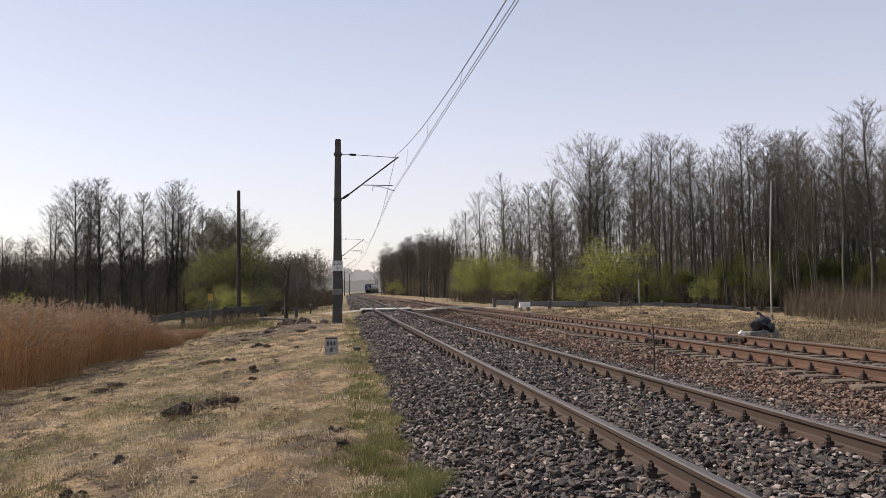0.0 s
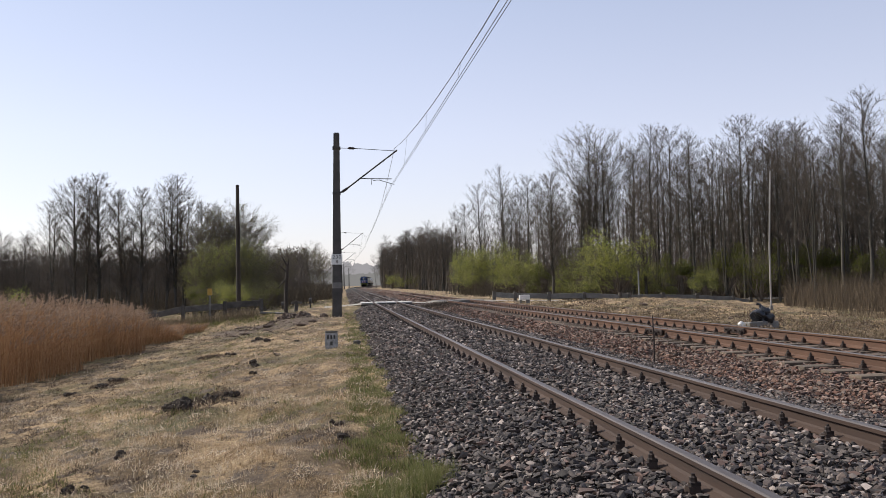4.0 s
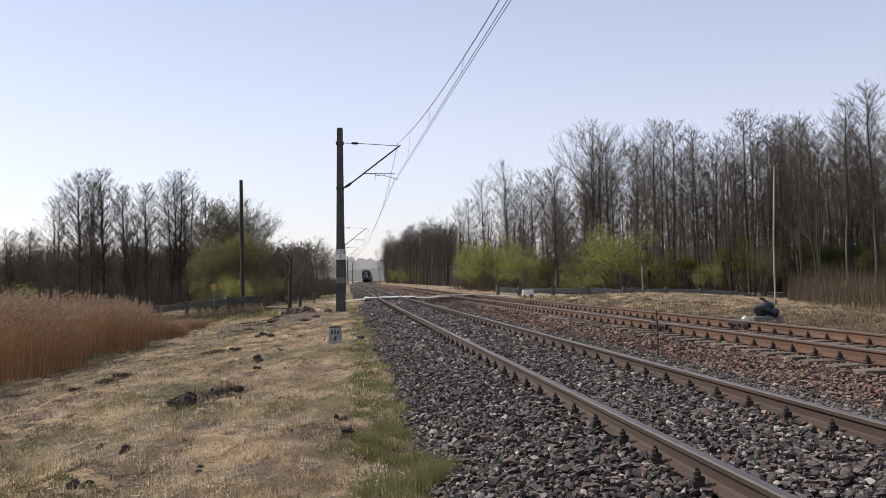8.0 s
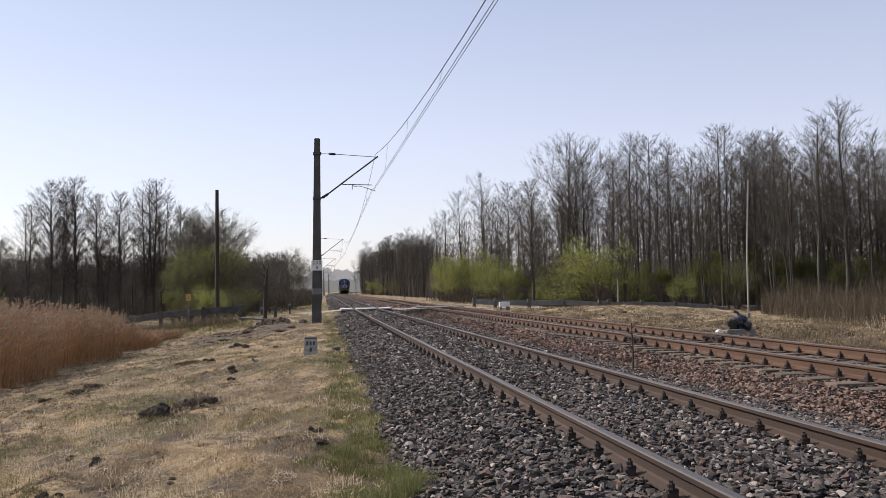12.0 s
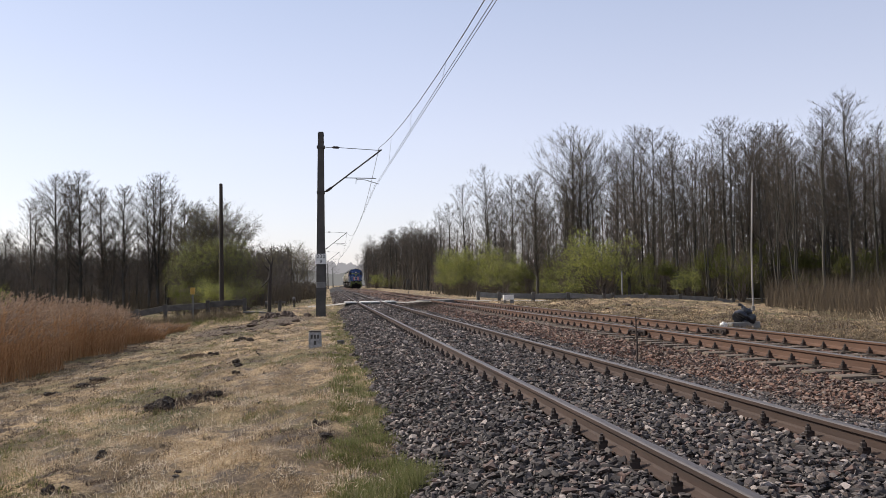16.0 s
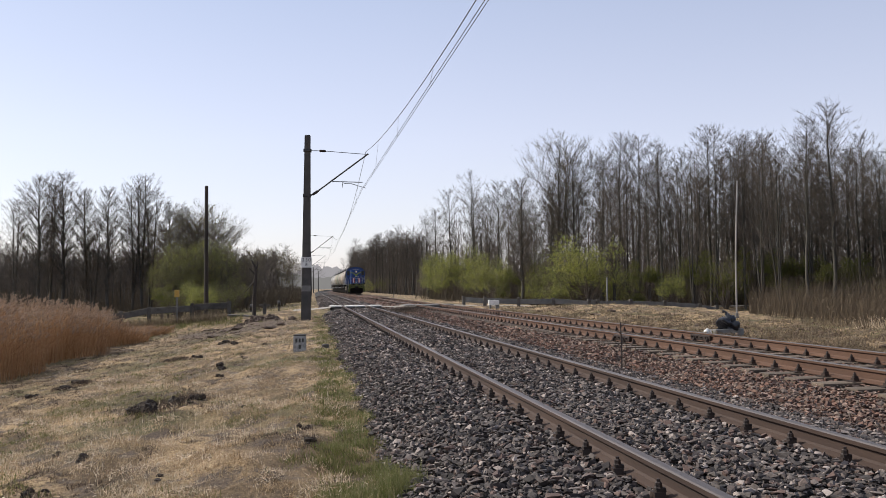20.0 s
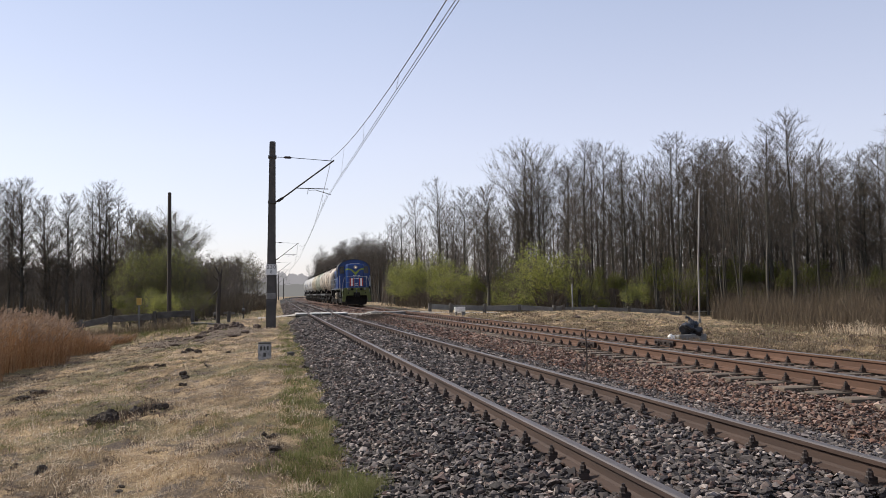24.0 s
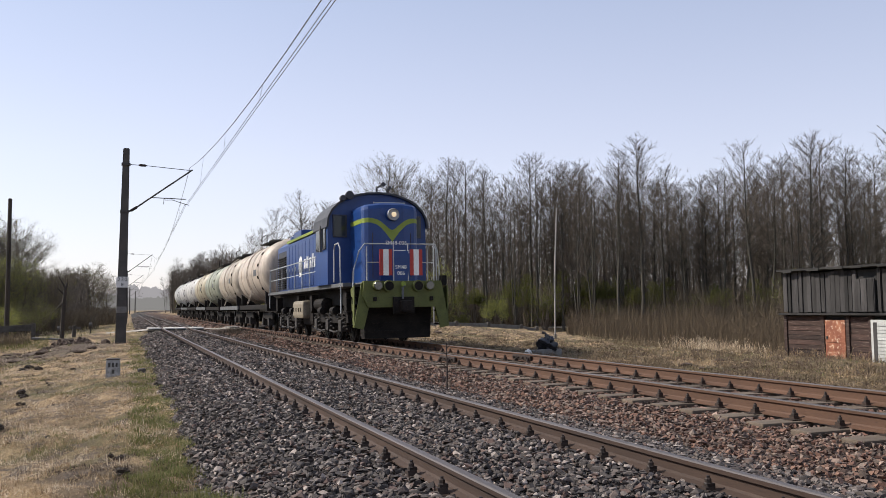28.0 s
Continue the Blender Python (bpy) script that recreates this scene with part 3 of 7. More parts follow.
for si, (y0, y1) in enumerate(SPANS):
    side = 0.3 if si % 2 == 0 else -0.2
    def cx(u, off):
        y = y0 + (y1 - y0) * u
        stag = 0.55 - 0.7 * u if si == 0 else side * (1 - 2 * u)
        return float(near_x(y)) + stag + off
    def mx(u):
        return float(near_x(y0 + (y1 - y0) * u)) + (0.45 - 0.48 * u if si == 0 else -0.02)
    us = [i / 16 for i in range(17)]
    up = lambda u: float(rise(y0 + (y1 - y0) * u))
    wire("messenger_wire", [(mx(u), y0 + (y1 - y0) * u, messenger_z(u) + up(u)) for u in us], 0.011, "", overhead)
    for off in (-0.03, 0.03):
        wire("contact_wire", [(cx(u, off), y0 + (y1 - y0) * u, float(contact_z(y0 + (y1 - y0) * u)) - 0.02 + up(u)) for u in us], 0.0075, "", overhead)
    if si < 3:
        for k in range(1, 9):
            u = k / 9
            y = y0 + (y1 - y0) * u
            wire("dropper", [(mx(u), y, messenger_z(u) + up(u)), (cx(u, 0.03 if k % 2 else -0.03), y, float(contact_z(y)) + up(u))], 0.004, "", overhead)

# ---- trees and scrub ----
def bare_tree(seed, height, limbs=46, low=0.24, spread=0.2, lean=0.0, twigs=5, stems=1, rise=1.0, sub=11, tw=0.0092, vase=False, fork=0.19, thick=1.0, dome=True):
    """A leafless tree as two meshes: trunk with its limbs, and the fine twigs of its crown."""
    rng = np.random.RandomState(seed)
    np.random.seed(seed)
    wood, fine, ends = Pile(), Pile(), []
    for s in range(stems):
        az = rng.uniform(0, 6.28)
        out = 0 if stems == 1 else rng.uniform(0.35, 1.45) * fork
        h = height * rng.uniform(0.8, 1.0) if s else height
        n = 11
        u = np.linspace(0, 1, n)
        wob = np.cumsum(rng.normal(0, 0.012 * h / n ** 0.5, (n, 2)), 0)
        wob[0] = 0
        pts = np.stack([wob[:, 0] + h * out * u * math.cos(az) + lean * h * u * u, wob[:, 1] + h * out * u * math.sin(az), -0.3 + (h + 0.3) * u], 1)
        r0 = 0.0095 * h * thick * (1 if stems == 1 else 0.72)
        wood.tube(pts, r0 * (1 - u) ** 0.85 + 0.008, 6)
        for i in range(limbs // stems):
            t = low + (0.985 - low) * (i + rng.uniform(0, 1)) / (limbs // stems)
            k = min(n - 2, int(t * (n - 1)))
            base = pts[k] + (pts[k + 1] - pts[k]) * (t * (n - 1) - k)
            a = rng.uniform(0, 6.28)
            q = (t - low) / (1 - low)
            if vase:
                ln = h * spread * (0.35 + 1.5 * q ** 0.5 * (1 - q) ** 0.75) * rng.uniform(0.6, 1.2) + 0.25
                up = rng.uniform(0.45, 1.25) * rise
            else:
                ln = h * spread * (0.1 + 1.22 * q ** 0.4 * (1 - q) ** 0.62) * rng.uniform(0.45, 1.15) + 0.2
                up = rng.uniform(0.45, 1.15) * rise * (1 + 0.3 * q)
                ln = min(ln, max(0.25, (1.02 - t) * h * 0.85 / (0.8 * up + 0.3)))
            if vase and dome:
                v = np.array([math.cos(a), math.sin(a), up * 0.8 + 0.15])
                rad = np.array([0.36, 0.36, 0.46]) * height
                o = (base - np.array([lean * h * 0.3, 0, 0.56 * height])) / rad
                e = v / rad
                bq, cq = float(o @ e), float(o @ o) - 1
                reach = (-bq + math.sqrt(max(0.0, bq * bq - float(e @ e) * cq))) / float(e @ e)
                ln = max(0.3, min(ln * 1.25, reach * 0.86))
            w = np.linspace(0, 1, 3)
            curve = np.stack([base[0] + ln * w * math.cos(a), base[1] + ln * w * math.sin(a), base[2] + ln * (up * 0.8 * w + 0.3 * w * w)], 1)
            curve[1:] += rng.normal(0, 0.035 * ln, (2, 3))
            wood.tube(curve, max(0.014, r0 * 0.3 * (1.05 - t)) * (1 - 0.8 * w), 3)
            m = max(4, int(sub * (0.45 + 0.65 * ln / (h * spread))))
            qq = rng.uniform(0.15, 1.0, m)
            kk = np.minimum(1, (qq * 2).astype(int))
            b = curve[kk] + (curve[kk + 1] - curve[kk]) * (qq * 2 - kk)[:, None]
            d = np.array([math.cos(a), math.sin(a), up]) + rng.normal(0, 0.7, (m, 3))
            d[:, 2] = np.abs(d[:, 2]) * 0.6 + 0.35
            d *= (ln * rng.uniform(0.18, 0.4, m) / np.linalg.norm(d, axis=1))[:, None]
            fine.blades(b, b + d, tw * 1.4)
            bb = np.repeat(b, twigs, 0) + np.repeat(d, twigs, 0) * rng.uniform(0.1, 1, (m * twigs, 1))
            size = np.repeat(np.linalg.norm(d, axis=1), twigs)[:, None]
            dd = np.repeat(d, twigs, 0) * rng.uniform(0.15, 0.4, (m * twigs, 1)) + rng.normal(0, 0.27, (m * twigs, 3)) * size
            dd[:, 2] += 0.15 * size[:, 0]
            fine.blades(bb, bb + dd, tw)
            ends.append(bb + dd)
    return wood, fine, np.concatenate(ends)


def tree_thing(name, seed, height, label, category, leaf=None, leaf_n=0, leaf_size=0.05, **kw):
    wood, fine, ends = bare_tree(seed, height, **kw)
    t = thing(name, pose(0, 0, -80), label, category, "trees of the wood")
    link_part("trunk", wood.mesh("trunk", M_BARK, True), t)
    link_part("crown", fine.mesh("crown", M_TWIG), t)
    if leaf:
        lv = Pile()
        pick = ends[np.random.RandomState(seed).randint(0, len(ends), leaf_n)]
        lv.leaves(pick + np.random.normal(0, 0.12, pick.shape), np.random.uniform(0.5, 1.2, leaf_n) * leaf_size)
        link_part("foliage", lv.mesh("foliage", leaf), t, "sparse pale spring leaves")
    return t


ALDER_KINDS = [
    (18.0, 0.34, 140, 0.185, 0.0, 1, "tall bare alder with a straight dark trunk"),
    (19.0, 0.4, 130, 0.165, 0.02, 1, "tall bare alder with a narrow twiggy crown"),
    (17.0, 0.28, 145, 0.21, -0.02, 1, "bare alder with a broad brown twiggy crown"),
    (18.0, 0.38, 150, 0.17, 0.03, 2, "bare twin-stemmed alder with a high crown"),
    (16.5, 0.28, 160, 0.165, -0.02, 3, "bare alder of three leaning stems")]
ALDERS = [tree_thing("alder_tree", 11 + i, h, lab, "tree", low=lo, limbs=nl, spread=sp, lean=ln, stems=st, fork=0.075) for i, (h, lo, nl, sp, ln, st, lab) in enumerate(ALDER_KINDS)]
TALL = [k[0] for k in ALDER_KINDS]
EDGE_ALDERS = [tree_thing("alder_tree", 61 + i, h, "free-standing bare alder with thick dark trunk and open crown", "tree", low=lo, limbs=nl, spread=sp, stems=st, fork=0.06, thick=1.45, tw=0.008, rise=1.15, twigs=8)
               for i, (h, lo, nl, sp, st) in enumerate([(15.0, 0.2, 210, 0.2, 1), (15.0, 0.18, 230, 0.17, 2), (14.0, 0.16, 210, 0.21, 1), (12.5, 0.14, 230, 0.2, 3)])]
EDGE_TALL = [15.0, 15.0, 14.0, 12.5]
BIRCH = tree_thing("birch_tree", 31, 17.5, "forked budding birch with thin pale yellow-green leaves", "tree", M_CATKIN, 3600, 0.042, low=0.45, limbs=110, spread=0.3, lean=-0.05, rise=1.5, vase=True, stems=3, fork=0.09, twigs=7)
WILLOW = tree_thing("willow_tree", 41, 12.0, "many-stemmed willow with a rounded budding crown", "tree", M_CATKIN, 5000, 0.05, low=0.2, limbs=170, spread=0.3, stems=6, rise=1.0, vase=True, fork=0.2, twigs=6)
LEAFY = tree_thing("willow_tree", 43, 10.0, "many-stemmed willow coming into green leaf", "tree", M_LEAF, 8000, 0.06, low=0.1, limbs=170, spread=0.3, stems=6, vase=True, fork=0.2)


def bush_thing(seed, h, w, mat, n, label, size=0.055, lobes=8):
    """A bush of several leafy lobes, each borne on its own stem."""
    rng = np.random.RandomState(seed)
    np.random.seed(seed)
    stems, lv = Pile(), Pile()
    centre, reach = [], []
    for i in range(lobes):
        a, r = rng.uniform(0, 6.28), w * 0.72 * math.sqrt(rng.uniform(0.0, 1))
        z = h * rng.uniform(0.3, 0.82) * (1 - 0.3 * (r / w) ** 2)
        centre.append((r * math.cos(a), r * math.sin(a), z))
        reach.append(w * rng.uniform(0.2, 0.46))
    for c, r in zip(centre, reach):
        c = np.array(c)
        for j in range(3):
            end = c + rng.normal(0, 0.4 * r, 3)
            u = np.linspace(0, 1, 5)
            p = np.stack([end[0] * u ** 1.3, end[1] * u ** 1.3, end[2] * u], 1) + np.concatenate([np.zeros((1, 3)), rng.normal(0, 0.025 * h, (4, 3))])
            p[0] = (*rng.normal(0, 0.12, 2), -0.2)
            stems.tube(p, 0.034 * (1 - 0.75 * u), 4)
        k = 46
        b = c + rng.normal(0, 0.3, (k, 3)) * r
        d = rng.normal(0, 1, (k, 3))
        d[:, 2] = np.abs(d[:, 2]) + 0.3
        d *= (r * rng.uniform(0.5, 1.1, k) / np.linalg.norm(d, axis=1))[:, None]
        stems.blades(b, b + d, 0.012)
    share = np.array(reach) ** 2
    pick = rng.choice(lobes, n, p=share / share.sum())
    d = rng.normal(0, 1, (n, 3))
    d /= np.linalg.norm(d, axis=1)[:, None]
    d[:, 2] *= np.where(d[:, 2] < 0, 0.75, 1.15)
    # leaves gather in sprays near the outside of a lobe
    spray = 0.5 + 0.32 * np.sin(5 * d[:, 0] + pick) * np.sin(5 * d[:, 1] + 2 * pick) + 0.25 * np.sin(9 * d[:, 2] + pick)
    rad = np.array(reach)[pick] * (0.3 + 0.85 * rng.uniform(0, 1, n) ** 0.6 * np.clip(spray + 0.35, 0.35, 1.15))
    at_leaf = np.array(centre)[pick] + d * rad[:, None]
    at_leaf = at_leaf[at_leaf[:, 2] > 0.12 * h]
    lv.leaves(at_leaf, rng.uniform(0.5, 1.2, len(at_leaf)) * size)
    t = thing("bush", pose(0, 0, -80), label, "bush", "bushes at the wood's edge")
    link_part("branchwork", stems.mesh("branchwork", M_TWIG), t)
    link_part("foliage", lv.mesh("foliage", mat), t, "fresh green leaves")
    return t


BUSH_A = bush_thing(51, 4.6, 2.2, M_LEAF, 6800, "rounded bush in fresh yellow-green leaf", 0.05, 13)
BUSH_E = bush_thing(57, 4.2, 2.6, M_LEAF, 5400, "broad lobed bush in fresh yellow-green leaf", 0.05, 12)
BUSH_B = bush_thing(52, 3.0, 2.0, M_DARKLEAF, 5000, "low spreading bush with mid-green leaves")
BUSH_D = bush_thing(54, 4.6, 2.4, M_DARKLEAF, 2400, "straggling bush of bare twigs with scattered young leaves", 0.06)
BUSH_C = bush_thing(53, 5.5, 1.8, M_DARKLEAF, 4500, "tall loose bush in thin green leaf", 0.06)


def plant(proto, x, y, turn, size=1.0, sink=0.0):
    return copy_thing(proto, pose(x, y, float(ground_z(x, y)) - sink, 0, 0, turn) @ Matrix.Diagonal((size, size, size, 1)))


def at(px_az, dist):
    """A place from the bearing to the right of the track, in degrees, and the distance from the viewpoint."""
    return dist * math.sin(radians(px_az)), dist * math.cos(radians(px_az))


rng = np.random.RandomState(5)
# wood on the right: bearing, distance, how tall its edge stands
EDGE = [(2.5, 325, 15.0), (3.2, 290, 16.2), (4.5, 250, 17.0), (6.1, 222, 17.6), (7.85, 205, 17.4), (7.95, 136, 13.4), (8.8, 130, 14.6), (9.6, 124, 15.6), (11.0, 113, 16.2), (13.2, 103, 15.8), (14.4, 99, 12.6), (15.6, 96, 13.4),
        (17, 92, 16.6), (21.5, 85, 17.8), (23.4, 83, 14.4), (25, 81, 16.2), (28.6, 79, 16.4), (33, 77, 16.2), (35, 76, 15.2), (37, 75, 13.6), (40, 73, 15.2), (43, 71, 14.6), (47, 70, 14.2), (60, 68, 14.0)]


class Wood:
    """Trees deep in a wood, joined: a thin trunk and a cloud of twigs each."""
    def __init__(self):
        self.p = Pile()

    def add(self, x, y, h, low=0.12):
        z = float(ground_z(x, y))
        lean = rng.normal(0, 0.03, 2) * h
        self.p.tube([(x, y, z - 0.2), (x + lean[0] * 0.4, y + lean[1] * 0.4, z + h * 0.5), (x + lean[0], y + lean[1], z + h)], [0.0095 * h, 0.006 * h, 0.012], 4)
        n = 150
        q = rng.uniform(low, 1.0, n)
        a = rng.uniform(0, 2 * math.pi, n)
        r = 0.13 * h * (0.3 + 1.5 * q ** 0.5 * (1 - q) ** 0.7) * rng.uniform(0, 1, n)
        b = np.stack([x + lean[0] * q + r * np.cos(a), y + lean[1] * q + r * np.sin(a), z + h * q], 1)
        ln = 0.075 * h * rng.uniform(0.4, 1.1, n)
        d = np.stack([np.cos(a) * 0.45 * ln, np.sin(a) * 0.45 * ln, ln], 1) + rng.normal(0, 0.03 * h, (n, 3))
        self.p.blades(b, b + d, 0.03 + 0.00008 * math.hypot(x, y))

    def done(self, label):
        return tagged(new("distant_wood", self.p.mesh("distant_wood", M_TWIG)), label, "wood", kind="stuff")


az = 2.7
deep = Wood()
while az < 58:
    d0 = np.interp(az, [e[0] for e in EDGE], [e[1] for e in EDGE])
    hh = np.interp(az, [e[0] for e in EDGE], [e[2] for e in EDGE])
    for row in range(4 if az < 7.9 else 1 if az < 14.5 else 2 if az < 27 else 4):
        k = rng.randint(0, 5)
        x, y = at(az + rng.uniform(-0.5, 0.5), d0 + row * rng.uniform(3.5, 6.5) + rng.uniform(-2.5, 2.5))
        plant(ALDERS[k], x, y, rng.uniform(0, 360), hh / TALL[k] * rng.uniform(0.8, 1.08))
    for row in range(14 if az < 7.9 else 2 if az < 14.5 else 4 if az < 18.5 else 8 if az < 27 else 13):
        x, y = at(max(az + rng.uniform(-0.7, 0.7), 2.75), d0 + rng.uniform(6, 60))
        deep.add(x, y, hh * rng.uniform(0.7, 0.95))
    if 7.9 < az < 16:
        for row in range(9):
            x, y = at(az + rng.uniform(-0.8, 0.8), d0 + rng.uniform(45, 130))
            deep.add(x, y, hh * rng.uniform(0.7, 0.95), 0.05)
    for row in range(16):
        x, y = at(max(az + rng.uniform(-0.9, 0.9), 2.75), d0 + rng.uniform(10, 85))
        deep.add(x, y, hh * rng.uniform(0.3, 0.55 if 7.9 < az < 18 else 0.68), 0.03)
    az += 1.2 * 85 / d0 * rng.uniform(0.75, 1.25)
deep.done("deep alder wood of bare grey-brown trunks and twigs")
for a, d, s in ((16.7, 93, 1.06), (14.3, 104, 0.74)):
    plant(BIRCH, *at(a, d), 40 + 70 * a, s)
for a, d, s, p in ((18.6, 77, 1.75, BUSH_A), (17.6, 79, 1.4, BUSH_E), (20.4, 80, 1.0, BUSH_E), (22.3, 80, 1.1, BUSH_C), (23.9, 76, 0.75, BUSH_A), (25.4, 80, 1.2, BUSH_C),
                   (15.9, 86, 1.3, BUSH_D), (15.0, 92, 0.95, BUSH_E), (13.6, 95, 0.95, BUSH_C), (12.2, 96, 1.25, BUSH_A), (11.2, 104, 1.5, BUSH_E), (10.2, 108, 1.75, BUSH_A), (9.1, 112, 1.6, BUSH_E), (8.5, 117, 1.6, BUSH_A),
                   (24.7, 82, 1.0, BUSH_D), (27.2, 78, 1.1, BUSH_D), (30.6, 80, 1.3, BUSH_C), (31.2, 79, 0.9, BUSH_D), (33.6, 78, 1.1, BUSH_C), (38.5, 75, 1.0, BUSH_C), (36.6, 76, 0.9, BUSH_D),
                   (26.0, 86, 1.2, BUSH_C), (29.3, 84, 1.4, BUSH_C), (32.4, 83, 1.3, BUSH_C), (35.0, 82, 1.2, BUSH_C), (28.2, 87, 1.3, BUSH_B), (34.0, 85, 1.6, BUSH_B), (40.6, 76, 1.1, BUSH_C), (42.3, 70, 1.2, BUSH_D), (44.3, 69, 1.0, BUSH_C), (4.6, 238, 1.1, BUSH_D), (3.3, 268, 1.3, BUSH_A), (3.9, 255, 0.9, BUSH_E), (21.4, 77, 0.6, BUSH_B), (16.5, 81, 0.7, BUSH_B), (13.0, 92, 0.7, BUSH_B)):
    plant(p, *at(a, d), rng.uniform(0, 360), s)
for a, d, h, k, lean in ((14.15, 86, 12.6, 2, -5), (20.2, 78, 11.0, 2, 4), (16.0, 90, 12.0, 0, 2)):
    x, y = at(a, d)
    copy_thing(EDGE_ALDERS[k], pose(x, y, float(ground_z(x, y)), 0, lean, 40 * k) @ Matrix.Diagonal((h / EDGE_TALL[k],) * 3 + (1,)))
# far wood closing the line of the track, and behind the meadow
far = Wood()
for i in range(260):
    a = -12 + 9.6 * i / 260 + rng.uniform(-0.3, 0.3)
    far.add(*at(a, rng.uniform(240, 440)), rng.uniform(10, 15), 0.02)
for i in range(1700):
    a = rng.uniform(-36, -2.4)
    d = rng.uniform(128, 260)
    far.add(*at(a, d), rng.uniform(0.035, 0.058) * d, 0.01)
far.done("distant bare wood behind the meadow")
# skyline woods far behind all else: glowing sheets, air haze painted into their grey
for name_c, tone, dist, mean, seed in (("painted_haze_distance", (0.30, 0.288, 0.298), 2300, 60, 0), ("painted_haze_nearer_wood", (0.2, 0.196, 0.19), 1500, 25, 9)):
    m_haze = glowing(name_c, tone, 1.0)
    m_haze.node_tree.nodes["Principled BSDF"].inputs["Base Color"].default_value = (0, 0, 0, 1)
    sky_v, sky_f = [], []
    for i in range(2801):
        a = -70 + 0.05 * i
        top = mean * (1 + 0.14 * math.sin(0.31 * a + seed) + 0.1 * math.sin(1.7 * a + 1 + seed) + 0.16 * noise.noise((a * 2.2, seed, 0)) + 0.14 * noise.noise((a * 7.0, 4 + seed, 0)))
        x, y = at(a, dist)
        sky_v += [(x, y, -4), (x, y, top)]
        if i:
            sky_f.append((2 * i - 2, 2 * i, 2 * i + 1, 2 * i - 1))
    tagged(new("backdrop", mesh_from("backdrop", sky_v, sky_f, m_haze)), "skyline woods on a glowing sheet, haze painted into its grey", "distance", kind="structure")
# trees on the left
for a, d, h, k in ((-18.0, 104, 13.0, 1), (-16.8, 103, 15.4, 0), (-16.1, 104, 14.8, 1), (-15.4, 102, 15.8, 0), (-14.1, 104, 14.2, 2), (-13.75, 103, 11.0, 3), (-12.85, 102, 14.2, 0), (-11.4, 101, 14.4, 1), (-10.75, 100, 15.6, 1), (-10.3, 102, 13.8, 3),
                   (-9.2, 108, 13.2, 2), (-8.2, 110, 13.0, 1), (-19.6, 116, 9.6, 2), (-20.6, 118, 10.2, 3), (-21.6, 116, 9.2, 2), (-22.8, 118, 8.6, 3), (-24.5, 80, 10.5, 2), (-26.5, 74, 12, 0), (-28.5, 78, 12, 1)):
    plant(EDGE_ALDERS[k], *at(a, d), rng.uniform(0, 360), h / EDGE_TALL[k])
for i in range(18):
    k = rng.randint(0, 5)
    plant(ALDERS[k], *at(-20.5 + 13 * (i + rng.uniform()) / 26, rng.uniform(108, 128)), rng.uniform(0, 360), rng.uniform(7.5, 11.0) / TALL[k])
for a, d, s, p in ((-8.4, 97, 0.95, WILLOW), (-7.3, 98, 1.04, WILLOW), (-6.4, 100, 1.0, WILLOW), (-8.6, 88, 0.72, LEAFY), (-7.4, 90, 0.74, LEAFY), (-6.4, 90, 0.76, LEAFY), (-9.2, 86, 0.6, LEAFY), (-5.8, 94, 0.66, LEAFY),
                   (-4.3, 104, 0.6, WILLOW), (-7.3, 76, 0.85, BUSH_A), (-8.6, 80, 0.8, BUSH_D), (-6.3, 80, 0.8, BUSH_D), (-9.6, 84, 0.8, BUSH_C), (-5.2, 84, 0.8, BUSH_D),
                   (-2.0, 215, 1.12, WILLOW), (-2.7, 205, 0.95, WILLOW), (-1.3, 240, 0.95, WILLOW), (-3.4, 200, 0.9, WILLOW), (-21, 44, 0.75, BUSH_A), (-23.2, 42, 0.85, BUSH_A), (-24.8, 43, 0.8, BUSH_A)):
    plant(p, *at(a, d), rng.uniform(0, 360), s)
for p in ALDERS + EDGE_ALDERS + [BIRCH, WILLOW, LEAFY, BUSH_A, BUSH_B, BUSH_C, BUSH_D, BUSH_E]:
    for o in (*p.children_recursive, p):
        bpy.data.objects.remove(o)


def scrub(name, area, n, height, mat, label, width=0.012, lean=0.18, slant=-9.0):
    """Upright thin stems over a stretch of ground: area gives x0, x1, y0, y1; slant: only where x > slant * y."""
    x0, x1, y0, y1 = area
    x, y = rng.uniform(x0, x1, n), rng.uniform(y0, y1, n)
    keep = x > slant * y
    x, y = x[keep], y[keep]
    n = len(x)
    b = np.stack([x, y, ground_z(x, y) - 0.03], 1)
    h = height * rng.uniform(0.3, 1.1, n) * (0.85 + 0.15 * np.sin(0.9 * x + 1.3 * np.sin(0.7 * y)))
    t = b + np.stack([rng.normal(0, lean, n) * h, rng.normal(0, lean, n) * h, h], 1)
    p = Pile()
    p.blades(b, t, width)
    for _ in range(2):
        q = b + (t - b) * rng.uniform(0.3, 0.8, (n, 1))
        p.blades(q, q + np.stack([rng.normal(0, 0.16, n) * h, rng.normal(0, 0.16, n) * h, 0.25 * h], 1), width * 0.7)
    return tagged(new(name, p.mesh(name, mat)), label, "scrub", kind="stuff")


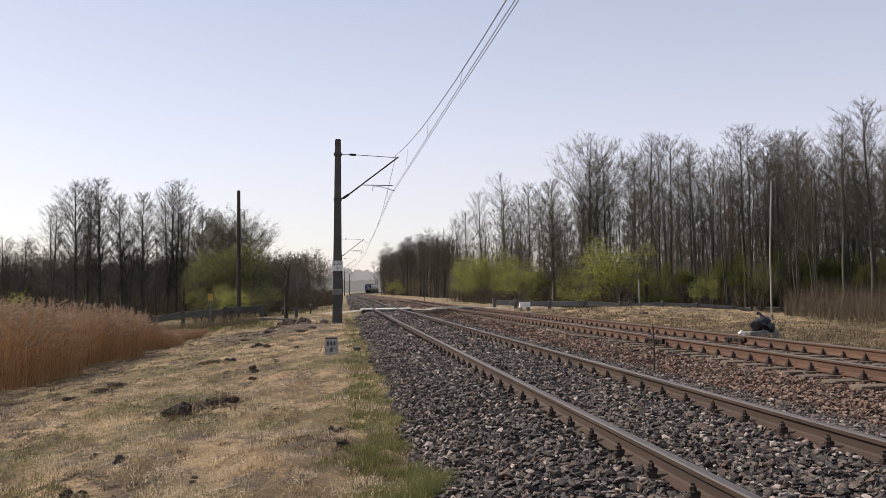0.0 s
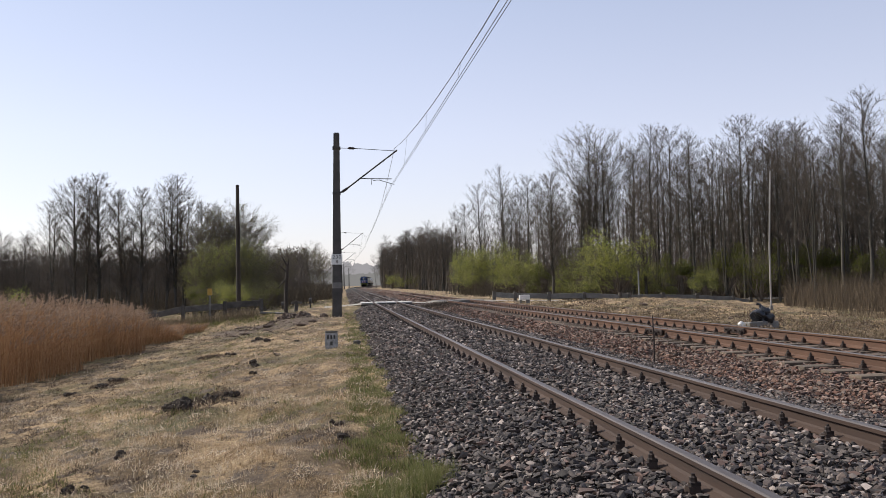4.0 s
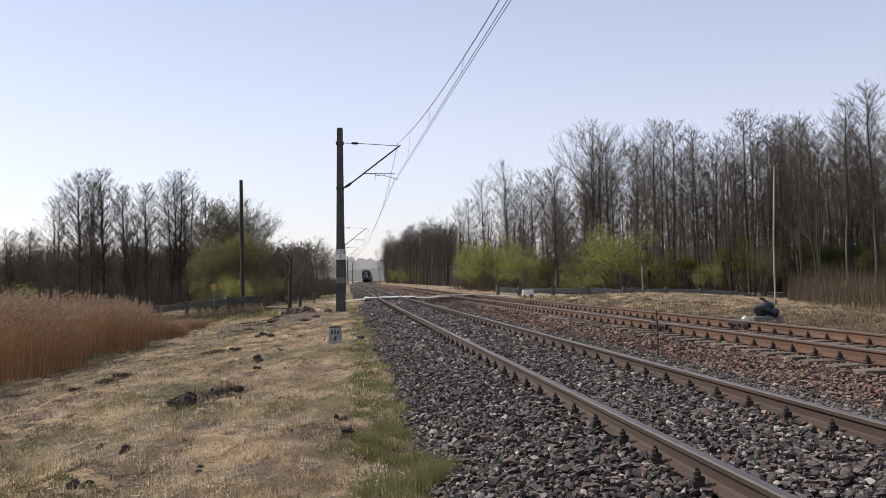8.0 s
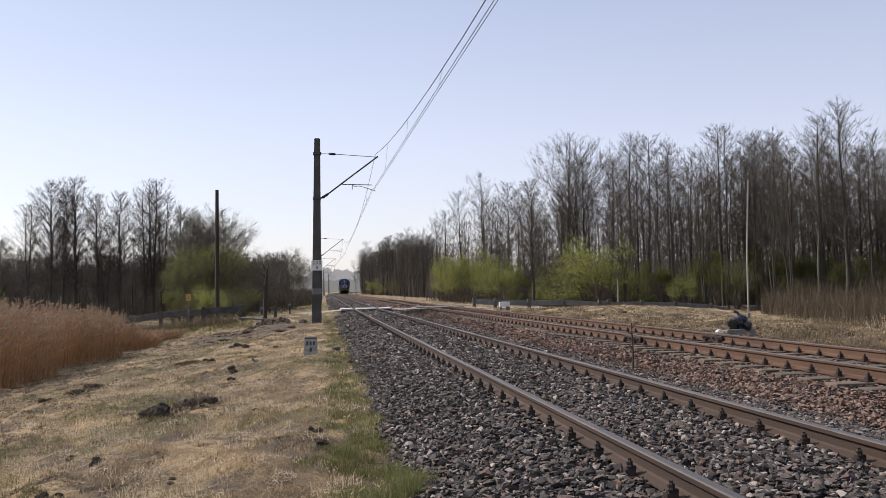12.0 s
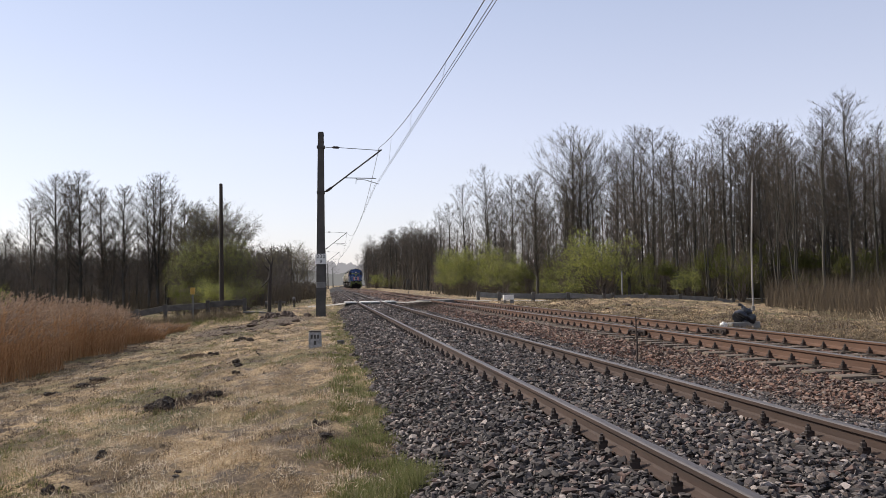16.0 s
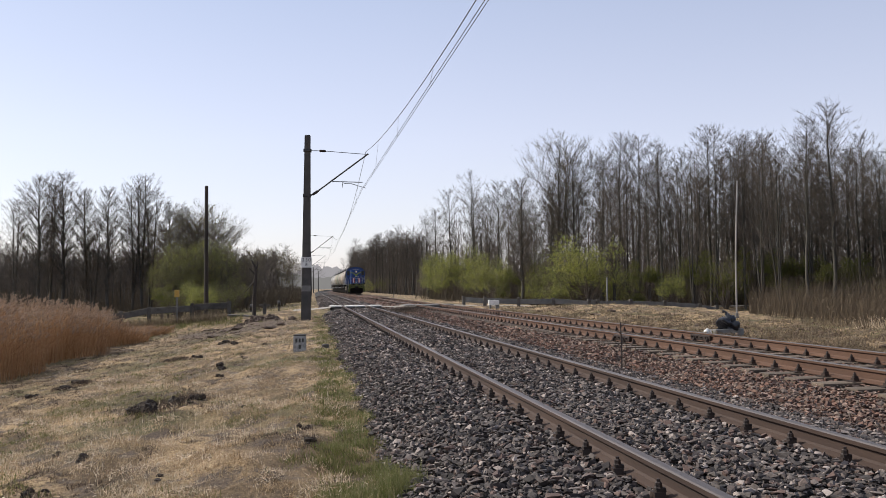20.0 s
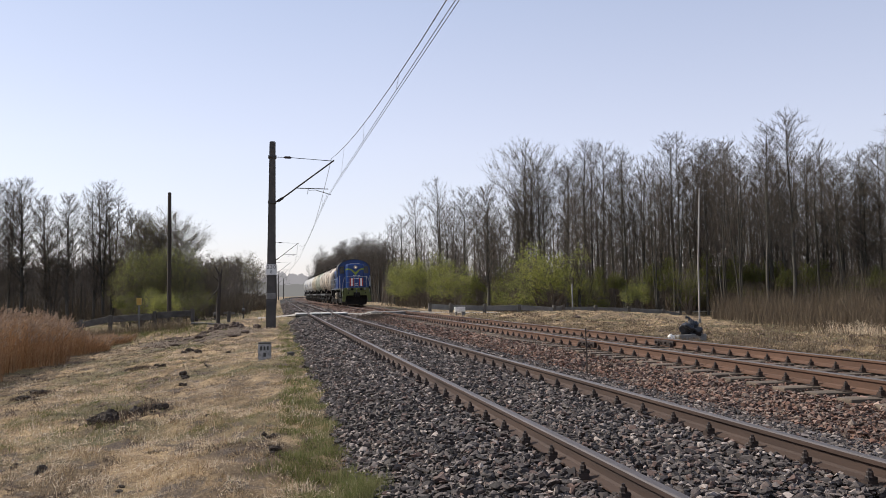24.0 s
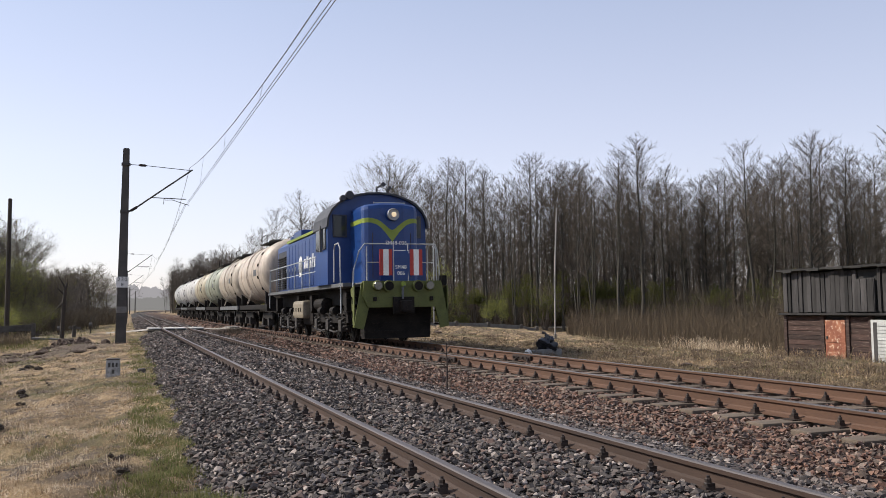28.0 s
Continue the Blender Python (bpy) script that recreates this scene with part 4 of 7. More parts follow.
np.random.seed(8)
scrub("brushwood", (26, 62, 34, 66), 15000, 2.7, M_SAPLING, "thicket of bare brown saplings before the wood", 0.01, 0.16, 0.545)
scrub("brushwood", (24.5, 46, 22, 40), 6000, 1.7, M_SAPLING, "thicket of bare brown saplings before the wood", 0.01, 0.2)
scrub("dry_tall_grass", (21.6, 25, 12, 24), 2500, 0.5, M_STRAW, "dry grass along the shed's foot", 0.006, 0.25)
scrub("dry_tall_grass", (20, 25.5, 24, 36), 3000, 0.4, M_DULL, "tall dry pale grass along the wood's edge", 0.008, 0.2)
scrub("undergrowth", (14, 85, 86, 118), 9000, 2.2, M_UNDERWOOD, "brown undergrowth between the trees", 0.02, 0.2)
scrub("dry_tall_grass", (19.5, 22.3, 25, 28.5), 420, 0.75, M_PALE, "tall bleached tufts of dead grass before the wood", 0.008, 0.22)
scrub("undergrowth", (-80, -10, 118, 178), 12000, 5.5, M_UNDERWOOD, "brown undergrowth between the trees", 0.035, 0.2)
scrub("undergrowth", (24, 64, 84, 112), 6000, 4.0, M_UNDERWOOD, "brown undergrowth between the trees", 0.024, 0.2)
scrub("undergrowth", (16, 75, 112, 165), 12000, 5.5, M_UNDERWOOD, "brown undergrowth between the trees", 0.035, 0.2, 0.14)
scrub("undergrowth", (40, 120, 36, 80), 26000, 4.6, M_UNDERWOOD, "brown undergrowth between the trees", 0.024, 0.2)
scrub("undergrowth", (-14, -1.5, 108, 190), 9000, 3.0, M_UNDERWOOD, "brown undergrowth between the trees", 0.024, 0.25)
scrub("undergrowth", (-75, -3, 92, 150), 15000, 2.4, M_UNDERWOOD, "brown undergrowth between the trees", 0.02, 0.25)

# ---- the train: a diesel shunter and a row of tank wagons ----
# each vehicle: origin at rail level under its front coupling, y backwards, x to the side away from the viewpoint
M_BLUE = worn("royal_blue_paint", (0.004, 0.031, 0.145), (0.006, 0.046, 0.192), (0.009, 0.03, 0.11), 1.6, 40, 0.36, 0, 0.06, 0.003)
M_BLUE.node_tree.nodes["Principled BSDF"].inputs["Specular IOR Level"].default_value = 0.45
M_LIME = worn("lime_green_paint", (0.173, 0.238, 0.022), (0.223, 0.295, 0.036), (0.130, 0.158, 0.029), 2, 40, 0.5, 0, 0.08, 0.003)
M_OLIVE = worn("grimy_yellow_green_paint", (0.068, 0.080, 0.012), (0.110, 0.127, 0.026), (0.030, 0.032, 0.012), 2.4, 25, 0.6, 0, 0.15, 0.004)
M_RED = worn("signal_red_paint", (0.315, 0.022, 0.015), (0.390, 0.034, 0.022), None, 3, 40, 0.5, 0, 0.05, 0.002)
M_WHITEP = worn("white_lettering_paint", (0.68, 0.68, 0.66), (0.8, 0.8, 0.78), None, 3, 40, 0.5, 0, 0.05, 0.002)
M_ROOF = worn("dark_sooty_roof", (0.02, 0.022, 0.03), (0.045, 0.047, 0.055), None, 2, 30, 0.6, 0, 0.15, 0.004)
M_UNDER = worn("oily_black_running_gear", (0.007, 0.007, 0.007), (0.021, 0.018, 0.016), (0.042, 0.030, 0.021), 3, 40, 0.7, 0.1, 0.3, 0.006)
M_UNDER.node_tree.nodes["Principled BSDF"].inputs["Specular IOR Level"].default_value = 0.15
M_GEAR = worn("dusty_grey_axle_box", (0.013, 0.011, 0.010), (0.031, 0.027, 0.024), (0.045, 0.038, 0.032), 4, 40, 0.8, 0, 0.3, 0.006)
M_RAILING = worn("pale_grey_handrail", (0.315, 0.330, 0.330), (0.413, 0.427, 0.427), None, 5, 40, 0.5, 0, 0.05, 0.002)
M_SILL = worn("grey_dusty_sill", (0.07, 0.075, 0.08), (0.125, 0.13, 0.135), (0.045, 0.04, 0.038), 2, 40, 0.7, 0, 0.2, 0.004)
M_CREAM = worn("cream_battery_box_paint", (0.17, 0.14, 0.10), (0.27, 0.235, 0.175), (0.08, 0.06, 0.045), 3, 30, 0.6, 0, 0.1, 0.004)
M_TREAD = worn("bright_wheel_tread", (0.28, 0.27, 0.26), (0.42, 0.41, 0.4), None, 5, 50, 0.35, 0.8, 0.05, 0.002)
M_BEAM = glowing("lit_headlamp_lens", (0.55, 0.42, 0.27), 1.0)
M_LENS = plain("silvered_lamp_glass", (0.12, 0.12, 0.115), 0.15, 0.6)


def glass_material():
    m, nt, b = shader("dark_window_glass", 0.06)
    b.inputs["Base Color"].default_value = (0.02, 0.023, 0.026, 1)
    b.inputs["Specular IOR Level"].default_value = 0.4
    return m


M_GLASS = glass_material()
V_FRONT = 22.9
SPEED = 15.0
wheelsets = []


def lathe(profile, sides=20, axis="x", centre=(0, 0, 0)):
    """Turns an outline of (distance along the axis, radius) about an axis."""
    bm = bmesh.new()
    rings = []
    for d, r in profile:
        ring = []
        for k in range(sides):
            a = 2 * math.pi * k / sides
            p = (d, r * math.cos(a), r * math.sin(a)) if axis == "x" else ((r * math.cos(a), d, r * math.sin(a)) if axis == "y" else (r * math.cos(a), r * math.sin(a), d))
            ring.append(bm.verts.new(Vector(p) + Vector(centre)))
        rings.append(ring)
    for r0, r1 in zip(rings, rings[1:]):
        for k in range(sides):
            bm.faces.new((r0[k], r0[(k + 1) % sides], r1[(k + 1) % sides], r1[k]))
    bm.faces.new(rings[0])
    bm.faces.new(list(reversed(rings[-1])))
    bmesh.ops.recalc_face_normals(bm, faces=bm.faces)
    return bm


def wheel_mesh(r):
    bm = bmesh.new()
    pieces = [lathe([(-0.7, 0.075), (0.7, 0.075)], 10)]
    for s in (-1, 1):
        pr = [(s * 0.72, 0.06), (s * 0.725, r + 0.028), (s * 0.755, r + 0.028), (s * 0.765, r), (s * 0.86, r - 0.006), (s * 0.865, r - 0.07), (s * 0.825, r - 0.08), (s * 0.81, 0.16), (s * 0.9, 0.13), (s * 0.9, 0.06)]
        pieces.append(lathe(pr, 24))
        for k in range(6):
            a = k * math.pi / 3
            b2 = bmesh.new()
            add_box(b2, (s * 0.815 - 0.02, -0.035, 0.17), (s * 0.815 + 0.02, 0.035, r - 0.085), 0, Matrix.Rotation(a, 4, "X"))
            pieces.append(b2)
    for b2 in pieces:
        me = bpy.data.meshes.new("tmp")
        b2.to_mesh(me)
        b2.free()
        bm.from_mesh(me)
        bpy.data.meshes.remove(me)
    return bm


def wheelset_data(name, r):
    bm = wheel_mesh(r)
    me = bpy.data.meshes.new(name)
    for f in bm.faces:
        c = f.calc_center_median()
        rad = math.hypot(c.y, c.z)
        f.material_index = 1 if (rad > r - 0.02 and f.normal.to_tuple(1)[0] == 0) else 0
        f.smooth = False
    bm.to_mesh(me)
    bm.free()
    me.materials.append(M_UNDER)
    me.materials.append(M_TREAD)
    return me


W_BIG = wheelset_data("wheelset", 0.525)
W_SMALL = wheelset_data("wheelset", 0.475)


def add_wheels(vehicle, places, data, r):
    for y in places:
        w = link_part("wheelset", data, vehicle, "", pose(0, y, r))
        wheelsets.append((w, y, r))


def coil(x, y, z0, z1, r=0.085, parent=None):
    pts = [(x + r * math.cos(a), y + r * math.sin(a), z0 + (z1 - z0) * a / (8 * math.pi)) for a in [i * math.pi / 4 for i in range(33)]]
    part("spring", tube(pts, 0.022, 5), M_GEAR, parent)


def bogie(vehicle, y0, axles, half, r, springs=True):
    """Side frames, axle boxes and springs of one bogie."""
    lo, hi = axles[0] - 0.75, axles[-1] + 0.75
    for s in (-1, 1):
        x = s * half
        bm = prism([(lo, 0.62), (lo + 0.15, 0.9), (hi - 0.15, 0.9), (hi, 0.62), (hi - 0.25, 0.58), (lo + 0.25, 0.58)], x - 0.06, x + 0.06, "x")
        fr = part("bogie_frame", bm, M_UNDER, vehicle)
        for a in axles:
            part("axle_box", box((x - 0.17, a - 0.19, r - 0.2), (x + 0.17, a + 0.19, r + 0.18), 0.04), M_GEAR, fr)
            if springs:
                for d in (-0.33, 0.33):
                    coil(x + s * 0.06, a + d, 0.4, 0.92, 0.075, fr)
    part("bolster", box((-half + 0.1, (lo + hi) / 2 - 0.3, 0.62), (half - 0.1, (lo + hi) / 2 + 0.3, 0.95), 0.03), M_UNDER, vehicle)


def arch(width, z_eave, z_top, n=14, inset=0.0):
    """Outline of a cab end with an arched roof."""
    w = width / 2 - inset
    pts = [(-w, z_eave)]
    for i in range(1, n):
        a = math.pi - math.pi * i / n
        pts.append((w * math.cos(a), z_eave + (z_top - z_eave) * math.sin(a) ** 0.85))
    return pts + [(w, z_eave)]


loco = thing("diesel_locomotive", pose(float(far_x(444)), 444, 0), "blue diesel shunting locomotive with lime green chevron and buffer beam", "locomotive")
DECK = 1.8
# frame, deck and buffer beam
part("frame", box((-0.95, 0.6, 1.15), (0.95, 16.4, DECK - 0.02), 0.03), M_UNDER, loco)
part("running_board", box((-1.52, 1.5, DECK - 0.12), (1.52, 16.3, DECK), 0.015), M_SILL, loco, "grey dusty running board along the hood")
beam = part("buffer_beam", prism([(-1.2, 1.4), (-1.16, DECK + 0.02), (1.16, DECK + 0.02), (1.2, 1.4), (1.05, 1.06), (-1.05, 1.06)], 0.42, 0.62, "y"), M_OLIVE, loco, "grimy yellow-green buffer beam")
for s in (-1, 1):
    part("step_guard", prism([(s * 1.0, 1.06), (s * 1.16, DECK), (s * 1.22, DECK - 0.05), (s * 1.44, 0.5), (s * 1.16, 0.44)], 0.5, 0.56, "y"), M_OLIVE, beam)
    part("step_guard", prism([(0.56, 0.5), (0.56, DECK - 0.1), (0.95, DECK - 0.2), (0.72, 0.5)], s * 1.41 - 0.015, s * 1.41 + 0.015, "x"), M_OLIVE, beam)
    for z in (0.55, 0.95, 1.35):
        part("step", box((s * 1.4 - 0.2, 0.75, z - 0.02), (s * 1.4 + 0.12, 1.2, z + 0.02)), M_UNDER, beam)
    lamp = part("lamp_housing", lathe([(0.27, 0.135), (0.3, 0.15), (0.44, 0.15)], 18, "y", (s * 0.78, 0, 1.68)), M_OLIVE, beam)
    part("lens", lathe([(0.255, 0.115), (0.275, 0.125)], 16, "y", (s * 0.78, 0, 1.68)), M_LENS, lamp, "silvery lamp glass")
    ring = part("buffer_socket", lathe([(0.3, 0.16), (0.3, 0.165), (0.44, 0.165)], 18, "y", (s * 0.44, 0, 1.67)), M_OLIVE, beam)
    part("socket_cover", lathe([(0.285, 0.125), (0.302, 0.13)], 16, "y", (s * 0.44, 0, 1.67)), M_UNDER, ring, "dark round cover")
    part("hose_tap", box((s * 0.85 - 0.05, 0.36, 1.24), (s * 0.85 + 0.05, 0.42, 1.36), 0.01), M_UNDER, beam)
part("brake_lamp", lathe([(0.36, 0.07), (0.43, 0.08)], 14, "y", (0.0, 0, 1.72)), M_LIME, beam)
part("snow_plough", prism([(-1.0, 0.16), (-1.05, 1.07), (1.05, 1.07), (1.0, 0.16)], 1.0, 1.4, "y"), M_UNDER, loco, "black snow plough plate")
for z in (0.35, 0.6, 0.85):
    part("plough_rib", box((-1.0, 0.96, z - 0.03), (1.0, 1.0, z + 0.03)), M_UNDER, loco)
coupler = part("coupler", box((-0.16, 0.0, 0.92), (0.16, 0.6, 1.25), 0.05), M_UNDER, loco, "automatic knuckle coupler")
part("coupler_shank", box((-0.32, 0.34, 0.86), (0.32, 0.45, 1.36), 0.03), M_UNDER, coupler)
part("release_lever", tube([(-0.05, 0.3, 1.3), (-0.05, 0.3, 1.62), (0.02, 0.3, 1.66)], 0.035, 6), M_SILL, coupler)
# short hood with rounded corners
hood_outline = [(-0.88, 3.2), (-0.88, 1.78), (-0.82, 1.62), (-0.72, 1.54), (-0.36, 1.46), (0.36, 1.46), (0.72, 1.54), (0.82, 1.62), (0.88, 1.78), (0.88, 3.2)]
bm = bmesh.new()
lev = [(DECK, 0.0), (3.96, 0.0), (4.06, 0.03), (4.12, 0.1)]
rings = []
for z, ins in lev:
    rings.append([bm.verts.new((x * (1 - ins * 0.6), y + (ins if y < 2.5 else 0), z + 0.1 * (1 - (x / 1.0) ** 2) * (1 if z > 3.9 else 0))) for x, y in hood_outline])
for r0, r1 in zip(rings, rings[1:]):
    for a, b, c, d in zip(r0, r0[1:], r1[1:], r1):
        bm.faces.new((a, b, c, d))
bm.faces.new(rings[-1])
bmesh.ops.recalc_face_normals(bm, faces=bm.faces)
hood = part("short_hood", bm, M_BLUE, loco, "royal blue short hood")


def hood_y(x):
    """Where the hood's front lies at x."""
    return float(np.interp(abs(x), [0, 0.36, 0.72, 0.82, 0.88], [1.46, 1.46, 1.54, 1.62, 1.78]))


def strip(bm, pts, thick, off=0.006):
    """A painted band on the hood's front; pts: (x, lower z, upper z)."""
    lo = [bm.verts.new((x, hood_y(x) - off, a)) for x, a, b in pts]
    hi = [bm.verts.new((x, hood_y(x) - off, b)) for x, a, b in pts]
    for k in range(len(pts) - 1):
        bm.faces.new((lo[k], lo[k + 1], hi[k + 1], hi[k]))


bm = bmesh.new()
half_v = [(-0.88, 3.6, 3.74), (-0.82, 3.605, 3.745), (-0.72, 3.61, 3.755), (-0.6, 3.595, 3.74), (-0.46, 3.54, 3.7), (-0.36, 3.46, 3.64), (-0.2, 3.29, 3.52), (-0.1, 3.16, 3.43), (0, 3.02, 3.38)]
strip(bm, half_v + [(-x, a, b) for x, a, b in reversed(half_v[:-1])], 0.01)
part("chevron", bm, M_LIME, hood, "lime green winged chevron")
for s in (-1, 1):
    part("chevron_end", box((min(s * 0.876, s * 0.886), 1.78, 3.6), (max(s * 0.876, s * 0.886), 3.1, 3.74)), M_LIME, hood)
lampb = part("headlamp", lathe([(1.3, 0.17), (1.33, 0.185), (1.52, 0.185)], 20, "y", (0, 0, 3.84)), M_BLUE, hood)
part("headlamp_rim", lathe([(1.28, 0.145), (1.27, 0.175), (1.31, 0.188)], 20, "y", (0, 0, 3.84)), M_GALV, lampb)
part("reflector", lathe([(1.29, 0.08), (1.28, 0.135), (1.295, 0.142)], 20, "y", (0, 0, 3.84)), M_LENS, lampb, "silvered reflector")
part("headlamp_lens", lathe([(1.262, 0.03), (1.27, 0.07), (1.288, 0.085)], 20, "y", (0.01, 0, 3.84)), M_BEAM, lampb, "lit headlamp glass")
part("roof_rail", tube([(-0.5, 1.75, 4.1), (-0.5, 1.75, 4.24), (0.5, 1.75, 4.24), (0.5, 1.75, 4.1)], 0.02, 6), M_RAILING, hood)
text_part("lettering", "SM48-006", 0.165, pose(0.12, 1.452, 2.99, 90, 0, 0), M_WHITEP, hood)
for x0, x1 in ((-0.42, -0.3), (-0.25, -0.16), (-0.1, 0.26), (0.32, 0.38)):
    part("number_bar", box((x0 + 0.15, 1.452, 2.68), (x1 + 0.15, 1.458, 2.78)), M_WHITEP, hood, "small unreadable white number")
gate = part("gangway_plate", box((-0.24, 0.61, DECK), (0.24, 0.63, DECK + 0.9), 0.004), M_BLUE, loco, "blue plate between the warning boards")
text_part("lettering", "SM48", 0.155, pose(0.0, 0.606, DECK + 0.42, 90, 0, 0), M_WHITEP, gate)
text_part("lettering", "006", 0.155, pose(0.0, 0.606, DECK + 0.24, 90, 0, 0), M_WHITEP, gate)
for x in (-0.6, 0.6):
    part("hinge_line", box((x - 0.008, 1.495, 1.95), (x + 0.008, 1.53, 3.3)), M_ROOF, hood)
# cab
CABZ, CABT = 3.62, 4.74
bm = prism([(-1.62, DECK)] + arch(3.24, CABZ, CABT - 0.05) + [(1.62, DECK)], 3.1, 5.0, "y")
cab = part("cab", bm, M_BLUE, loco, "royal blue driver's cab")
roof_out = arch(3.36, CABZ - 0.02, CABT)
roof_in = arch(3.24, CABZ - 0.02, CABT - 0.06)
part("cab_roof", prism(roof_out + list(reversed(roof_in)), 2.97, 5.15, "y"), M_ROOF, cab, "dark arched cab roof")


def window(parent, lo, hi, axis, out):
    """A framed pane on a wall; axis: the wall's normal, out: its side."""
    fx = {"x": 0, "y": 1}[axis]
    c0, c1 = list(lo), list(hi)
    c0[fx], c1[fx] = min(lo[fx], lo[fx] + out * 0.03), max(lo[fx], lo[fx] + out * 0.03)
    fr = part("window_frame", box(c0, c1, 0.012), M_ROOF, parent)
    p0, p1 = list(c0), list(c1)
    for k in range(3):
        if k != fx:
            p0[k] += 0.05
            p1[k] -= 0.05
    p0[fx], p1[fx] = lo[fx] + out * 0.028, lo[fx] + out * 0.034
    if p0[fx] > p1[fx]:
        p0[fx], p1[fx] = p1[fx], p0[fx]
    part("pane", box(p0, p1), M_GLASS, fr)


for s in (-1, 1):
    window(cab, (min(s * 1.0, s * 1.46), 3.1, 3.28), (max(s * 1.0, s * 1.46), 3.1, 4.0), "y", -1)
    window(cab, (s * 1.62, 3.3, 2.92), (s * 1.62, 3.85, 3.66), "x", s)
    window(cab, (s * 1.62, 4.0, 2.92), (s * 1.62, 4.8, 3.66), "x", s)
    part("sun_shade", box((min(s * 1.65, s * 1.71), 3.86, 2.86), (max(s * 1.65, s * 1.71), 3.98, 3.7)), M_SILL, cab)
    part("side_number_bar", box((min(s * 1.552, s * 1.56), 3.3, 2.42), (max(s * 1.552, s * 1.56), 4.6, 2.6)), M_WHITEP, cab, "small white vehicle number")
    part("data_panel", box((min(s * 1.552, s * 1.56), 4.3, 2.05), (max(s * 1.552, s * 1.56), 4.75, 2.24)), M_WHITEP, cab, "white data panel")
horn = part("roof_floodlight", lathe([(2.85, 0.13), (2.87, 0.14), (3.1, 0.11), (3.15, 0.05)], 16, "y", (-0.95, 0, 4.6)), M_ROOF, cab, "dark round roof lamps")
part("roof_floodlight", lathe([(2.8, 0.09), (2.82, 0.1), (3.05, 0.08)], 14, "y", (-1.17, 0, 4.5)), M_ROOF, cab)
part("horn", tube([(0.05, 3.3, 4.74), (0.05, 3.3, 4.92), (0.1, 2.9, 4.95), (0.1, 2.7, 4.95)], [0.03, 0.03, 0.04, 0.08], 8), M_ROOF, cab)
part("horn", tube([(0.4, 3.3, 4.7), (0.4, 3.3, 4.88), (0.4, 3.0, 4.89)], [0.03, 0.03, 0.06], 8), M_ROOF, cab)
# long hood
LH0, LH1, LHZ = 5.0, 15.9, 3.98
prof = [(-1.12, DECK), (-1.12, LHZ - 0.2), (-0.86, LHZ), (-0.4, LHZ + 0.07), (0.4, LHZ + 0.07), (0.86, LHZ), (1.12, LHZ - 0.2), (1.12, DECK)]
lh = part("long_hood", prism(prof, LH0, LH1, "y"), M_BLUE, loco, "royal blue engine hood")
for s in (-1, 1):
    part("lime_band", box((min(s * 0.88, s * 1.15), LH0 + 0.05, LHZ - 0.15), (max(s * 0.88, s * 1.15), LH1 - 2.5, LHZ - 0.05)), M_LIME, lh)
    for k in range(11):
        y = LH0 + 0.6 + k * 0.72
        door = part("hood_door", box((min(s * 1.12, s * 1.15), y, DECK + 0.12), (max(s * 1.12, s * 1.15), y + 0.66, LHZ - 0.32), 0.01), M_BLUE, lh)
        part("latch", box((min(s * 1.15, s * 1.18), y + 0.55, 2.6), (max(s * 1.15, s * 1.18), y + 0.6, 2.75)), M_RAILING, door)
    for k in range(14):
        z = DECK + 0.15 + k * 0.1
        part("louvre_slat", box((min(s * 1.13, s * 1.2), 13.6, z), (max(s * 1.13, s * 1.2), 15.5, z + 0.045), 0, None), M_UNDER, lh)
    part("louvre_frame", box((min(s * 1.1, s * 1.14), 13.5, DECK + 0.1), (max(s * 1.1, s * 1.14), 15.6, 3.56)), M_ROOF, lh)
    # the operator's mark and name as plain shapes
    x0, x1 = min(s * 1.152, s * 1.158), max(s * 1.152, s * 1.158)
    part("emblem", lathe([(x0, 0.4), (x1, 0.4), (x1, 0.26), (x0, 0.26)], 20, "x", (0, 10.2, 2.72)), M_WHITEP, lh, "white painted operator mark")
    part("emblem", prism([(10.5, 2.3), (10.38, 2.3), (9.98, 2.95), (10.1, 2.95)], x0, x1, "x"), M_WHITEP, lh, "white painted operator mark")
    for y, h in ((9.5, 0.38), (9.0, 0.46), (8.5, 0.38), (8.0, 0.5), (7.5, 0.38), (7.0, 0.38), (6.5, 0.52), (6.0, 0.38)):
        for d, w in ((0.0, 0.13), (0.2, 0.1)):
            part("emblem", prism([(y - d, 2.58), (y - d - w, 2.58), (y - d - w - 0.07, 2.58 + h), (y - d - 0.07, 2.58 + h)], x0, x1, "x"), M_WHITEP, lh, "white painted operator mark")
part("exhaust", box((-0.3, 8.5, LHZ), (0.3, 9.3, LHZ + 0.35), 0.05), M_ROOF, lh)
part("fan_housing", lathe([(LHZ, 0.85), (LHZ + 0.22, 0.85), (LHZ + 0.26, 0.75)], 24, "z", (0, 14.2, 0)), M_BLUE, lh)
part("roof_box", box((-0.9, 11.4, LHZ - 0.05), (0.9, 13.2, LHZ + 0.32), 0.05), M_BLUE, lh)
for y in (6.2, 7.4, 10.2):
    part("roof_hatch", box((-0.7, y, LHZ), (0.7, y + 0.9, LHZ + 0.12), 0.03), M_ROOF, lh)
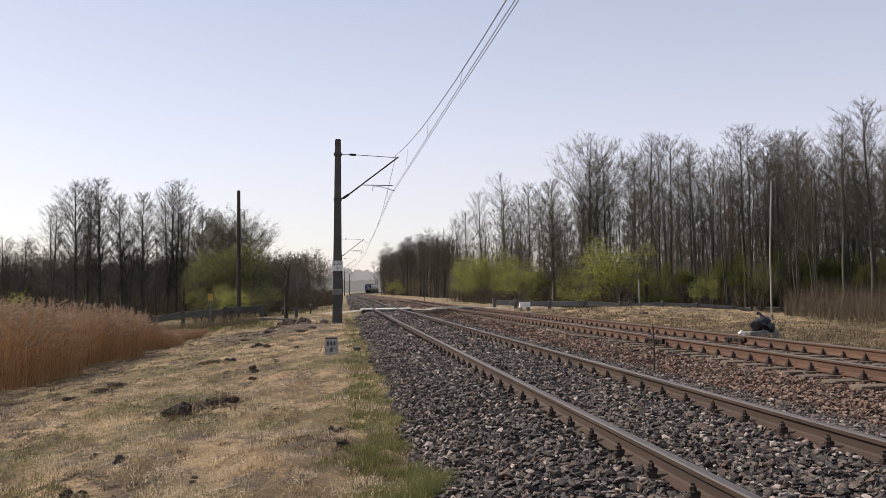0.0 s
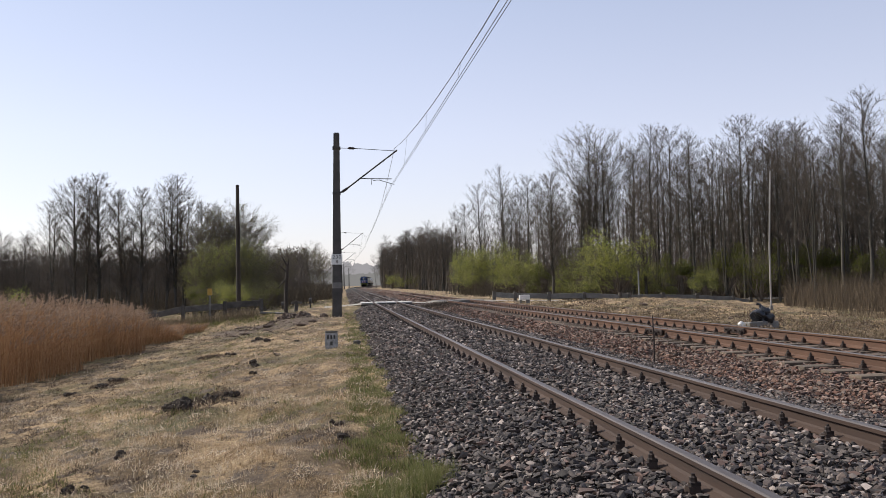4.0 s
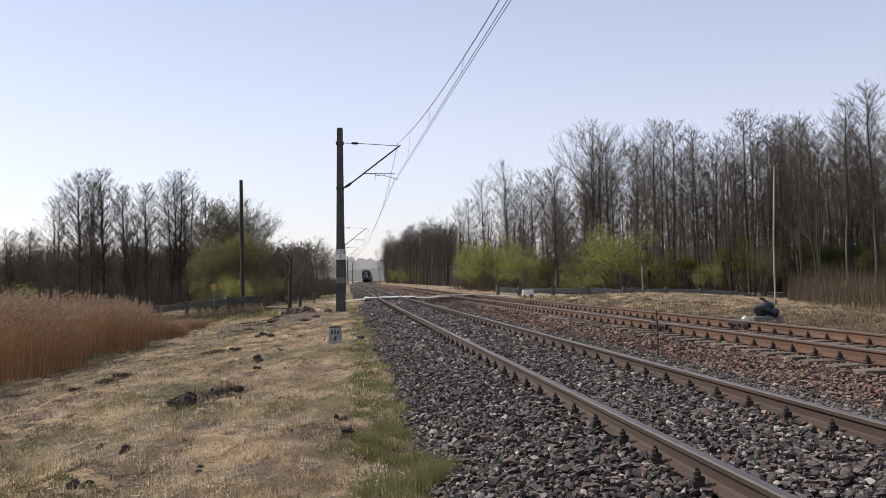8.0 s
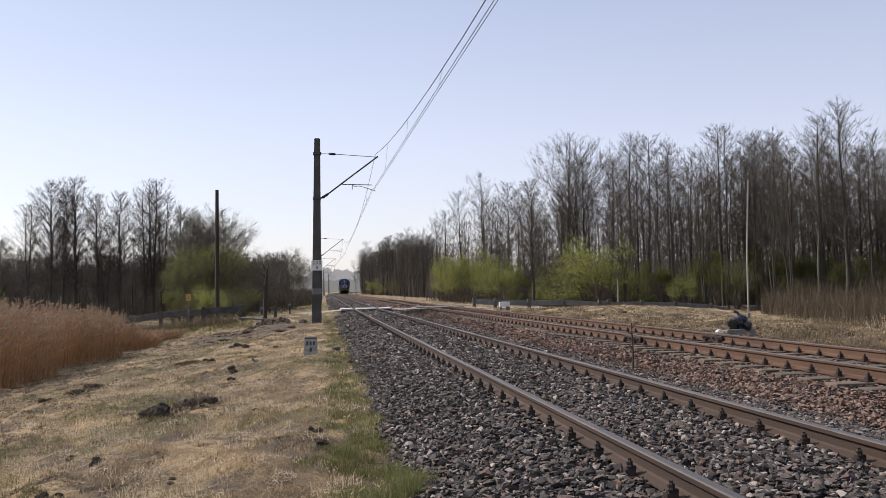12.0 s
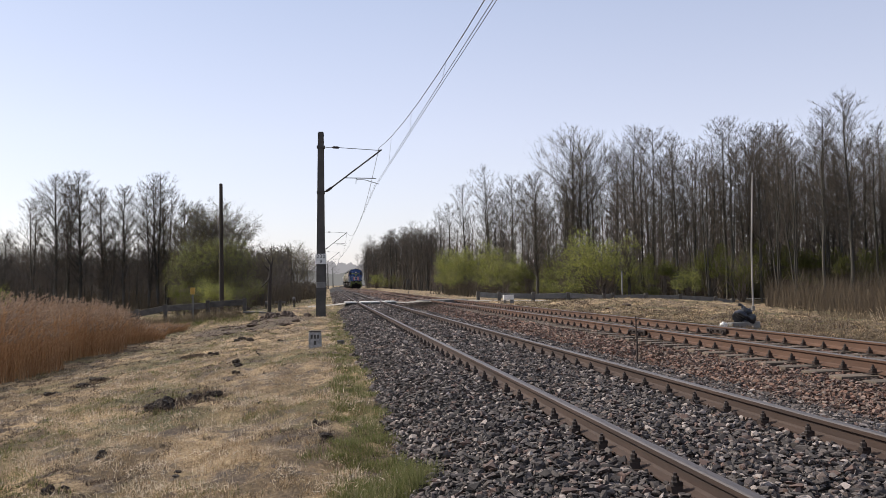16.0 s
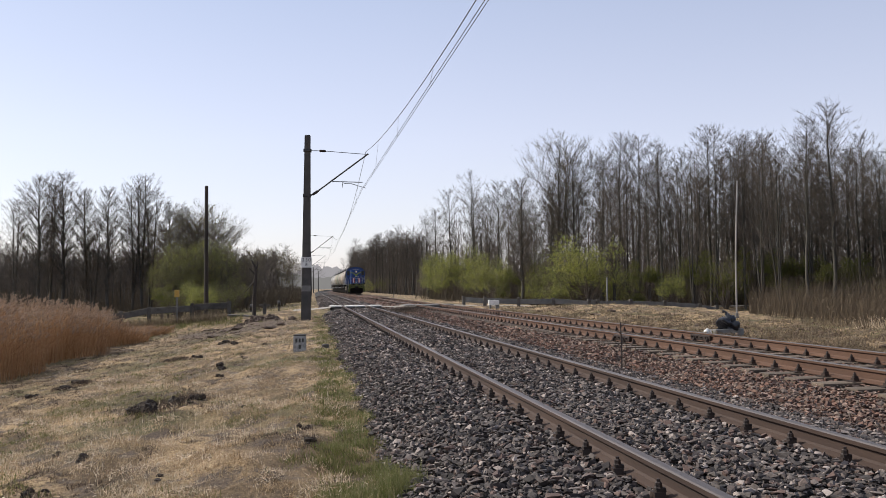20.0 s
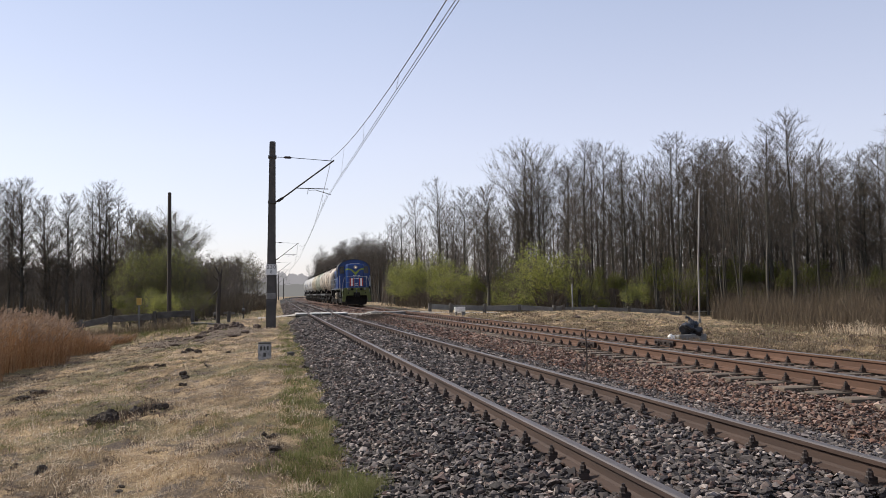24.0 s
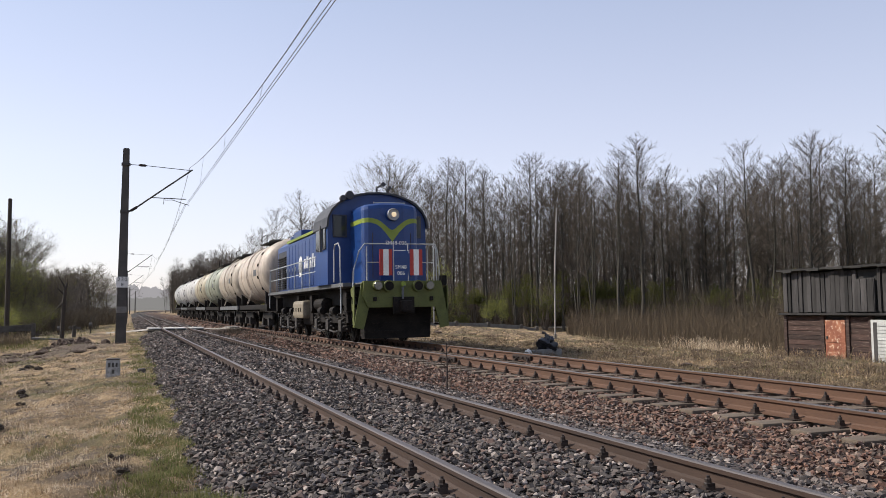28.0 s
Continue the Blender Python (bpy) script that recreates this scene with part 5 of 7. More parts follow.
# underframe
FRONT_AX, REAR_AX = [3.0, 4.85, 6.7], [10.6, 12.45, 14.3]
add_wheels(loco, FRONT_AX + REAR_AX, W_BIG, 0.525)
bogie(loco, 0, FRONT_AX, 1.12, 0.525)
bogie(loco, 0, REAR_AX, 1.12, 0.525)
for s in (-1, 1):
    for y in (3.9, 5.8, 11.5, 13.4):
        part("brake_cylinder", lathe([(y - 0.28, 0.07), (y - 0.26, 0.13), (y + 0.2, 0.13), (y + 0.24, 0.06)], 12, "y", (s * 1.24, 0, 0.98)), M_UNDER, loco)
        part("brake_rod", tube([(s * 1.26, y - 0.6, 0.34), (s * 1.26, y, 0.3), (s * 1.26, y + 0.6, 0.34)], 0.03, 6), M_GEAR, loco)
    for y in (2.1, 7.35, 9.95, 15.1):
        part("sand_box", prism([(y - 0.2, 1.0), (y - 0.2, 1.55), (y + 0.2, 1.55), (y + 0.2, 1.15), (y, 0.9)], s * 1.2 - 0.12, s * 1.2 + 0.12, "x"), M_UNDER, loco)
        part("sand_pipe", tube([(s * 1.2, y, 0.92), (s * 1.0, y + 0.15, 0.5), (s * 0.85, y + 0.25, 0.14)], 0.025, 6), M_UNDER, loco)
part("fuel_tank", box((-1.2, 7.7, 0.45), (1.2, 9.6, 1.35), 0.15), M_UNDER, loco)
for s in (-1, 1):
    bb = part("battery_box", box((min(s * 0.98, s * 1.46), 8.2, 0.7), (max(s * 0.98, s * 1.46), 10.3, 1.36), 0.13), M_CREAM, loco, "cream painted battery box")
    for k in range(4):
        part("clasp", box((min(s * 1.46, s * 1.485), 8.5 + k * 0.48, 0.95), (max(s * 1.46, s * 1.485), 8.56 + k * 0.48, 1.1)), M_UNDER, bb)
    part("air_reservoir", lathe([(1.6, 0.1), (1.65, 0.22), (3.0, 0.22), (3.05, 0.1)], 14, "y", (s * 1.1, 3.9, 1.2)), M_UNDER, loco)
    # handrails
    post_y = [5.3, 6.8, 8.3, 9.8, 11.3, 12.8, 14.3, 15.9]
    rail = part("handrail", tube([(s * 1.46, 5.2, DECK + 1.0), (s * 1.46, 16.0, DECK + 1.0), (s * 1.46, 16.15, DECK + 0.9), (s * 1.46, 16.2, DECK - 0.7)], 0.022, 6), M_RAILING, loco, "pale tubular handrail")
    part("lower_rail", tube([(s * 1.46, 5.2, DECK + 0.52), (s * 1.46, 16.18, DECK + 0.52)], 0.016, 6), M_RAILING, rail)
    for y in post_y:
        part("rail_post", tube([(s * 1.46, y, DECK), (s * 1.46, y, DECK + 1.0)], 0.018, 6), M_RAILING, rail)
    part("grab_rail", tube([(s * 1.52, 2.66, DECK + 0.05), (s * 1.52, 2.66, DECK + 1.05), (s * 1.52, 2.5, DECK + 1.2), (s * 1.52, 2.1, DECK + 1.22), (s * 1.52, 1.85, DECK + 1.05), (s * 1.52, 1.75, DECK - 0.9)], 0.021, 8), M_RAILING, loco, "pale curved grab rail")
    part("grab_rail", tube([(s * 1.34, 1.1, 0.9), (s * 1.32, 1.0, DECK + 0.35), (s * 1.2, 0.8, DECK + 0.9), (s * 1.08, 0.66, DECK + 1.1), (s * 0.22, 0.62, DECK + 1.1), (s * 0.22, 0.62, DECK)], 0.02, 8), M_RAILING, loco, "pale front platform rail")
    part("front_post", tube([(s * 1.02, 0.64, DECK), (s * 1.02, 0.64, DECK + 1.02)], 0.02, 6), M_RAILING, loco)
    part("mid_rail", tube([(s * 1.02, 0.64, DECK + 0.56), (s * 0.66, 0.64, DECK + 0.56)], 0.016, 6), M_RAILING, loco)
    wb = part("warning_board", box((s * 0.46 - 0.19, 0.58, DECK + 0.18), (s * 0.46 + 0.19, 0.6, DECK + 0.94)), M_RED, loco, "red and white striped warning board")
    part("white_stripe", box((s * 0.46 - 0.08, 0.572, DECK + 0.18), (s * 0.46 + 0.08, 0.578, DECK + 0.94)), M_WHITEP, wb)
part("side_lamp", box((1.2, 0.5, DECK - 0.12), (1.38, 0.7, DECK + 0.18), 0.03), M_UNDER, loco)
part("front_platform", box((-1.15, 0.45, DECK - 0.05), (1.15, 1.5, DECK - 0.005), 0), M_SILL, loco)
part("inner_wall", box((-1.0, 15.9, 1.95), (1.0, 16.0, 3.4), 0.02), M_BLUE, loco)


# tank wagons
LUG = bpy.data.meshes.new("strap_lug")
bm = box((-0.075, -0.06, 1.55), (0.075, 0.06, 1.6), 0.015)
bm.to_mesh(LUG)
bm.free()
LUG.materials.append(M_UNDER)


def tank_wagon(i, paint, label):
    w = thing("tank_wagon", pose(0, 0, 0), label, "tank wagon", "tank wagons of the train")
    L, R, ZC = 12.0, 1.54, 2.96
    tank = part("tank", lathe([(0.62, 0.25), (0.66, 0.75), (0.75, 1.15), (0.9, 1.4), (1.1, R), (10.9, R), (11.1, 1.4), (11.25, 1.15), (11.34, 0.75), (11.38, 0.25)], 36, "y", (0, 0, ZC)), paint, w, "", True)
    for y in (2.6, 4.9, 7.1, 9.4):
        part("tank_band", lathe([(y - 0.035, R + 0.004), (y - 0.035, R + 0.02), (y + 0.035, R + 0.02), (y + 0.035, R + 0.004)], 36, "y", (0, 0, ZC)), paint, tank)
        if y == 2.6:
            for k in range(16):
                m = Matrix.Translation((0, y, ZC)) @ Matrix.Rotation(2 * math.pi * (k + 0.5) / 16, 4, "Y")
                link_part("strap_lug", LUG, tank, "", m)
    dome = part("dome", lathe([(ZC + R - 0.1, 0.5), (ZC + R + 0.22, 0.48), (ZC + R + 0.3, 0.4)], 18, "z", (0, 6.0, 0)), M_UNDER, tank, "dark manhole dome")
    plat = part("roof_platform", box((-0.75, 5.0, ZC + R + 0.04), (0.75, 7.0, ZC + R + 0.09)), M_UNDER, tank)
    for s in (-1, 1):
        part("roof_railing", tube([(s * 0.72, 5.0, ZC + R + 0.05), (s * 0.72, 5.05, ZC + R + 0.5), (s * 0.72, 6.95, ZC + R + 0.5), (s * 0.72, 7.0, ZC + R + 0.05)], 0.022, 6), M_UNDER, plat)
        # ladder over the side
        for y in (5.85, 6.25):
            part("ladder_rail", tube([(s * (R + 0.1) * math.sin(a), y, ZC + (R + 0.1) * math.cos(a)) for a in [0.45 + 0.19 * k for k in range(10)]] + [(s * (R + 0.08), y, 1.35)], 0.018, 5), paint, tank)
        for k in range(9):
            a = 0.5 + 0.22 * k
            part("rung", tube([(s * (R + 0.1) * math.sin(a), 5.85, ZC + (R + 0.1) * math.cos(a)), (s * (R + 0.1) * math.sin(a), 6.25, ZC + (R + 0.1) * math.cos(a))], 0.012, 4), paint, tank)
        part("side_sill", box((min(s * 1.3, s * 1.4), 0.5, 1.06), (max(s * 1.3, s * 1.4), 11.5, 1.3), 0.02), M_SILL if i % 2 else M_UNDER, w)
        for y in (1.3, 10.7):
            part("saddle", prism([(s * 0.5, 1.2), (s * 1.35, 1.2), (s * 1.38, 1.95), (s * 1.1, 1.75), (s * 0.7, 1.5)], y - 0.15, y + 0.15, "y"), M_UNDER, w)
        part("data_panel", box((min(s * (R - 0.005), s * (R + 0.004)), 3.3, ZC - 0.2), (max(s * (R - 0.005), s * (R + 0.004)), 4.3, ZC + 0.12)), M_SILL, tank)
    part("centre_sill", box((-0.25, 0.15, 0.9), (0.25, 11.85, 1.3), 0.02), M_UNDER, w)
    for y in (0.5, 11.3):
        part("end_sill", box((-1.4, y, 0.98), (1.4, y + 0.2, 1.32), 0.02), M_UNDER, w)
    part("coupler", box((-0.14, 0.0, 0.88), (0.14, 0.5, 1.2), 0.04), M_UNDER, w)
    part("coupler", box((-0.14, 11.5, 0.88), (0.14, 12.0, 1.2), 0.04), M_UNDER, w)
    ax = [1.65, 3.5, 8.5, 10.35]
    add_wheels(w, ax, W_SMALL, 0.475)
    bogie(w, 0, ax[:2], 1.02, 0.475, False)
    bogie(w, 0, ax[2:], 1.02, 0.475, False)
    part("brake_cylinder", lathe([(5.2, 0.1), (5.22, 0.2), (6.2, 0.2), (6.22, 0.1)], 12, "y", (0.5, 0, 0.85)), M_UNDER, w)
    return w


def tank_paint(name, c, stain):
    return worn(name, tuple(v * 0.55 for v in c), tuple(v * 0.95 for v in c), stain, 0.9, 3.5, 0.5, 0, 0.05, 0.004, stretch=(1, 1, 0.35))


PAINTS = [(tank_paint("beige_tank_paint", (0.56, 0.48, 0.4), (0.42, 0.33, 0.25)), "beige rail tank wagon with a streaked tank"),
          (tank_paint("dusty_cream_tank_paint", (0.5, 0.44, 0.36), (0.32, 0.25, 0.19)), "dusty cream rail tank wagon with brown streaks"),
          (tank_paint("grey_green_tank_paint", (0.36, 0.38, 0.3), (0.24, 0.24, 0.18)), "grey-green weathered rail tank wagon"),
          (tank_paint("pale_yellow_tank_paint", (0.54, 0.48, 0.36), (0.38, 0.32, 0.22)), "pale yellowish rail tank wagon"),
          (tank_paint("white_tank_paint", (0.66, 0.65, 0.63), (0.46, 0.44, 0.42)), "off-white rail tank wagon"),
          (tank_paint("white_tank_paint", (0.62, 0.61, 0.6), (0.42, 0.4, 0.38)), "off-white rail tank wagon with grey stains"),
          (tank_paint("pale_grey_tank_paint", (0.56, 0.56, 0.55), (0.4, 0.4, 0.39)), "pale grey rail tank wagon")]
wagons = [tank_wagon(i, p, lab) for i, (p, lab) in enumerate(PAINTS)]

# ---- the crossing, fences, posts and the shed ----
M_FENCE = worn("grey_mossy_concrete", (0.058, 0.051, 0.043), (0.129, 0.117, 0.102), (0.034, 0.029, 0.024), 2.5, 40, 0.9, 0, 0.4, 0.006, vary=0.2)
M_PANEL = worn("pale_concrete_panel", (0.425, 0.416, 0.391), (0.561, 0.552, 0.527), (0.306, 0.289, 0.264), 1.5, 30, 0.85, 0, 0.3, 0.005, vary=0.08)
xs_r = np.concatenate([np.linspace(-1.2, 12, 40), np.linspace(13, 45, 24)])
lane = []
for x in xs_r:
    yc = float(road_y(x))
    for o in (-1.3, -0.5, 0.5, 1.3):
        lane.append((x, yc + o, float(road_z(x)) - (0.05 if abs(o) > 1 else 0.0) - (0.03 if 1.2 < x < 4.2 or 6.0 < x < 9.2 else 0.0)))
i = (np.arange(len(xs_r) - 1)[:, None] * 4 + np.arange(3)[None, :]).ravel()
road = new("road", mesh_from("road", lane, np.stack([i, i + 4, i + 5, i + 1], 1), M_ROAD, True))
tagged(road, "pale gravel lane leading over the tracks", "road", kind="structure")
crossing = thing("level_crossing", Matrix.Identity(4), "worn pale concrete panels laid between the rails", "level crossing", kind="structure")
for x0, x1 in ((1.1, 1.84), (2.06, 2.66), (2.7, 3.3), (3.56, 4.3)):
    for k in range(2):
        pn = part("panel", box((x0, 53.0 + k * 1.42, -0.05), (x1, 54.38 + k * 1.42, 0.012), 0.012), M_PANEL, crossing)
        part("panel_base", box((x0 + 0.03, 53.05 + k * 1.42, -0.26), (x1 - 0.03, 54.33 + k * 1.42, -0.048)), M_POLE, pn)
fx = float(far_x(56.5))
for x0, x1 in ((fx - 1.6, fx - 0.92), (fx - 0.68, fx - 0.03), (fx + 0.03, fx + 0.68), (fx + 0.92, fx + 1.6)):
    for k in range(2):
        part("panel", box((x0, 55.2 + k * 1.42, -0.16), (x1, 56.58 + k * 1.42, -0.02), 0.02), M_CONCRETE, crossing)


def fence(posts, label, plank_h=0.34, post_w=0.1, plank_mat=M_FENCE):
    """Concrete posts joined by planks; posts: (x, y, foot, top)."""
    f = thing("concrete_fence", Matrix.Identity(4), label, "fence", "fences at the crossing")
    rr = random.Random(3)
    for x, y, z0, z1 in posts:
        part("post", box((x - post_w, y - post_w, z0 - 0.25), (x + post_w, y + post_w, z1), 0.02, None), M_FENCE, f)
    for (xa, ya, fa, ta), (xb, yb, fb, tb) in zip(posts, posts[1:]):
        d0, d1 = rr.uniform(0.04, 0.16), rr.uniform(0.04, 0.16)
        bm = bmesh.new()
        vs = []
        for x, y, t in ((xa + 0.11, ya, ta - d0), (xb - 0.11, yb, tb - d1)):
            for dy in (-0.045, 0.045):
                vs += [bm.verts.new((x, y + dy, t - plank_h)), bm.verts.new((x, y + dy, t))]
        for q in ((0, 1, 3, 2), (4, 6, 7, 5), (0, 4, 5, 1), (2, 3, 7, 6), (1, 5, 7, 3), (0, 2, 6, 4)):
            bm.faces.new([vs[k] for k in q])
        bmesh.ops.recalc_face_normals(bm, faces=bm.faces)
        bmesh.ops.bevel(bm, geom=list(bm.edges), offset=0.012, segments=1, affect="EDGES")
        part("plank", bm, plank_mat, f)
    return f


fence([(-15.2, 51.6, -1.4, -0.35), (-12.9, 51.8, -1.15, -0.2), (-11.1, 52.0, -0.95, -0.08), (-9.5, 52.0, -0.8, 0.14), (-7.05, 52.0, -0.45, 0.34), (-4.91, 52.0, -0.3, 0.43)],
      "old weathered concrete post and plank fence along the lane", 0.36)
fence([(10.5, 58.6, -0.15, 0.48), (11.93, 58.2, -0.25, 0.41), (14.3, 58.0, -0.3, 0.33), (16.77, 57.8, -0.45, 0.26), (19.3, 57.6, -0.5, 0.17), (19.95, 57.6, -0.5, 0.16), (22.39, 57.6, -0.5, 0.1), (24.93, 57.6, -0.52, -0.03), (27.61, 57.6, -0.7, -0.25), (28.9, 57.6, -0.8, -0.42)],
      "low grey concrete post and plank fence beside the lane", 0.36, 0.11, M_CONCRETE)
slab = thing("fallen_slab", pose(-3.95, 51.2, float(ground_z(-3.95, 51.2)) + 0.03, 0, 4, -6), "fallen pale concrete fence plank on the soil", "slab")
part("plank", box((-0.95, -0.2, -0.06), (0.95, 0.2, 0.06), 0.015), M_CONCRETE, slab)
lone = thing("fence_post", pose(-2.85, 52.0, float(ground_z(-2.85, 52.0)), 0, 3, 8), "short weathered concrete post remaining from the old fence", "post")
part("post", box((-0.1, -0.1, -0.25), (0.1, 0.1, 0.62), 0.02), M_FENCE, lone)
part("crossbar", box((-0.3, -0.05, 0.44), (0.34, 0.05, 0.56), 0.015), M_FENCE, lone)
sign = thing("crossing_sign", pose(10.0, 105.0, float(ground_z(10.0, 105.0))), "dark weathered crossed boards on a thin post", "sign")
part("post", tube([(0, 0, -0.3), (0, 0, 2.0)], 0.04, 6), M_FENCE, sign)
for k in (-1, 1):
    part("board", box((-0.48, -0.02 + 0.03 * k, -0.07), (0.48, 0.01 + 0.03 * k, 0.07), 0.008, Matrix.Translation((0, 0, 1.8)) @ Matrix.Rotation(radians(50 * k), 4, "Y")), M_POLE, sign)
wb = thing("concrete_block", pose(12.2, 56.0, -0.42), "white painted concrete kerb block on two stubs", "block")
part("slab", box((-0.46, -0.15, 0.3), (0.24, 0.15, 0.62), 0.02), M_WHITE, wb)
part("stub", box((0.02, -0.12, -0.25), (0.24, 0.12, 0.31), 0.02), M_CONCRETE, wb)
part("stub", box((-0.42, -0.1, -0.25), (-0.3, 0.1, 0.31), 0.02), M_CONCRETE, wb)

M_WOODPOLE = worn("dark_creosoted_wood", (0.025, 0.02, 0.016), (0.055, 0.043, 0.034), (0.018, 0.015, 0.012), 1.5, 18, 0.9, 0, 0.5, 0.01, stretch=(1, 1, 0.15))
old = thing("wooden_pole", pose(-8.65, 72, float(ground_z(-8.65, 72))), "tall bare dark wooden pole without wires", "pole")
part("shaft", tube([(0, 0, -0.4), (0.02, 0, 5.0), (0.03, 0, 11.05)], [0.2, 0.17, 0.14], 10), M_WOODPOLE, old)
part("cap", tube([(0.03, 0, 11.05), (0.03, 0, 11.1)], [0.15, 0.05], 10), M_WOODPOLE, old)
brk = thing("broken_post", pose(-3.44, 51.5, float(ground_z(-3.44, 51.5)) - 0.1), "leaning broken dark wooden post with a splintered top", "post")
part("shaft", tube([(0, 0, -0.3), (0.06, 0, 1.6), (0.16, 0, 3.0)], [0.12, 0.11, 0.08], 8), M_WOODPOLE, brk)
for k, (a, b) in enumerate((((0.12, 0, 2.9), (-0.2, 0.05, 3.5)), ((0.18, 0, 2.9), (0.26, 0, 3.4)), ((0.1, 0.02, 2.5), (-0.28, 0, 2.9)), ((0.08, 0, 2.1), (-0.5, 0, 1.5)))):
    part("splinter", tube([a, b], [0.07, 0.015], 5), M_WOODPOLE, brk)
M_PALEPOLE = worn("pale_grey_pole_paint", (0.260, 0.240, 0.220), (0.341, 0.318, 0.290), (0.186, 0.162, 0.139), 2, 30, 0.6, 0, 0.1, 0.003)
wp = thing("steel_pole", pose(20.6, 39.0, float(ground_z(20.6, 39.0))), "thin pale grey steel pole standing in dry grass", "pole")
part("shaft", tube([(0, 0, -0.4), (0.03, 0, 3.0), (0.22, 0, 6.75)], [0.045, 0.042, 0.035], 8), M_PALEPOLE, wp)
part("collar", tube([(0.005, 0, 0.0), (0.006, 0, 0.25)], 0.085, 8), M_CONCRETE, wp)
part("lid", tube([(0.22, 0, 6.75), (0.222, 0, 6.79)], [0.06, 0.03], 8), M_GALV, wp)
for x, y, h, lab in ((22.6, 63.0, 2.3, "short grey marker post by the lane"),):
    q = thing("marker_post", pose(x, y, float(ground_z(x, y))), lab, "post")
    part("shaft", tube([(0, 0, -0.3), (0, 0, h)], 0.06, 8), M_GALV, q)
    part("cap", tube([(0, 0, h), (0, 0, h + 0.05)], [0.075, 0.04], 8), M_CONCRETE, q)
M_YELLOW = worn("faded_yellow_paint", (0.350, 0.210, 0.035), (0.434, 0.280, 0.056), (0.280, 0.210, 0.105), 4, 30, 0.6, 0, 0.1, 0.003)
yb = thing("gas_marker", pose(-7.8, 51.2, float(ground_z(-7.8, 51.2))), "yellow marker box on a pale concrete post", "marker post")
part("post", box((-0.05, -0.05, -0.3), (0.05, 0.05, 1.51), 0.015), M_CONCRETE, yb)
part("box", box((-0.13, -0.1, 1.5), (0.13, 0.1, 1.9), 0.03), M_YELLOW, yb, "faded yellow box")
for x, y in ((-4.6, 66), (-2.6, 68)):
    q = thing("point_lever", pose(x, y, float(ground_z(x, y))), "small dark iron lever stand by the track", "lever")
    part("stand", tube([(0, 0, -0.2), (0, 0, 0.9)], 0.06, 8), M_DARKSTEEL, q)
    part("weight", lathe([(-0.12, 0.1), (-0.1, 0.22), (0.1, 0.22), (0.12, 0.1)], 12, "x", (0, 0, 0.75)), M_DARKSTEEL, q)
    part("handle", tube([(0, 0, 0.85), (0.02, 0, 1.5)], 0.025, 6), M_DARKSTEEL, q)

# distance stone beside the ballast
M_STONEPAINT = worn("peeling_whitewash", (0.24, 0.23, 0.215), (0.52, 0.5, 0.475), (0.08, 0.075, 0.07), 9, 40, 0.9, 0, 0.4, 0.006)
stone = thing("distance_stone", pose(-0.32, 21.9, float(ground_z(-0.32, 21.9)) - 0.02), "squat white-painted distance stone with a dark worn top", "marker stone")
bm = box((-0.17, -0.12, -0.15), (0.17, 0.12, 0.44), 0.0)
for v in bm.verts:
    if v.co.z > 0.2:
        v.co.x *= 0.93
        v.co.y *= 0.85
bmesh.ops.bevel(bm, geom=list(bm.edges), offset=0.028, segments=2, affect="EDGES")
part("block", bm, M_STONEPAINT, stone)
bm = box((-0.16, -0.105, 0.425), (0.16, 0.105, 0.46), 0.012)
part("worn_top", bm, M_POLE, stone, "dark weathered top")
for x0, x1, z0, z1 in ((-0.11, -0.06, 0.26, 0.36), (-0.025, 0.02, 0.26, 0.36), (0.055, 0.1, 0.26, 0.36), (-0.03, 0.03, 0.1, 0.2)):
    part("figure_bar", box((x0, -0.116, z0), (x1, -0.1, z1)), M_POLE, stone, "faded black figure")
peg = thing("stub_peg", pose(0.33, 22.3, float(ground_z(0.33, 22.3))), "low dark survey peg in green grass", "peg")
part("peg", tube([(0, 0, -0.2), (0, 0, 0.1), (0, 0, 0.12)], [0.11, 0.1, 0.07], 8), M_POLE, peg)

# rubbish bag on a broken concrete block
M_BAG = worn("black_plastic_film", (0.008, 0.009, 0.013), (0.02, 0.022, 0.03), None, 6, 40, 0.28, 0, 0.4, 0.01)
M_RUBBLE = worn("pale_broken_concrete", (0.150, 0.145, 0.135), (0.240, 0.230, 0.215), (0.100, 0.095, 0.090), 3, 25, 0.9, 0, 0.5, 0.01)
BX, BY = 12.0, 23.4
bz = float(ground_z(BX, BY))
blk = thing("concrete_block", pose(BX, BY, bz, 0, 0, 12), "broken pale concrete block in dry grass", "block")
bm = box((-0.5, -0.22, -0.15), (0.48, 0.22, 0.2), 0.04)
for v in bm.verts:
    v.co += Vector(noise.noise_vector(v.co * 3)) * 0.05
part("block", bm, M_RUBBLE, blk)
bag = thing("rubbish_bag", pose(BX + 0.12, BY, bz + 0.19), "full shiny black rubbish bag on a concrete block", "bag")
bm = bmesh.new()
bmesh.ops.create_icosphere(bm, subdivisions=4, radius=0.42)
for v in bm.verts:
    d = v.co.normalized()
    r = 0.33 + 0.22 * noise.noise(d * 1.5) - 0.2 * abs(noise.noise(d * 2.6 + Vector((3, 1, 2)))) + 0.05 * noise.noise(d * 6) - 0.035 * abs(noise.noise(d * 9 + Vector((1, 5, 2))))
    v.co = Vector((d.x * r * 1.0, d.y * r * 0.85, max(-0.05, d.z * r * 0.8 + 0.17)))
part("sack", bm, M_BAG, bag, "", True)
part("knot", tube([(-0.05, 0, 0.4), (-0.1, 0, 0.5), (-0.18, 0.05, 0.52)], [0.08, 0.025, 0.05], 7), M_BAG, bag, "gathered tied neck", True)
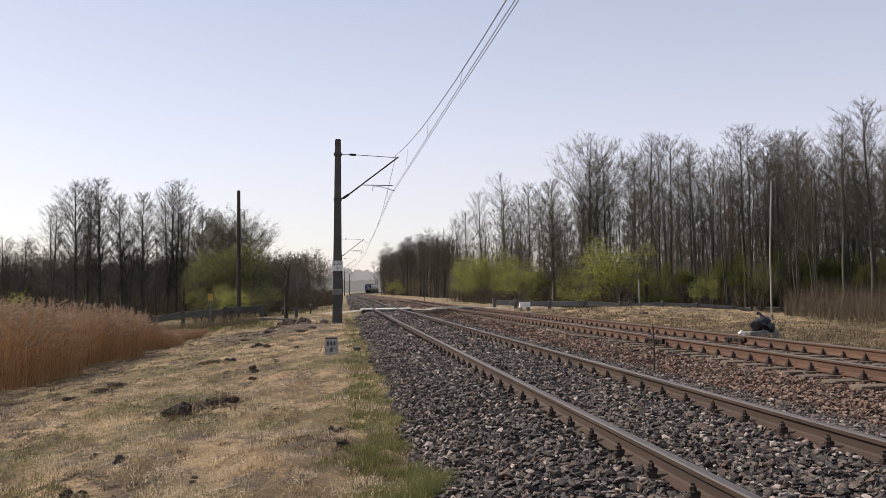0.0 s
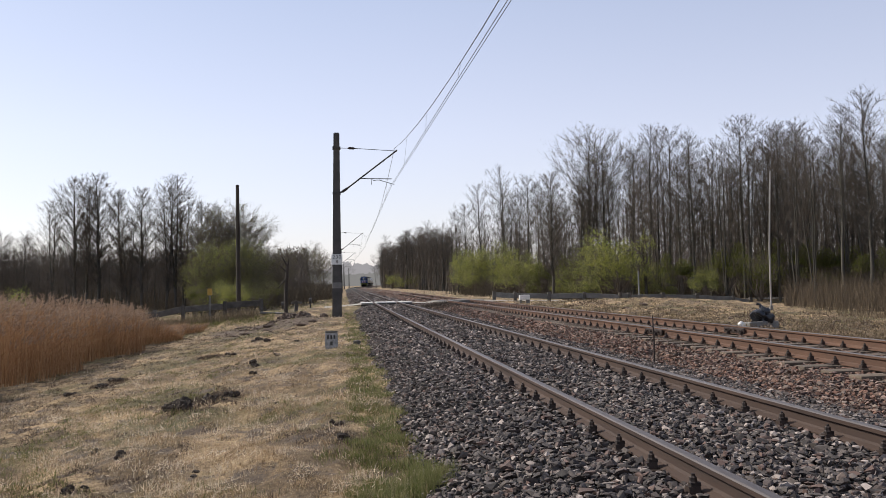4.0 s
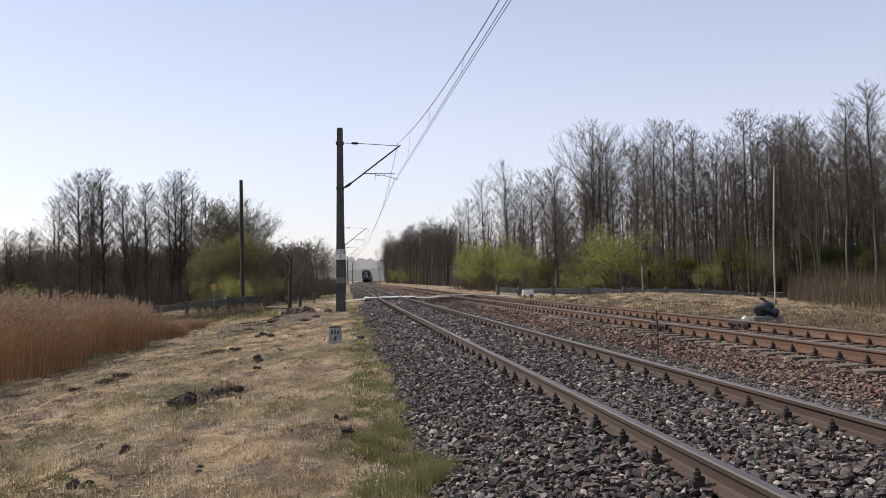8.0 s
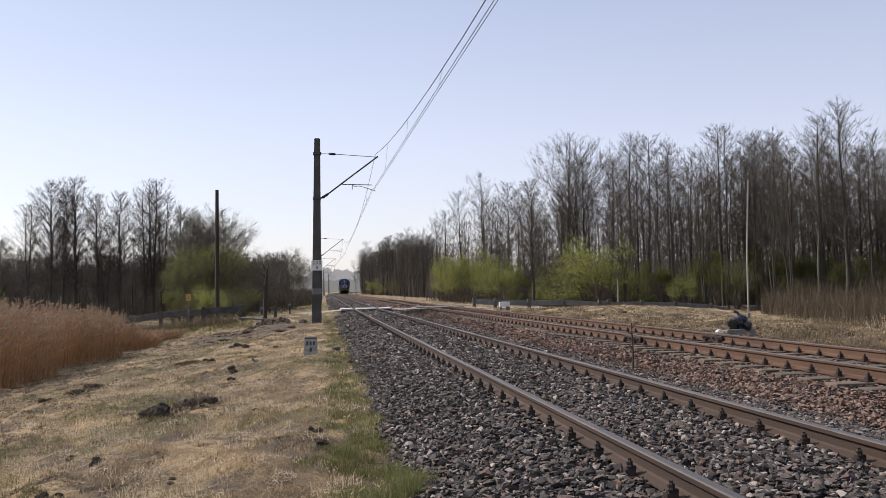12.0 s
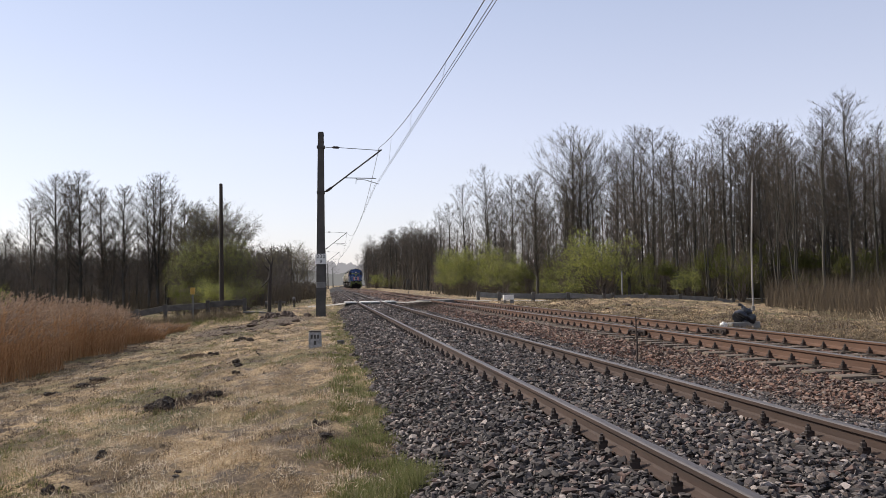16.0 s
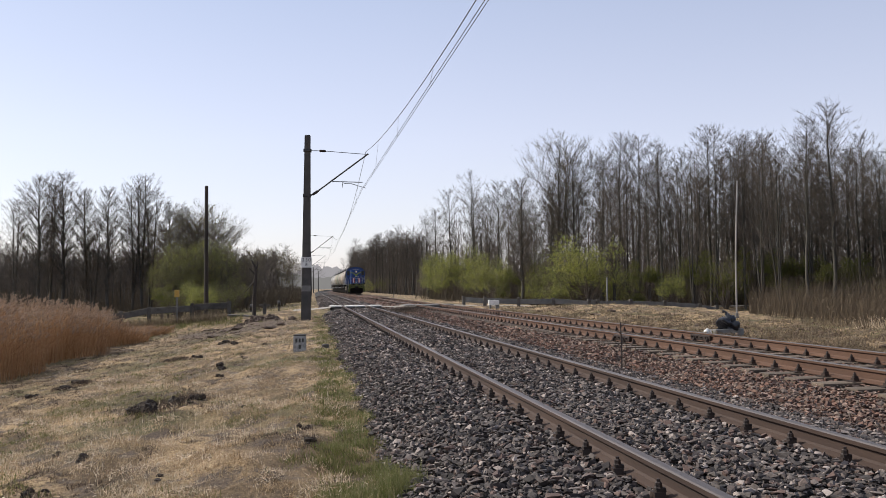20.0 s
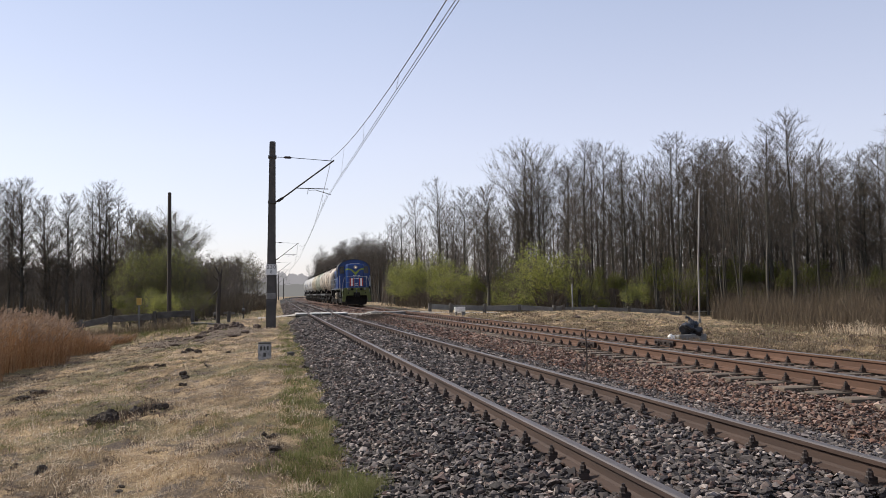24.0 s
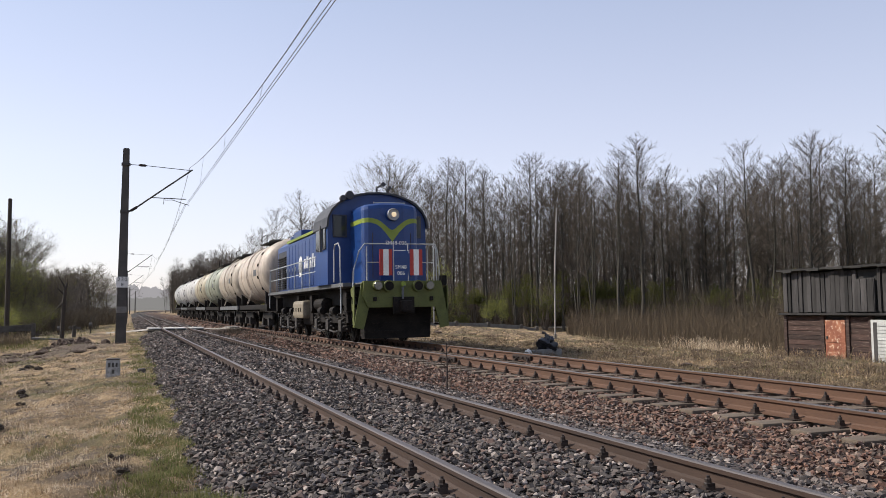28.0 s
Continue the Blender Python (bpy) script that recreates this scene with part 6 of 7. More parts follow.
scrap = thing("plastic_scrap", pose(BX - 0.6, BY - 0.1, bz + 0.02), "crumpled white plastic beside the block", "litter")
bm = bmesh.new()
bmesh.ops.create_icosphere(bm, subdivisions=3, radius=0.12)
for v in bm.verts:
    v.co = v.co * (1 + 0.5 * noise.noise(v.co * 9)) + Vector((0, 0, 0.08))
part("film", bm, M_WHITE, scrap)

# wooden shed
M_GREYPLANK = worn("grey_weathered_plank", (0.012, 0.011, 0.011), (0.062, 0.058, 0.058), (0.016, 0.014, 0.014), 3, 24, 0.9, 0, 0.5, 0.006, vary=0.6, stretch=(1, 1, 0.12))
M_BROWNPLANK = worn("dark_brown_plank", (0.022, 0.013, 0.011), (0.062, 0.034, 0.027), (0.105, 0.08, 0.068), 3, 24, 0.9, 0, 0.5, 0.006, vary=0.35, stretch=(1, 0.12, 1))
M_RUSTDOOR = worn("rusty_orange_sheet", (0.17, 0.05, 0.028), (0.33, 0.13, 0.068), (0.5, 0.4, 0.3), 2.2, 9, 0.75, 0, 0.3, 0.004)
M_FELT_SHADE = worn("black_felt_and_inner_shade", (0.016, 0.016, 0.016), (0.036, 0.034, 0.033), None, 2, 20, 0.95, 0, 0.4, 0.01)
M_PALEWOOD = worn("peeling_white_slat", (0.38, 0.39, 0.38), (0.52, 0.53, 0.52), (0.2, 0.19, 0.18), 3, 20, 0.85, 0, 0.3, 0.004, vary=0.15)
SX, SY0, SZ = 22.3, 24.5, -1.12
shed = thing("wooden_shed", pose(SX, SY0, SZ), "old two-tone plank shed with a rusty door and felt roof", "shed")
# in the shed's space: x to the back, y forwards along its front (negative), z up
rr = random.Random(7)
ZE, ZT = 1.8, 3.3
# solid block in the roof's black: the inner shade seen between planks, as colour
part("core", box((0.1, -9.5, 0.0), (4.2, -0.06, ZT - 0.05), 0), M_FELT_SHADE, shed, "solid black block standing for the shade inside the shed")
part("roof", prism([(-0.22, ZT + 0.02), (4.6, ZT - 0.35), (4.6, ZT - 0.27), (-0.22, ZT + 0.08)], -9.8, 0.16, "y"), M_FELT_SHADE, shed, "sagging black felt roof")
for k in range(9):
    y0 = -1.05 * k + rr.uniform(-0.3, 0.1)
    part("felt_flap", box((-0.245, y0 - rr.uniform(0.4, 0.72), ZT - rr.uniform(0.0, 0.05)), (-0.222, y0, ZT + 0.078)), M_FELT_SHADE, shed)
part("ledge", box((-0.2, -9.6, ZE - 0.04), (0.12, 0.1, ZE + 0.03), 0.01), M_GREYPLANK, shed, "grey drip ledge")
y = 0.05
while y > -9.4:
    w = rr.uniform(0.14, 0.24)
    if -4.0 < y < -3.2:
        y -= w
        continue
    part("upright_plank", box((0.02 + rr.uniform(-0.02, 0.02), y - w + rr.uniform(0.01, 0.04), ZE + 0.03 + rr.uniform(0, 0.05)), (0.06 + rr.uniform(0, 0.02), y, ZT + rr.uniform(-0.12, 0.02)), 0.004, Matrix.Rotation(radians(rr.uniform(-0.5, 0.5)), 4, "X")), M_GREYPLANK, shed)
    y -= w
hatch = part("hatch", box((-0.03, -3.98, ZE + 0.06), (0.03, -3.2, ZT - 0.35), 0.008), M_GREYPLANK, shed, "grey plank hatch hanging askew")
for k in range(3):
    part("hatch_plank", box((-0.05, -3.95 + k * 0.26, ZE + 0.08), (-0.03, -3.72 + k * 0.26, ZT - 0.37), 0.004), M_GREYPLANK, hatch)
for y0, y1 in ((-0.02, -1.72), (-2.85, -3.7), (-5.5, -9.3)):
    z = 0.03
    while z < ZE - 0.1:
        h = rr.uniform(0.15, 0.22)
        part("level_plank", box((0.03 + rr.uniform(-0.015, 0.015), y1, z), (0.08, y0, min(ZE - 0.06, z + h - 0.014)), 0.004), M_BROWNPLANK, shed)
        z += h
for y in (0.0, -1.74, -2.82, -3.74, -5.45):
    part("frame_post", box((-0.03, y - 0.08, 0.0), (0.1, y + 0.06, ZE), 0.01), M_BROWNPLANK, shed)
door = part("door", box((-0.02, -2.72, 0.03), (0.03, -1.86, 1.6), 0.008), M_RUSTDOOR, shed, "rusty orange sheet-metal door")
part("door_bar", box((-0.04, -2.7, 0.85), (-0.02, -1.88, 0.9)), M_RUSTDOOR, door)
part("hasp", box((-0.05, -1.98, 0.95), (-0.02, -1.9, 1.05), 0.005), M_DARKSTEEL, door)
wf = part("shutter_frame", box((-0.06, -5.4, 0.02), (0.02, -3.8, 1.62), 0.01), M_PALEWOOD, shed, "pale painted frame with slatted shutter")
part("shutter_void", box((-0.068, -4.06, 0.1), (-0.061, -3.9, 1.54)), M_GREYPLANK, wf)
for k in range(13):
    part("slat", box((-0.1, -5.3, 0.1 + k * 0.11), (-0.065, -4.08, 0.19 + k * 0.11), 0.004), M_PALEWOOD, wf)

# ---- loose stone, sleepers and fastenings ----
def rock_forms(count, points, seed):
    """Angular broken stone: hulls of a few random points, about one unit across."""
    rs = np.random.RandomState(seed)
    forms = []
    for _ in range(count):
        d = rs.normal(size=(points, 3))
        d /= np.linalg.norm(d, axis=1)[:, None]
        v = d * rs.uniform(0.8, 1.1, (points, 1)) * np.array([rs.uniform(1.1, 1.7), rs.uniform(0.8, 1.1), rs.uniform(0.55, 0.85)])
        bm = bmesh.new()
        for c in v:
            bm.verts.new(c)
        bmesh.ops.convex_hull(bm, input=bm.verts)
        loose = [q for q in bm.verts if not q.link_faces]
        bmesh.ops.delete(bm, geom=loose, context="VERTS")
        bmesh.ops.triangulate(bm, faces=bm.faces)
        bm.verts.index_update()
        forms.append((np.array([q.co for q in bm.verts]), np.array([[q.index for q in f.verts] for f in bm.faces])))
        bm.free()
    return forms


def bed_height(x, y, profile, centre):
    p = np.asarray(profile)
    return np.interp(x - centre(y), p[:, 0], p[:, 1]) + rise(y)


def scatter(x, y, z, size, forms, seed):
    """Stones of random form, turn and size at the given places, as arrays."""
    rs = np.random.RandomState(seed)
    kind = rs.randint(0, len(forms), len(x))
    vs, fs, at_v = [], [], 0
    for i, (form, tri) in enumerate(forms):
        k = np.nonzero(kind == i)[0]
        n, m = len(k), len(form)
        a, b = rs.uniform(0, 2 * math.pi, n), rs.normal(0, 0.6, n)
        ca, sa, cb, sb = np.cos(a)[:, None], np.sin(a)[:, None], np.cos(b)[:, None], np.sin(b)[:, None]
        V = form[None] * size[k][:, None, None]
        X, Y, Z = V[..., 0], V[..., 1] * cb - V[..., 2] * sb, V[..., 1] * sb + V[..., 2] * cb
        vs.append(np.stack([X * ca - Y * sa + x[k][:, None], X * sa + Y * ca + y[k][:, None], Z + z[k][:, None]], -1).reshape(-1, 3))
        fs.append((tri[None] + (np.arange(n) * m)[:, None, None] + at_v).reshape(-1, 3))
        at_v += n * m
    return np.concatenate(vs), np.concatenate(fs)


FINE_FORMS = rock_forms(24, 11, 4)
PLAIN_FORMS = rock_forms(20, 8, 5)
FAR_FORMS = rock_forms(20, 6, 6)
NEAR_RAILS, FAR_RAILS = 0.7535, 0.7975


def lay(name, parent, profile, centre, rails, off0, off1, y0, y1, density, size, fine, seed, mat, rise=0.0):
    rs = np.random.RandomState(seed)
    n = int((off1 - off0) * (y1 - y0) * density)
    o, y = rs.uniform(off0, off1, n), rs.uniform(y0, y1, n)
    keep = np.abs(np.abs(o) - rails) > 0.085
    o, y = o[keep], y[keep]
    x = o + centre(y)
    s = size * rs.uniform(0.55, 1.25, len(x)) * np.where(rs.uniform(size=len(x)) < 0.06, 1.5, 1.0)
    z = bed_height(x, y, profile, centre) + rs.uniform(0.0, 0.055, len(x)) + rise
    v, f = scatter(x, y, z, s, (FAR_FORMS, PLAIN_FORMS, FINE_FORMS)[fine], seed + 1)
    ob = link_part(name, mesh_from(name, v, f, mat), parent)
    tagged(ob, kind="stuff")
    return ob


for y0, y1, dens, size, fine, sd in ((-9.0, 3.0, 200, 0.038, 0, 20), (3.0, 8.0, 980, 0.0242, 2, 21), (8.0, 15.0, 640, 0.0275, 1, 22), (15.0, 28.0, 360, 0.037, 0, 23), (28.0, 52.0, 130, 0.052, 0, 24), (57.0, 150.0, 42, 0.1, 0, 25)):
    lay("crushed_stone_layer", grey_bed, NEAR_PROFILE, near_x, NEAR_RAILS, -2.14, 2.2, y0, y1, dens, size, fine, sd, M_STONE)
for y0, y1, dens, size, fine, sd in ((-9.0, 5.0, 180, 0.038, 0, 30), (5.0, 13.0, 520, 0.0285, 1, 31), (13.0, 24.0, 330, 0.038, 0, 32), (24.0, 52.0, 110, 0.054, 0, 33), (60.0, 150.0, 40, 0.1, 0, 34)):
    lay("crushed_stone_layer", red_bed, FAR_PROFILE, far_x, FAR_RAILS, -2.7, 2.2, y0, y1, dens, size, fine, sd, M_REDSTONE)

# single stones on top of the shoulder
rs = np.random.RandomState(77)
stone_meshes = [mesh_from("crushed_stone", v, f, M_STONE) for v, f in FINE_FORMS]
for k in range(300):
    y = rs.uniform(4.2, 7.5)
    o = rs.uniform(-1.75, -0.86) if k % 3 else rs.uniform(-0.6, 0.6)
    x = float(near_x(y)) + o
    s = 0.026 * rs.uniform(0.7, 1.5)
    z = float(bed_height(x, y, NEAR_PROFILE, near_x)) + 0.055
    link_part("crushed_stone", stone_meshes[k % 24], grey_bed, "", pose(x, y, z, rs.uniform(-30, 30), rs.uniform(-30, 30), rs.uniform(0, 360)) @ Matrix.Diagonal((s, s, s, 1)))


def fastening_mesh():
    """Ribbed base plate with clip, bolt and nut, for the outer side of a rail at x = 0; the rail lies to +x."""
    bm = bmesh.new()
    add_box(bm, (-0.125, -0.075, -0.18), (0.0, 0.075, -0.164))
    # rib and clip, narrowing upwards
    for x0, x1, y0, z0, z1, k in ((-0.075, -0.01, 0.038, -0.164, -0.128, 0.72), (-0.06, -0.004, 0.022, -0.128, -0.108, 0.85)):
        vs = add_box(bm, (x0, -y0, z0), (x1, y0, z1))
        for v in vs:
            if v.co.z > (z0 + z1) / 2:
                v.co.y *= k
    add_tube(bm, [(-0.04, 0, -0.11), (-0.04, 0, -0.062)], 0.011, 6)
    add_tube(bm, [(-0.04, 0, -0.11), (-0.04, 0, -0.102), (-0.04, 0, -0.082), (-0.04, 0, -0.075)], [0.026, 0.021, 0.02, 0.013], 6)
    me = bpy.data.meshes.new("fastening")
    bm.to_mesh(me)
    bm.free()
    me.materials.append(M_BOLT)
    return me


def sleeper_mesh(length):
    bm = box((-length / 2, -0.13, -0.15), (length / 2, 0.13, 0.0), 0.02)
    me = bpy.data.meshes.new("sleeper")
    bm.to_mesh(me)
    bm.free()
    me.materials.append(M_SLEEPER)
    return me


FAST = fastening_mesh()
for track, centre, half, base_z, length, y0, step in ((near_track, near_x, NEAR_RAILS, 0.024, 2.5, -8.65, 0.62), (far_track, far_x, FAR_RAILS, FAR_Z, 2.75, -8.6, 0.6)):
    sm = sleeper_mesh(length)
    rs = np.random.RandomState(int(half * 1000))
    rest_v, rest_f, n = [], [], 0
    y = y0
    while y < 46:
        x = float(centre(y))
        link_part("sleeper", sm, track, "", pose(x + rs.uniform(-0.03, 0.03), y, base_z - (0.22 if track is near_track else 0.176), 0, 0, rs.uniform(-0.7, 0.7)))
        for s in (-1, 1):
            for side in (-1, 1):
                m = pose(x + s * half + side * 0.062, y + rs.uniform(-0.012, 0.012), base_z, 0, 0, (0 if side < 0 else 180) + rs.uniform(-4, 4))
                link_part("fastening", FAST, track, "", m)
        y += step
    fv = np.array([v.co for v in FAST.vertices])
    FAST.calc_loop_triangles()
    ft = np.array([t.vertices for t in FAST.loop_triangles])
    while y < 105:
        x = float(centre(y))
        for s in (-1, 1):
            v = fv.copy()
            v[:, 0] += x + s * half - 0.062
            v[:, 1] += y
            v[:, 2] += base_z + float(rise(y))
            rest_v.append(v)
            rest_f.append(ft + n)
            n += len(v)
        y += step
    tagged(link_part("distant_fastenings", mesh_from("distant_fastenings", np.concatenate(rest_v), np.concatenate(rest_f), M_BOLT), track), kind="stuff")
# rail joints of the far track
for y, s in ((17.0, 1), (17.4, -1)):
    x = float(far_x(y)) + s * FAR_RAILS - 0.045
    fp = part("fishplate", box((x - 0.03, y - 0.45, FAR_Z - 0.15), (x + 0.012, y + 0.45, FAR_Z - 0.035), 0.012), M_BOLT, far_track, "dark bolted rail joint")
    for k in range(4):
        part("joint_bolt", tube([(x - 0.03, y - 0.33 + k * 0.22, FAR_Z - 0.09), (x - 0.075, y - 0.33 + k * 0.22, FAR_Z - 0.09)], 0.022, 6), M_BOLT, fp)

# ---- grass, reeds and weeds ----
np.random.seed(12)
rng = np.random.RandomState(12)


def blades(name, x, y, height, tilt, width, mat, label, category, lift=-0.01, zf=rough_z):
    n = len(x)
    b = np.stack([x, y, zf(x, y) + lift], 1)
    h = height * rng.uniform(0.5, 1.3, n)
    a = rng.uniform(0, 2 * math.pi, n)
    t = np.abs(rng.normal(0, tilt, n))
    tip = b + np.stack([np.cos(a) * np.sin(t) * h, np.sin(a) * np.sin(t) * h, np.cos(t) * h], 1)
    tip[:, 2] = np.maximum(tip[:, 2], b[:, 2] + 0.012)
    p = Pile()
    p.blades(b, tip, np.asarray(width) * rng.uniform(0.6, 1.3, n))
    return tagged(new(name, p.mesh(name, mat)), label, category, kind="stuff")


def near_first(n, y0, y1):
    """More places near than far."""
    u = rng.uniform(0, 1, n)
    return 1 / (1 / y0 + u * (1 / y1 - 1 / y0))


def patches(x, y, f=0.5, s=0.0):
    return np.sin(x * 1.7 * f + 1.3 * np.sin(y * 0.9 * f + s)) + np.sin(y * 1.3 * f + 1.7 * np.sin(x * 1.1 * f + 2 + s))


def olive(x, y):
    """Where the mown verge is greening."""
    return patches(x, y, 0.8, 0.7) + 0.5 * patches(x, y, 2.7, 2.0) - 0.55 + 1.5 * np.exp(-((x + 3.4 + 0.2 * np.sin(y * 0.6)) / 0.5) ** 2) - 0.8 * (x < -4.3)


def bare(x, y):
    """Where the verge is scraped down to brown soil."""
    return patches(x, y, 1.3, 4.0) + 0.6 * patches(x, y, 3.7, 1.0) + np.interp(x, [-8, -5.2, -4.4, -3.9], [1.2, 1.0, 0.3, -0.3]) + np.interp(y, [22, 36], [0.0, 0.6]) + 2.6 * np.exp(-((x + 3.5) / 2.6) ** 2 - ((y - 40) / 8) ** 2)


n = 460000
y = near_first(n, 2.6, 48)
x = rng.uniform(-8.0, 0.75, n)
soil_here = bare(x, y) + rng.normal(0, 0.3, n) > 0.45
pale_here = ~soil_here & (patches(x, y, 2.1, 5.0) + 0.6 * patches(x, y, 6.1, 2.0) + rng.normal(0, 0.4, n) > 0.1)
for k, mat, lab, tall in ((pale_here, M_PALE, "short mown pale bleached grass", 0.034), (~soil_here & ~pale_here, M_STRAW, "short mown dry straw-coloured grass", 0.036)):
    blades("dry_grass", x[k], y[k], tall + 0.02 * (patches(x[k], y[k], 3.1, 3.0) > 0.6) + 0.0012 * y[k], 1.4, 0.0018 + 0.00022 * y[k], mat, lab, "grass")
k = soil_here
blades("dead_grass", x[k], y[k], 0.032 + 0.001 * y[k], 1.3, 0.0024 + 0.00022 * y[k], M_LITTER, "brown litter of rotted grass on scraped soil", "grass")
# tufts standing above the mown grass
n = 3000
cy = near_first(n, 2.8, 46)
cx2 = rng.uniform(-8.0, 0.5, n)
green_here = olive(cx2, cy) > -0.2


def tufts(name, sel, per, height, mat, label):
    cx, cy2 = np.repeat(cx2[sel], per), np.repeat(cy[sel], per)
    m = len(cx)
    kx, ky = cx + rng.normal(0, 0.05, m) * (1 + 0.02 * cy2), cy2 + rng.normal(0, 0.05, m) * (1 + 0.02 * cy2)
    blades(name, kx, ky, height * 0.8, 1.1, 0.0019 + 0.00022 * ky, mat, label, "grass")


tufts("green_grass", green_here, 34, 0.085, M_GRASS, "rough greening tufts of grass")
tufts("dry_grass", ~green_here & (rng.uniform(size=n) < 0.3), 26, 0.085, M_STRAW, "rough dry tufts of grass")
tufts("dead_grass", ~green_here & (rng.uniform(size=n) < 0.3), 30, 0.08, M_DULL, "dull brown tufts of grass")
# wisps of raked hay lying on the mown grass
n = 1300
wy0, wx0 = near_first(n, 2.8, 40), rng.uniform(-7.6, 0.35, n)
keep = (bare(wx0, wy0) < 0.8) & (patches(wx0, wy0, 1.6, 0.2) + 0.5 * patches(wx0, wy0, 4.2, 3.0) > -0.3)
wy0, wx0 = np.repeat(wy0[keep], 42), np.repeat(wx0[keep], 42)
m = len(wx0)
blades("hay_wisps", wx0 + rng.normal(0, 0.1, m), wy0 + rng.normal(0, 0.08, m), 0.075, 1.4, 0.0018 + 0.00022 * wy0, M_PALE, "loose wisps of raked pale hay", "hay", rng.uniform(0.0, 0.06, m))
n = 30000
y, x = rng.uniform(-9, 2.6, n), rng.uniform(-8, 0.6, n)
blades("dry_grass", x, y, 0.06, 1.3, 0.006, M_STRAW, "short mown dry straw-coloured grass", "grass")
n = 120000
y = near_first(n, 2.6, 46)
x = rng.uniform(-8.0, 0.4, n)
k = olive(x, y) + rng.normal(0, 0.4, n) > -0.1
blades("green_grass", x[k], y[k], 0.07, 0.7, 0.0022 + 0.0002 * y[k], M_GRASS, "short greening grass in patches", "grass")
n = 105000
y = near_first(n, 2.6, 50)
x = 0.46 - 0.13 * np.clip((9 - y) / 4, 0, 1) + rng.uniform(-0.46, 0.44, n) * rng.uniform(0.7, 1.0, n) + 0.07 * np.sin(y * 0.9) + 0.06 * np.sin(y * 2.3)
k = (x < 1.0 - 0.22 * np.clip((9 - y) / 4, 0, 1)) & (patches(x, y, 2.6, 1.0) + 0.5 * patches(x, y, 6.0, 3.0) + rng.normal(0, 0.5, n) > -0.5)
lush = k & (patches(x, y, 1.7, 0.3) + rng.normal(0, 0.6, n) > 0.2)
k &= ~lush
blades("green_grass", x[lush], y[lush], 0.075, 0.95, 0.0022 + 0.0002 * y[lush], M_LUSH, "longer green grass along the ballast's foot", "grass")
blades("green_grass", x[k], y[k], 0.065, 1.0, 0.0022 + 0.0002 * y[k], M_GRASS, "olive grass along the ballast's foot", "grass")
n = 2600
tx, ty = 0.66 + rng.normal(0, 0.07, n), 6.3 + rng.normal(0, 0.1, n)
blades("grass_tuft", tx, ty, 0.2, 0.5, 0.003, M_LUSH, "dense bright green tuft of grass", "grass")
# right-hand verge
n = 90000
y = near_first(n, 8, 60)
x = far_x(y) + 2.3 + np.abs(rng.normal(0, 5.5, n))
k = patches(x, y, 1.1, 2.5) + rng.normal(0, 0.6, n) > 1.1
blades("dry_grass", x[k], y[k], 0.11, 1.15, 0.003 + 0.00028 * y[k], M_STRAW, "rough dry grass beside the far track", "grass")
blades("dead_grass", x[~k], y[~k], 0.1, 1.2, 0.003 + 0.00028 * y[~k], M_DULL, "dull brown dead grass beside the far track", "grass")
n = 16000
y = near_first(n, 9, 55)
x = far_x(y) + 2.4 + np.abs(rng.normal(0, 6, n))
k = patches(x, y, 0.5, 2.0) + 0.5 * patches(x, y, 1.9, 1.0) > -0.1
blades("green_grass", x[k], y[k], 0.09, 0.9, 0.004 + 0.0003 * y[k], M_GRASS, "thin green grass on the far verge", "grass")
# left meadow and lane sides
n = 26000
y = rng.uniform(44, 110, n)
x = rng.uniform(-45, 0.5, n)
k = np.abs(y - 54.2) > 1.8
blades("green_grass", x[k], y[k], 0.22, 0.8, 0.012, M_GRASS, "rough green meadow grass", "grass")
n = 5200
x, y = rng.uniform(-14, -5.0, n), rng.normal(51.1, 0.4, n)
blades("dead_weeds", x, y, 0.5, 0.35, 0.008, M_DULL, "dead brown weeds along the old fence", "weeds")
n = 1800
x, y = rng.uniform(-9, -4.0, n), rng.normal(50.2, 0.6, n)
blades("green_grass", x, y, 0.25, 0.6, 0.009, M_GRASS, "green grass along the old fence", "grass")
# clods and torn tufts on the verge
M_HAY = worn("raked_hay", (0.12, 0.085, 0.045), (0.27, 0.205, 0.12), (0.36, 0.29, 0.18), 6, 40, 0.95, 0, 0.9, 0.03)
M_DUG = worn("brown_dug_soil", (0.05, 0.034, 0.026), (0.125, 0.088, 0.066), (0.2, 0.15, 0.11), 5, 30, 0.95, 0, 0.8, 0.02)
M_SOIL = worn("dark_crumbly_soil", (0.016, 0.011, 0.008), (0.042, 0.028, 0.019), (0.085, 0.06, 0.04), 5, 30, 0.95, 0, 0.8, 0.02)


def clod(x, y, w, d, h, label, name="soil_clod", mat=M_SOIL, level=3):
    bm = bmesh.new()
    bmesh.ops.create_icosphere(bm, subdivisions=level, radius=1.0)
    off = Vector((x * 3.1, y * 1.7, 0))
    for v in bm.verts:
        r = 1 + 0.4 * noise.noise(v.co * 1.6 + off) + 0.34 * noise.noise(v.co * 4 + off) + 0.25 * noise.noise(v.co * 9 + off)
        v.co = Vector((v.co.x * w * r, v.co.y * d * r, v.co.z * h * r))
    ob = part(name, bm, mat, None)
    ob.matrix_basis = pose(x, y, float(rough_z(x, y)) + 0.25 * h)
    return tagged(ob, label, "soil", "clods on the verge")


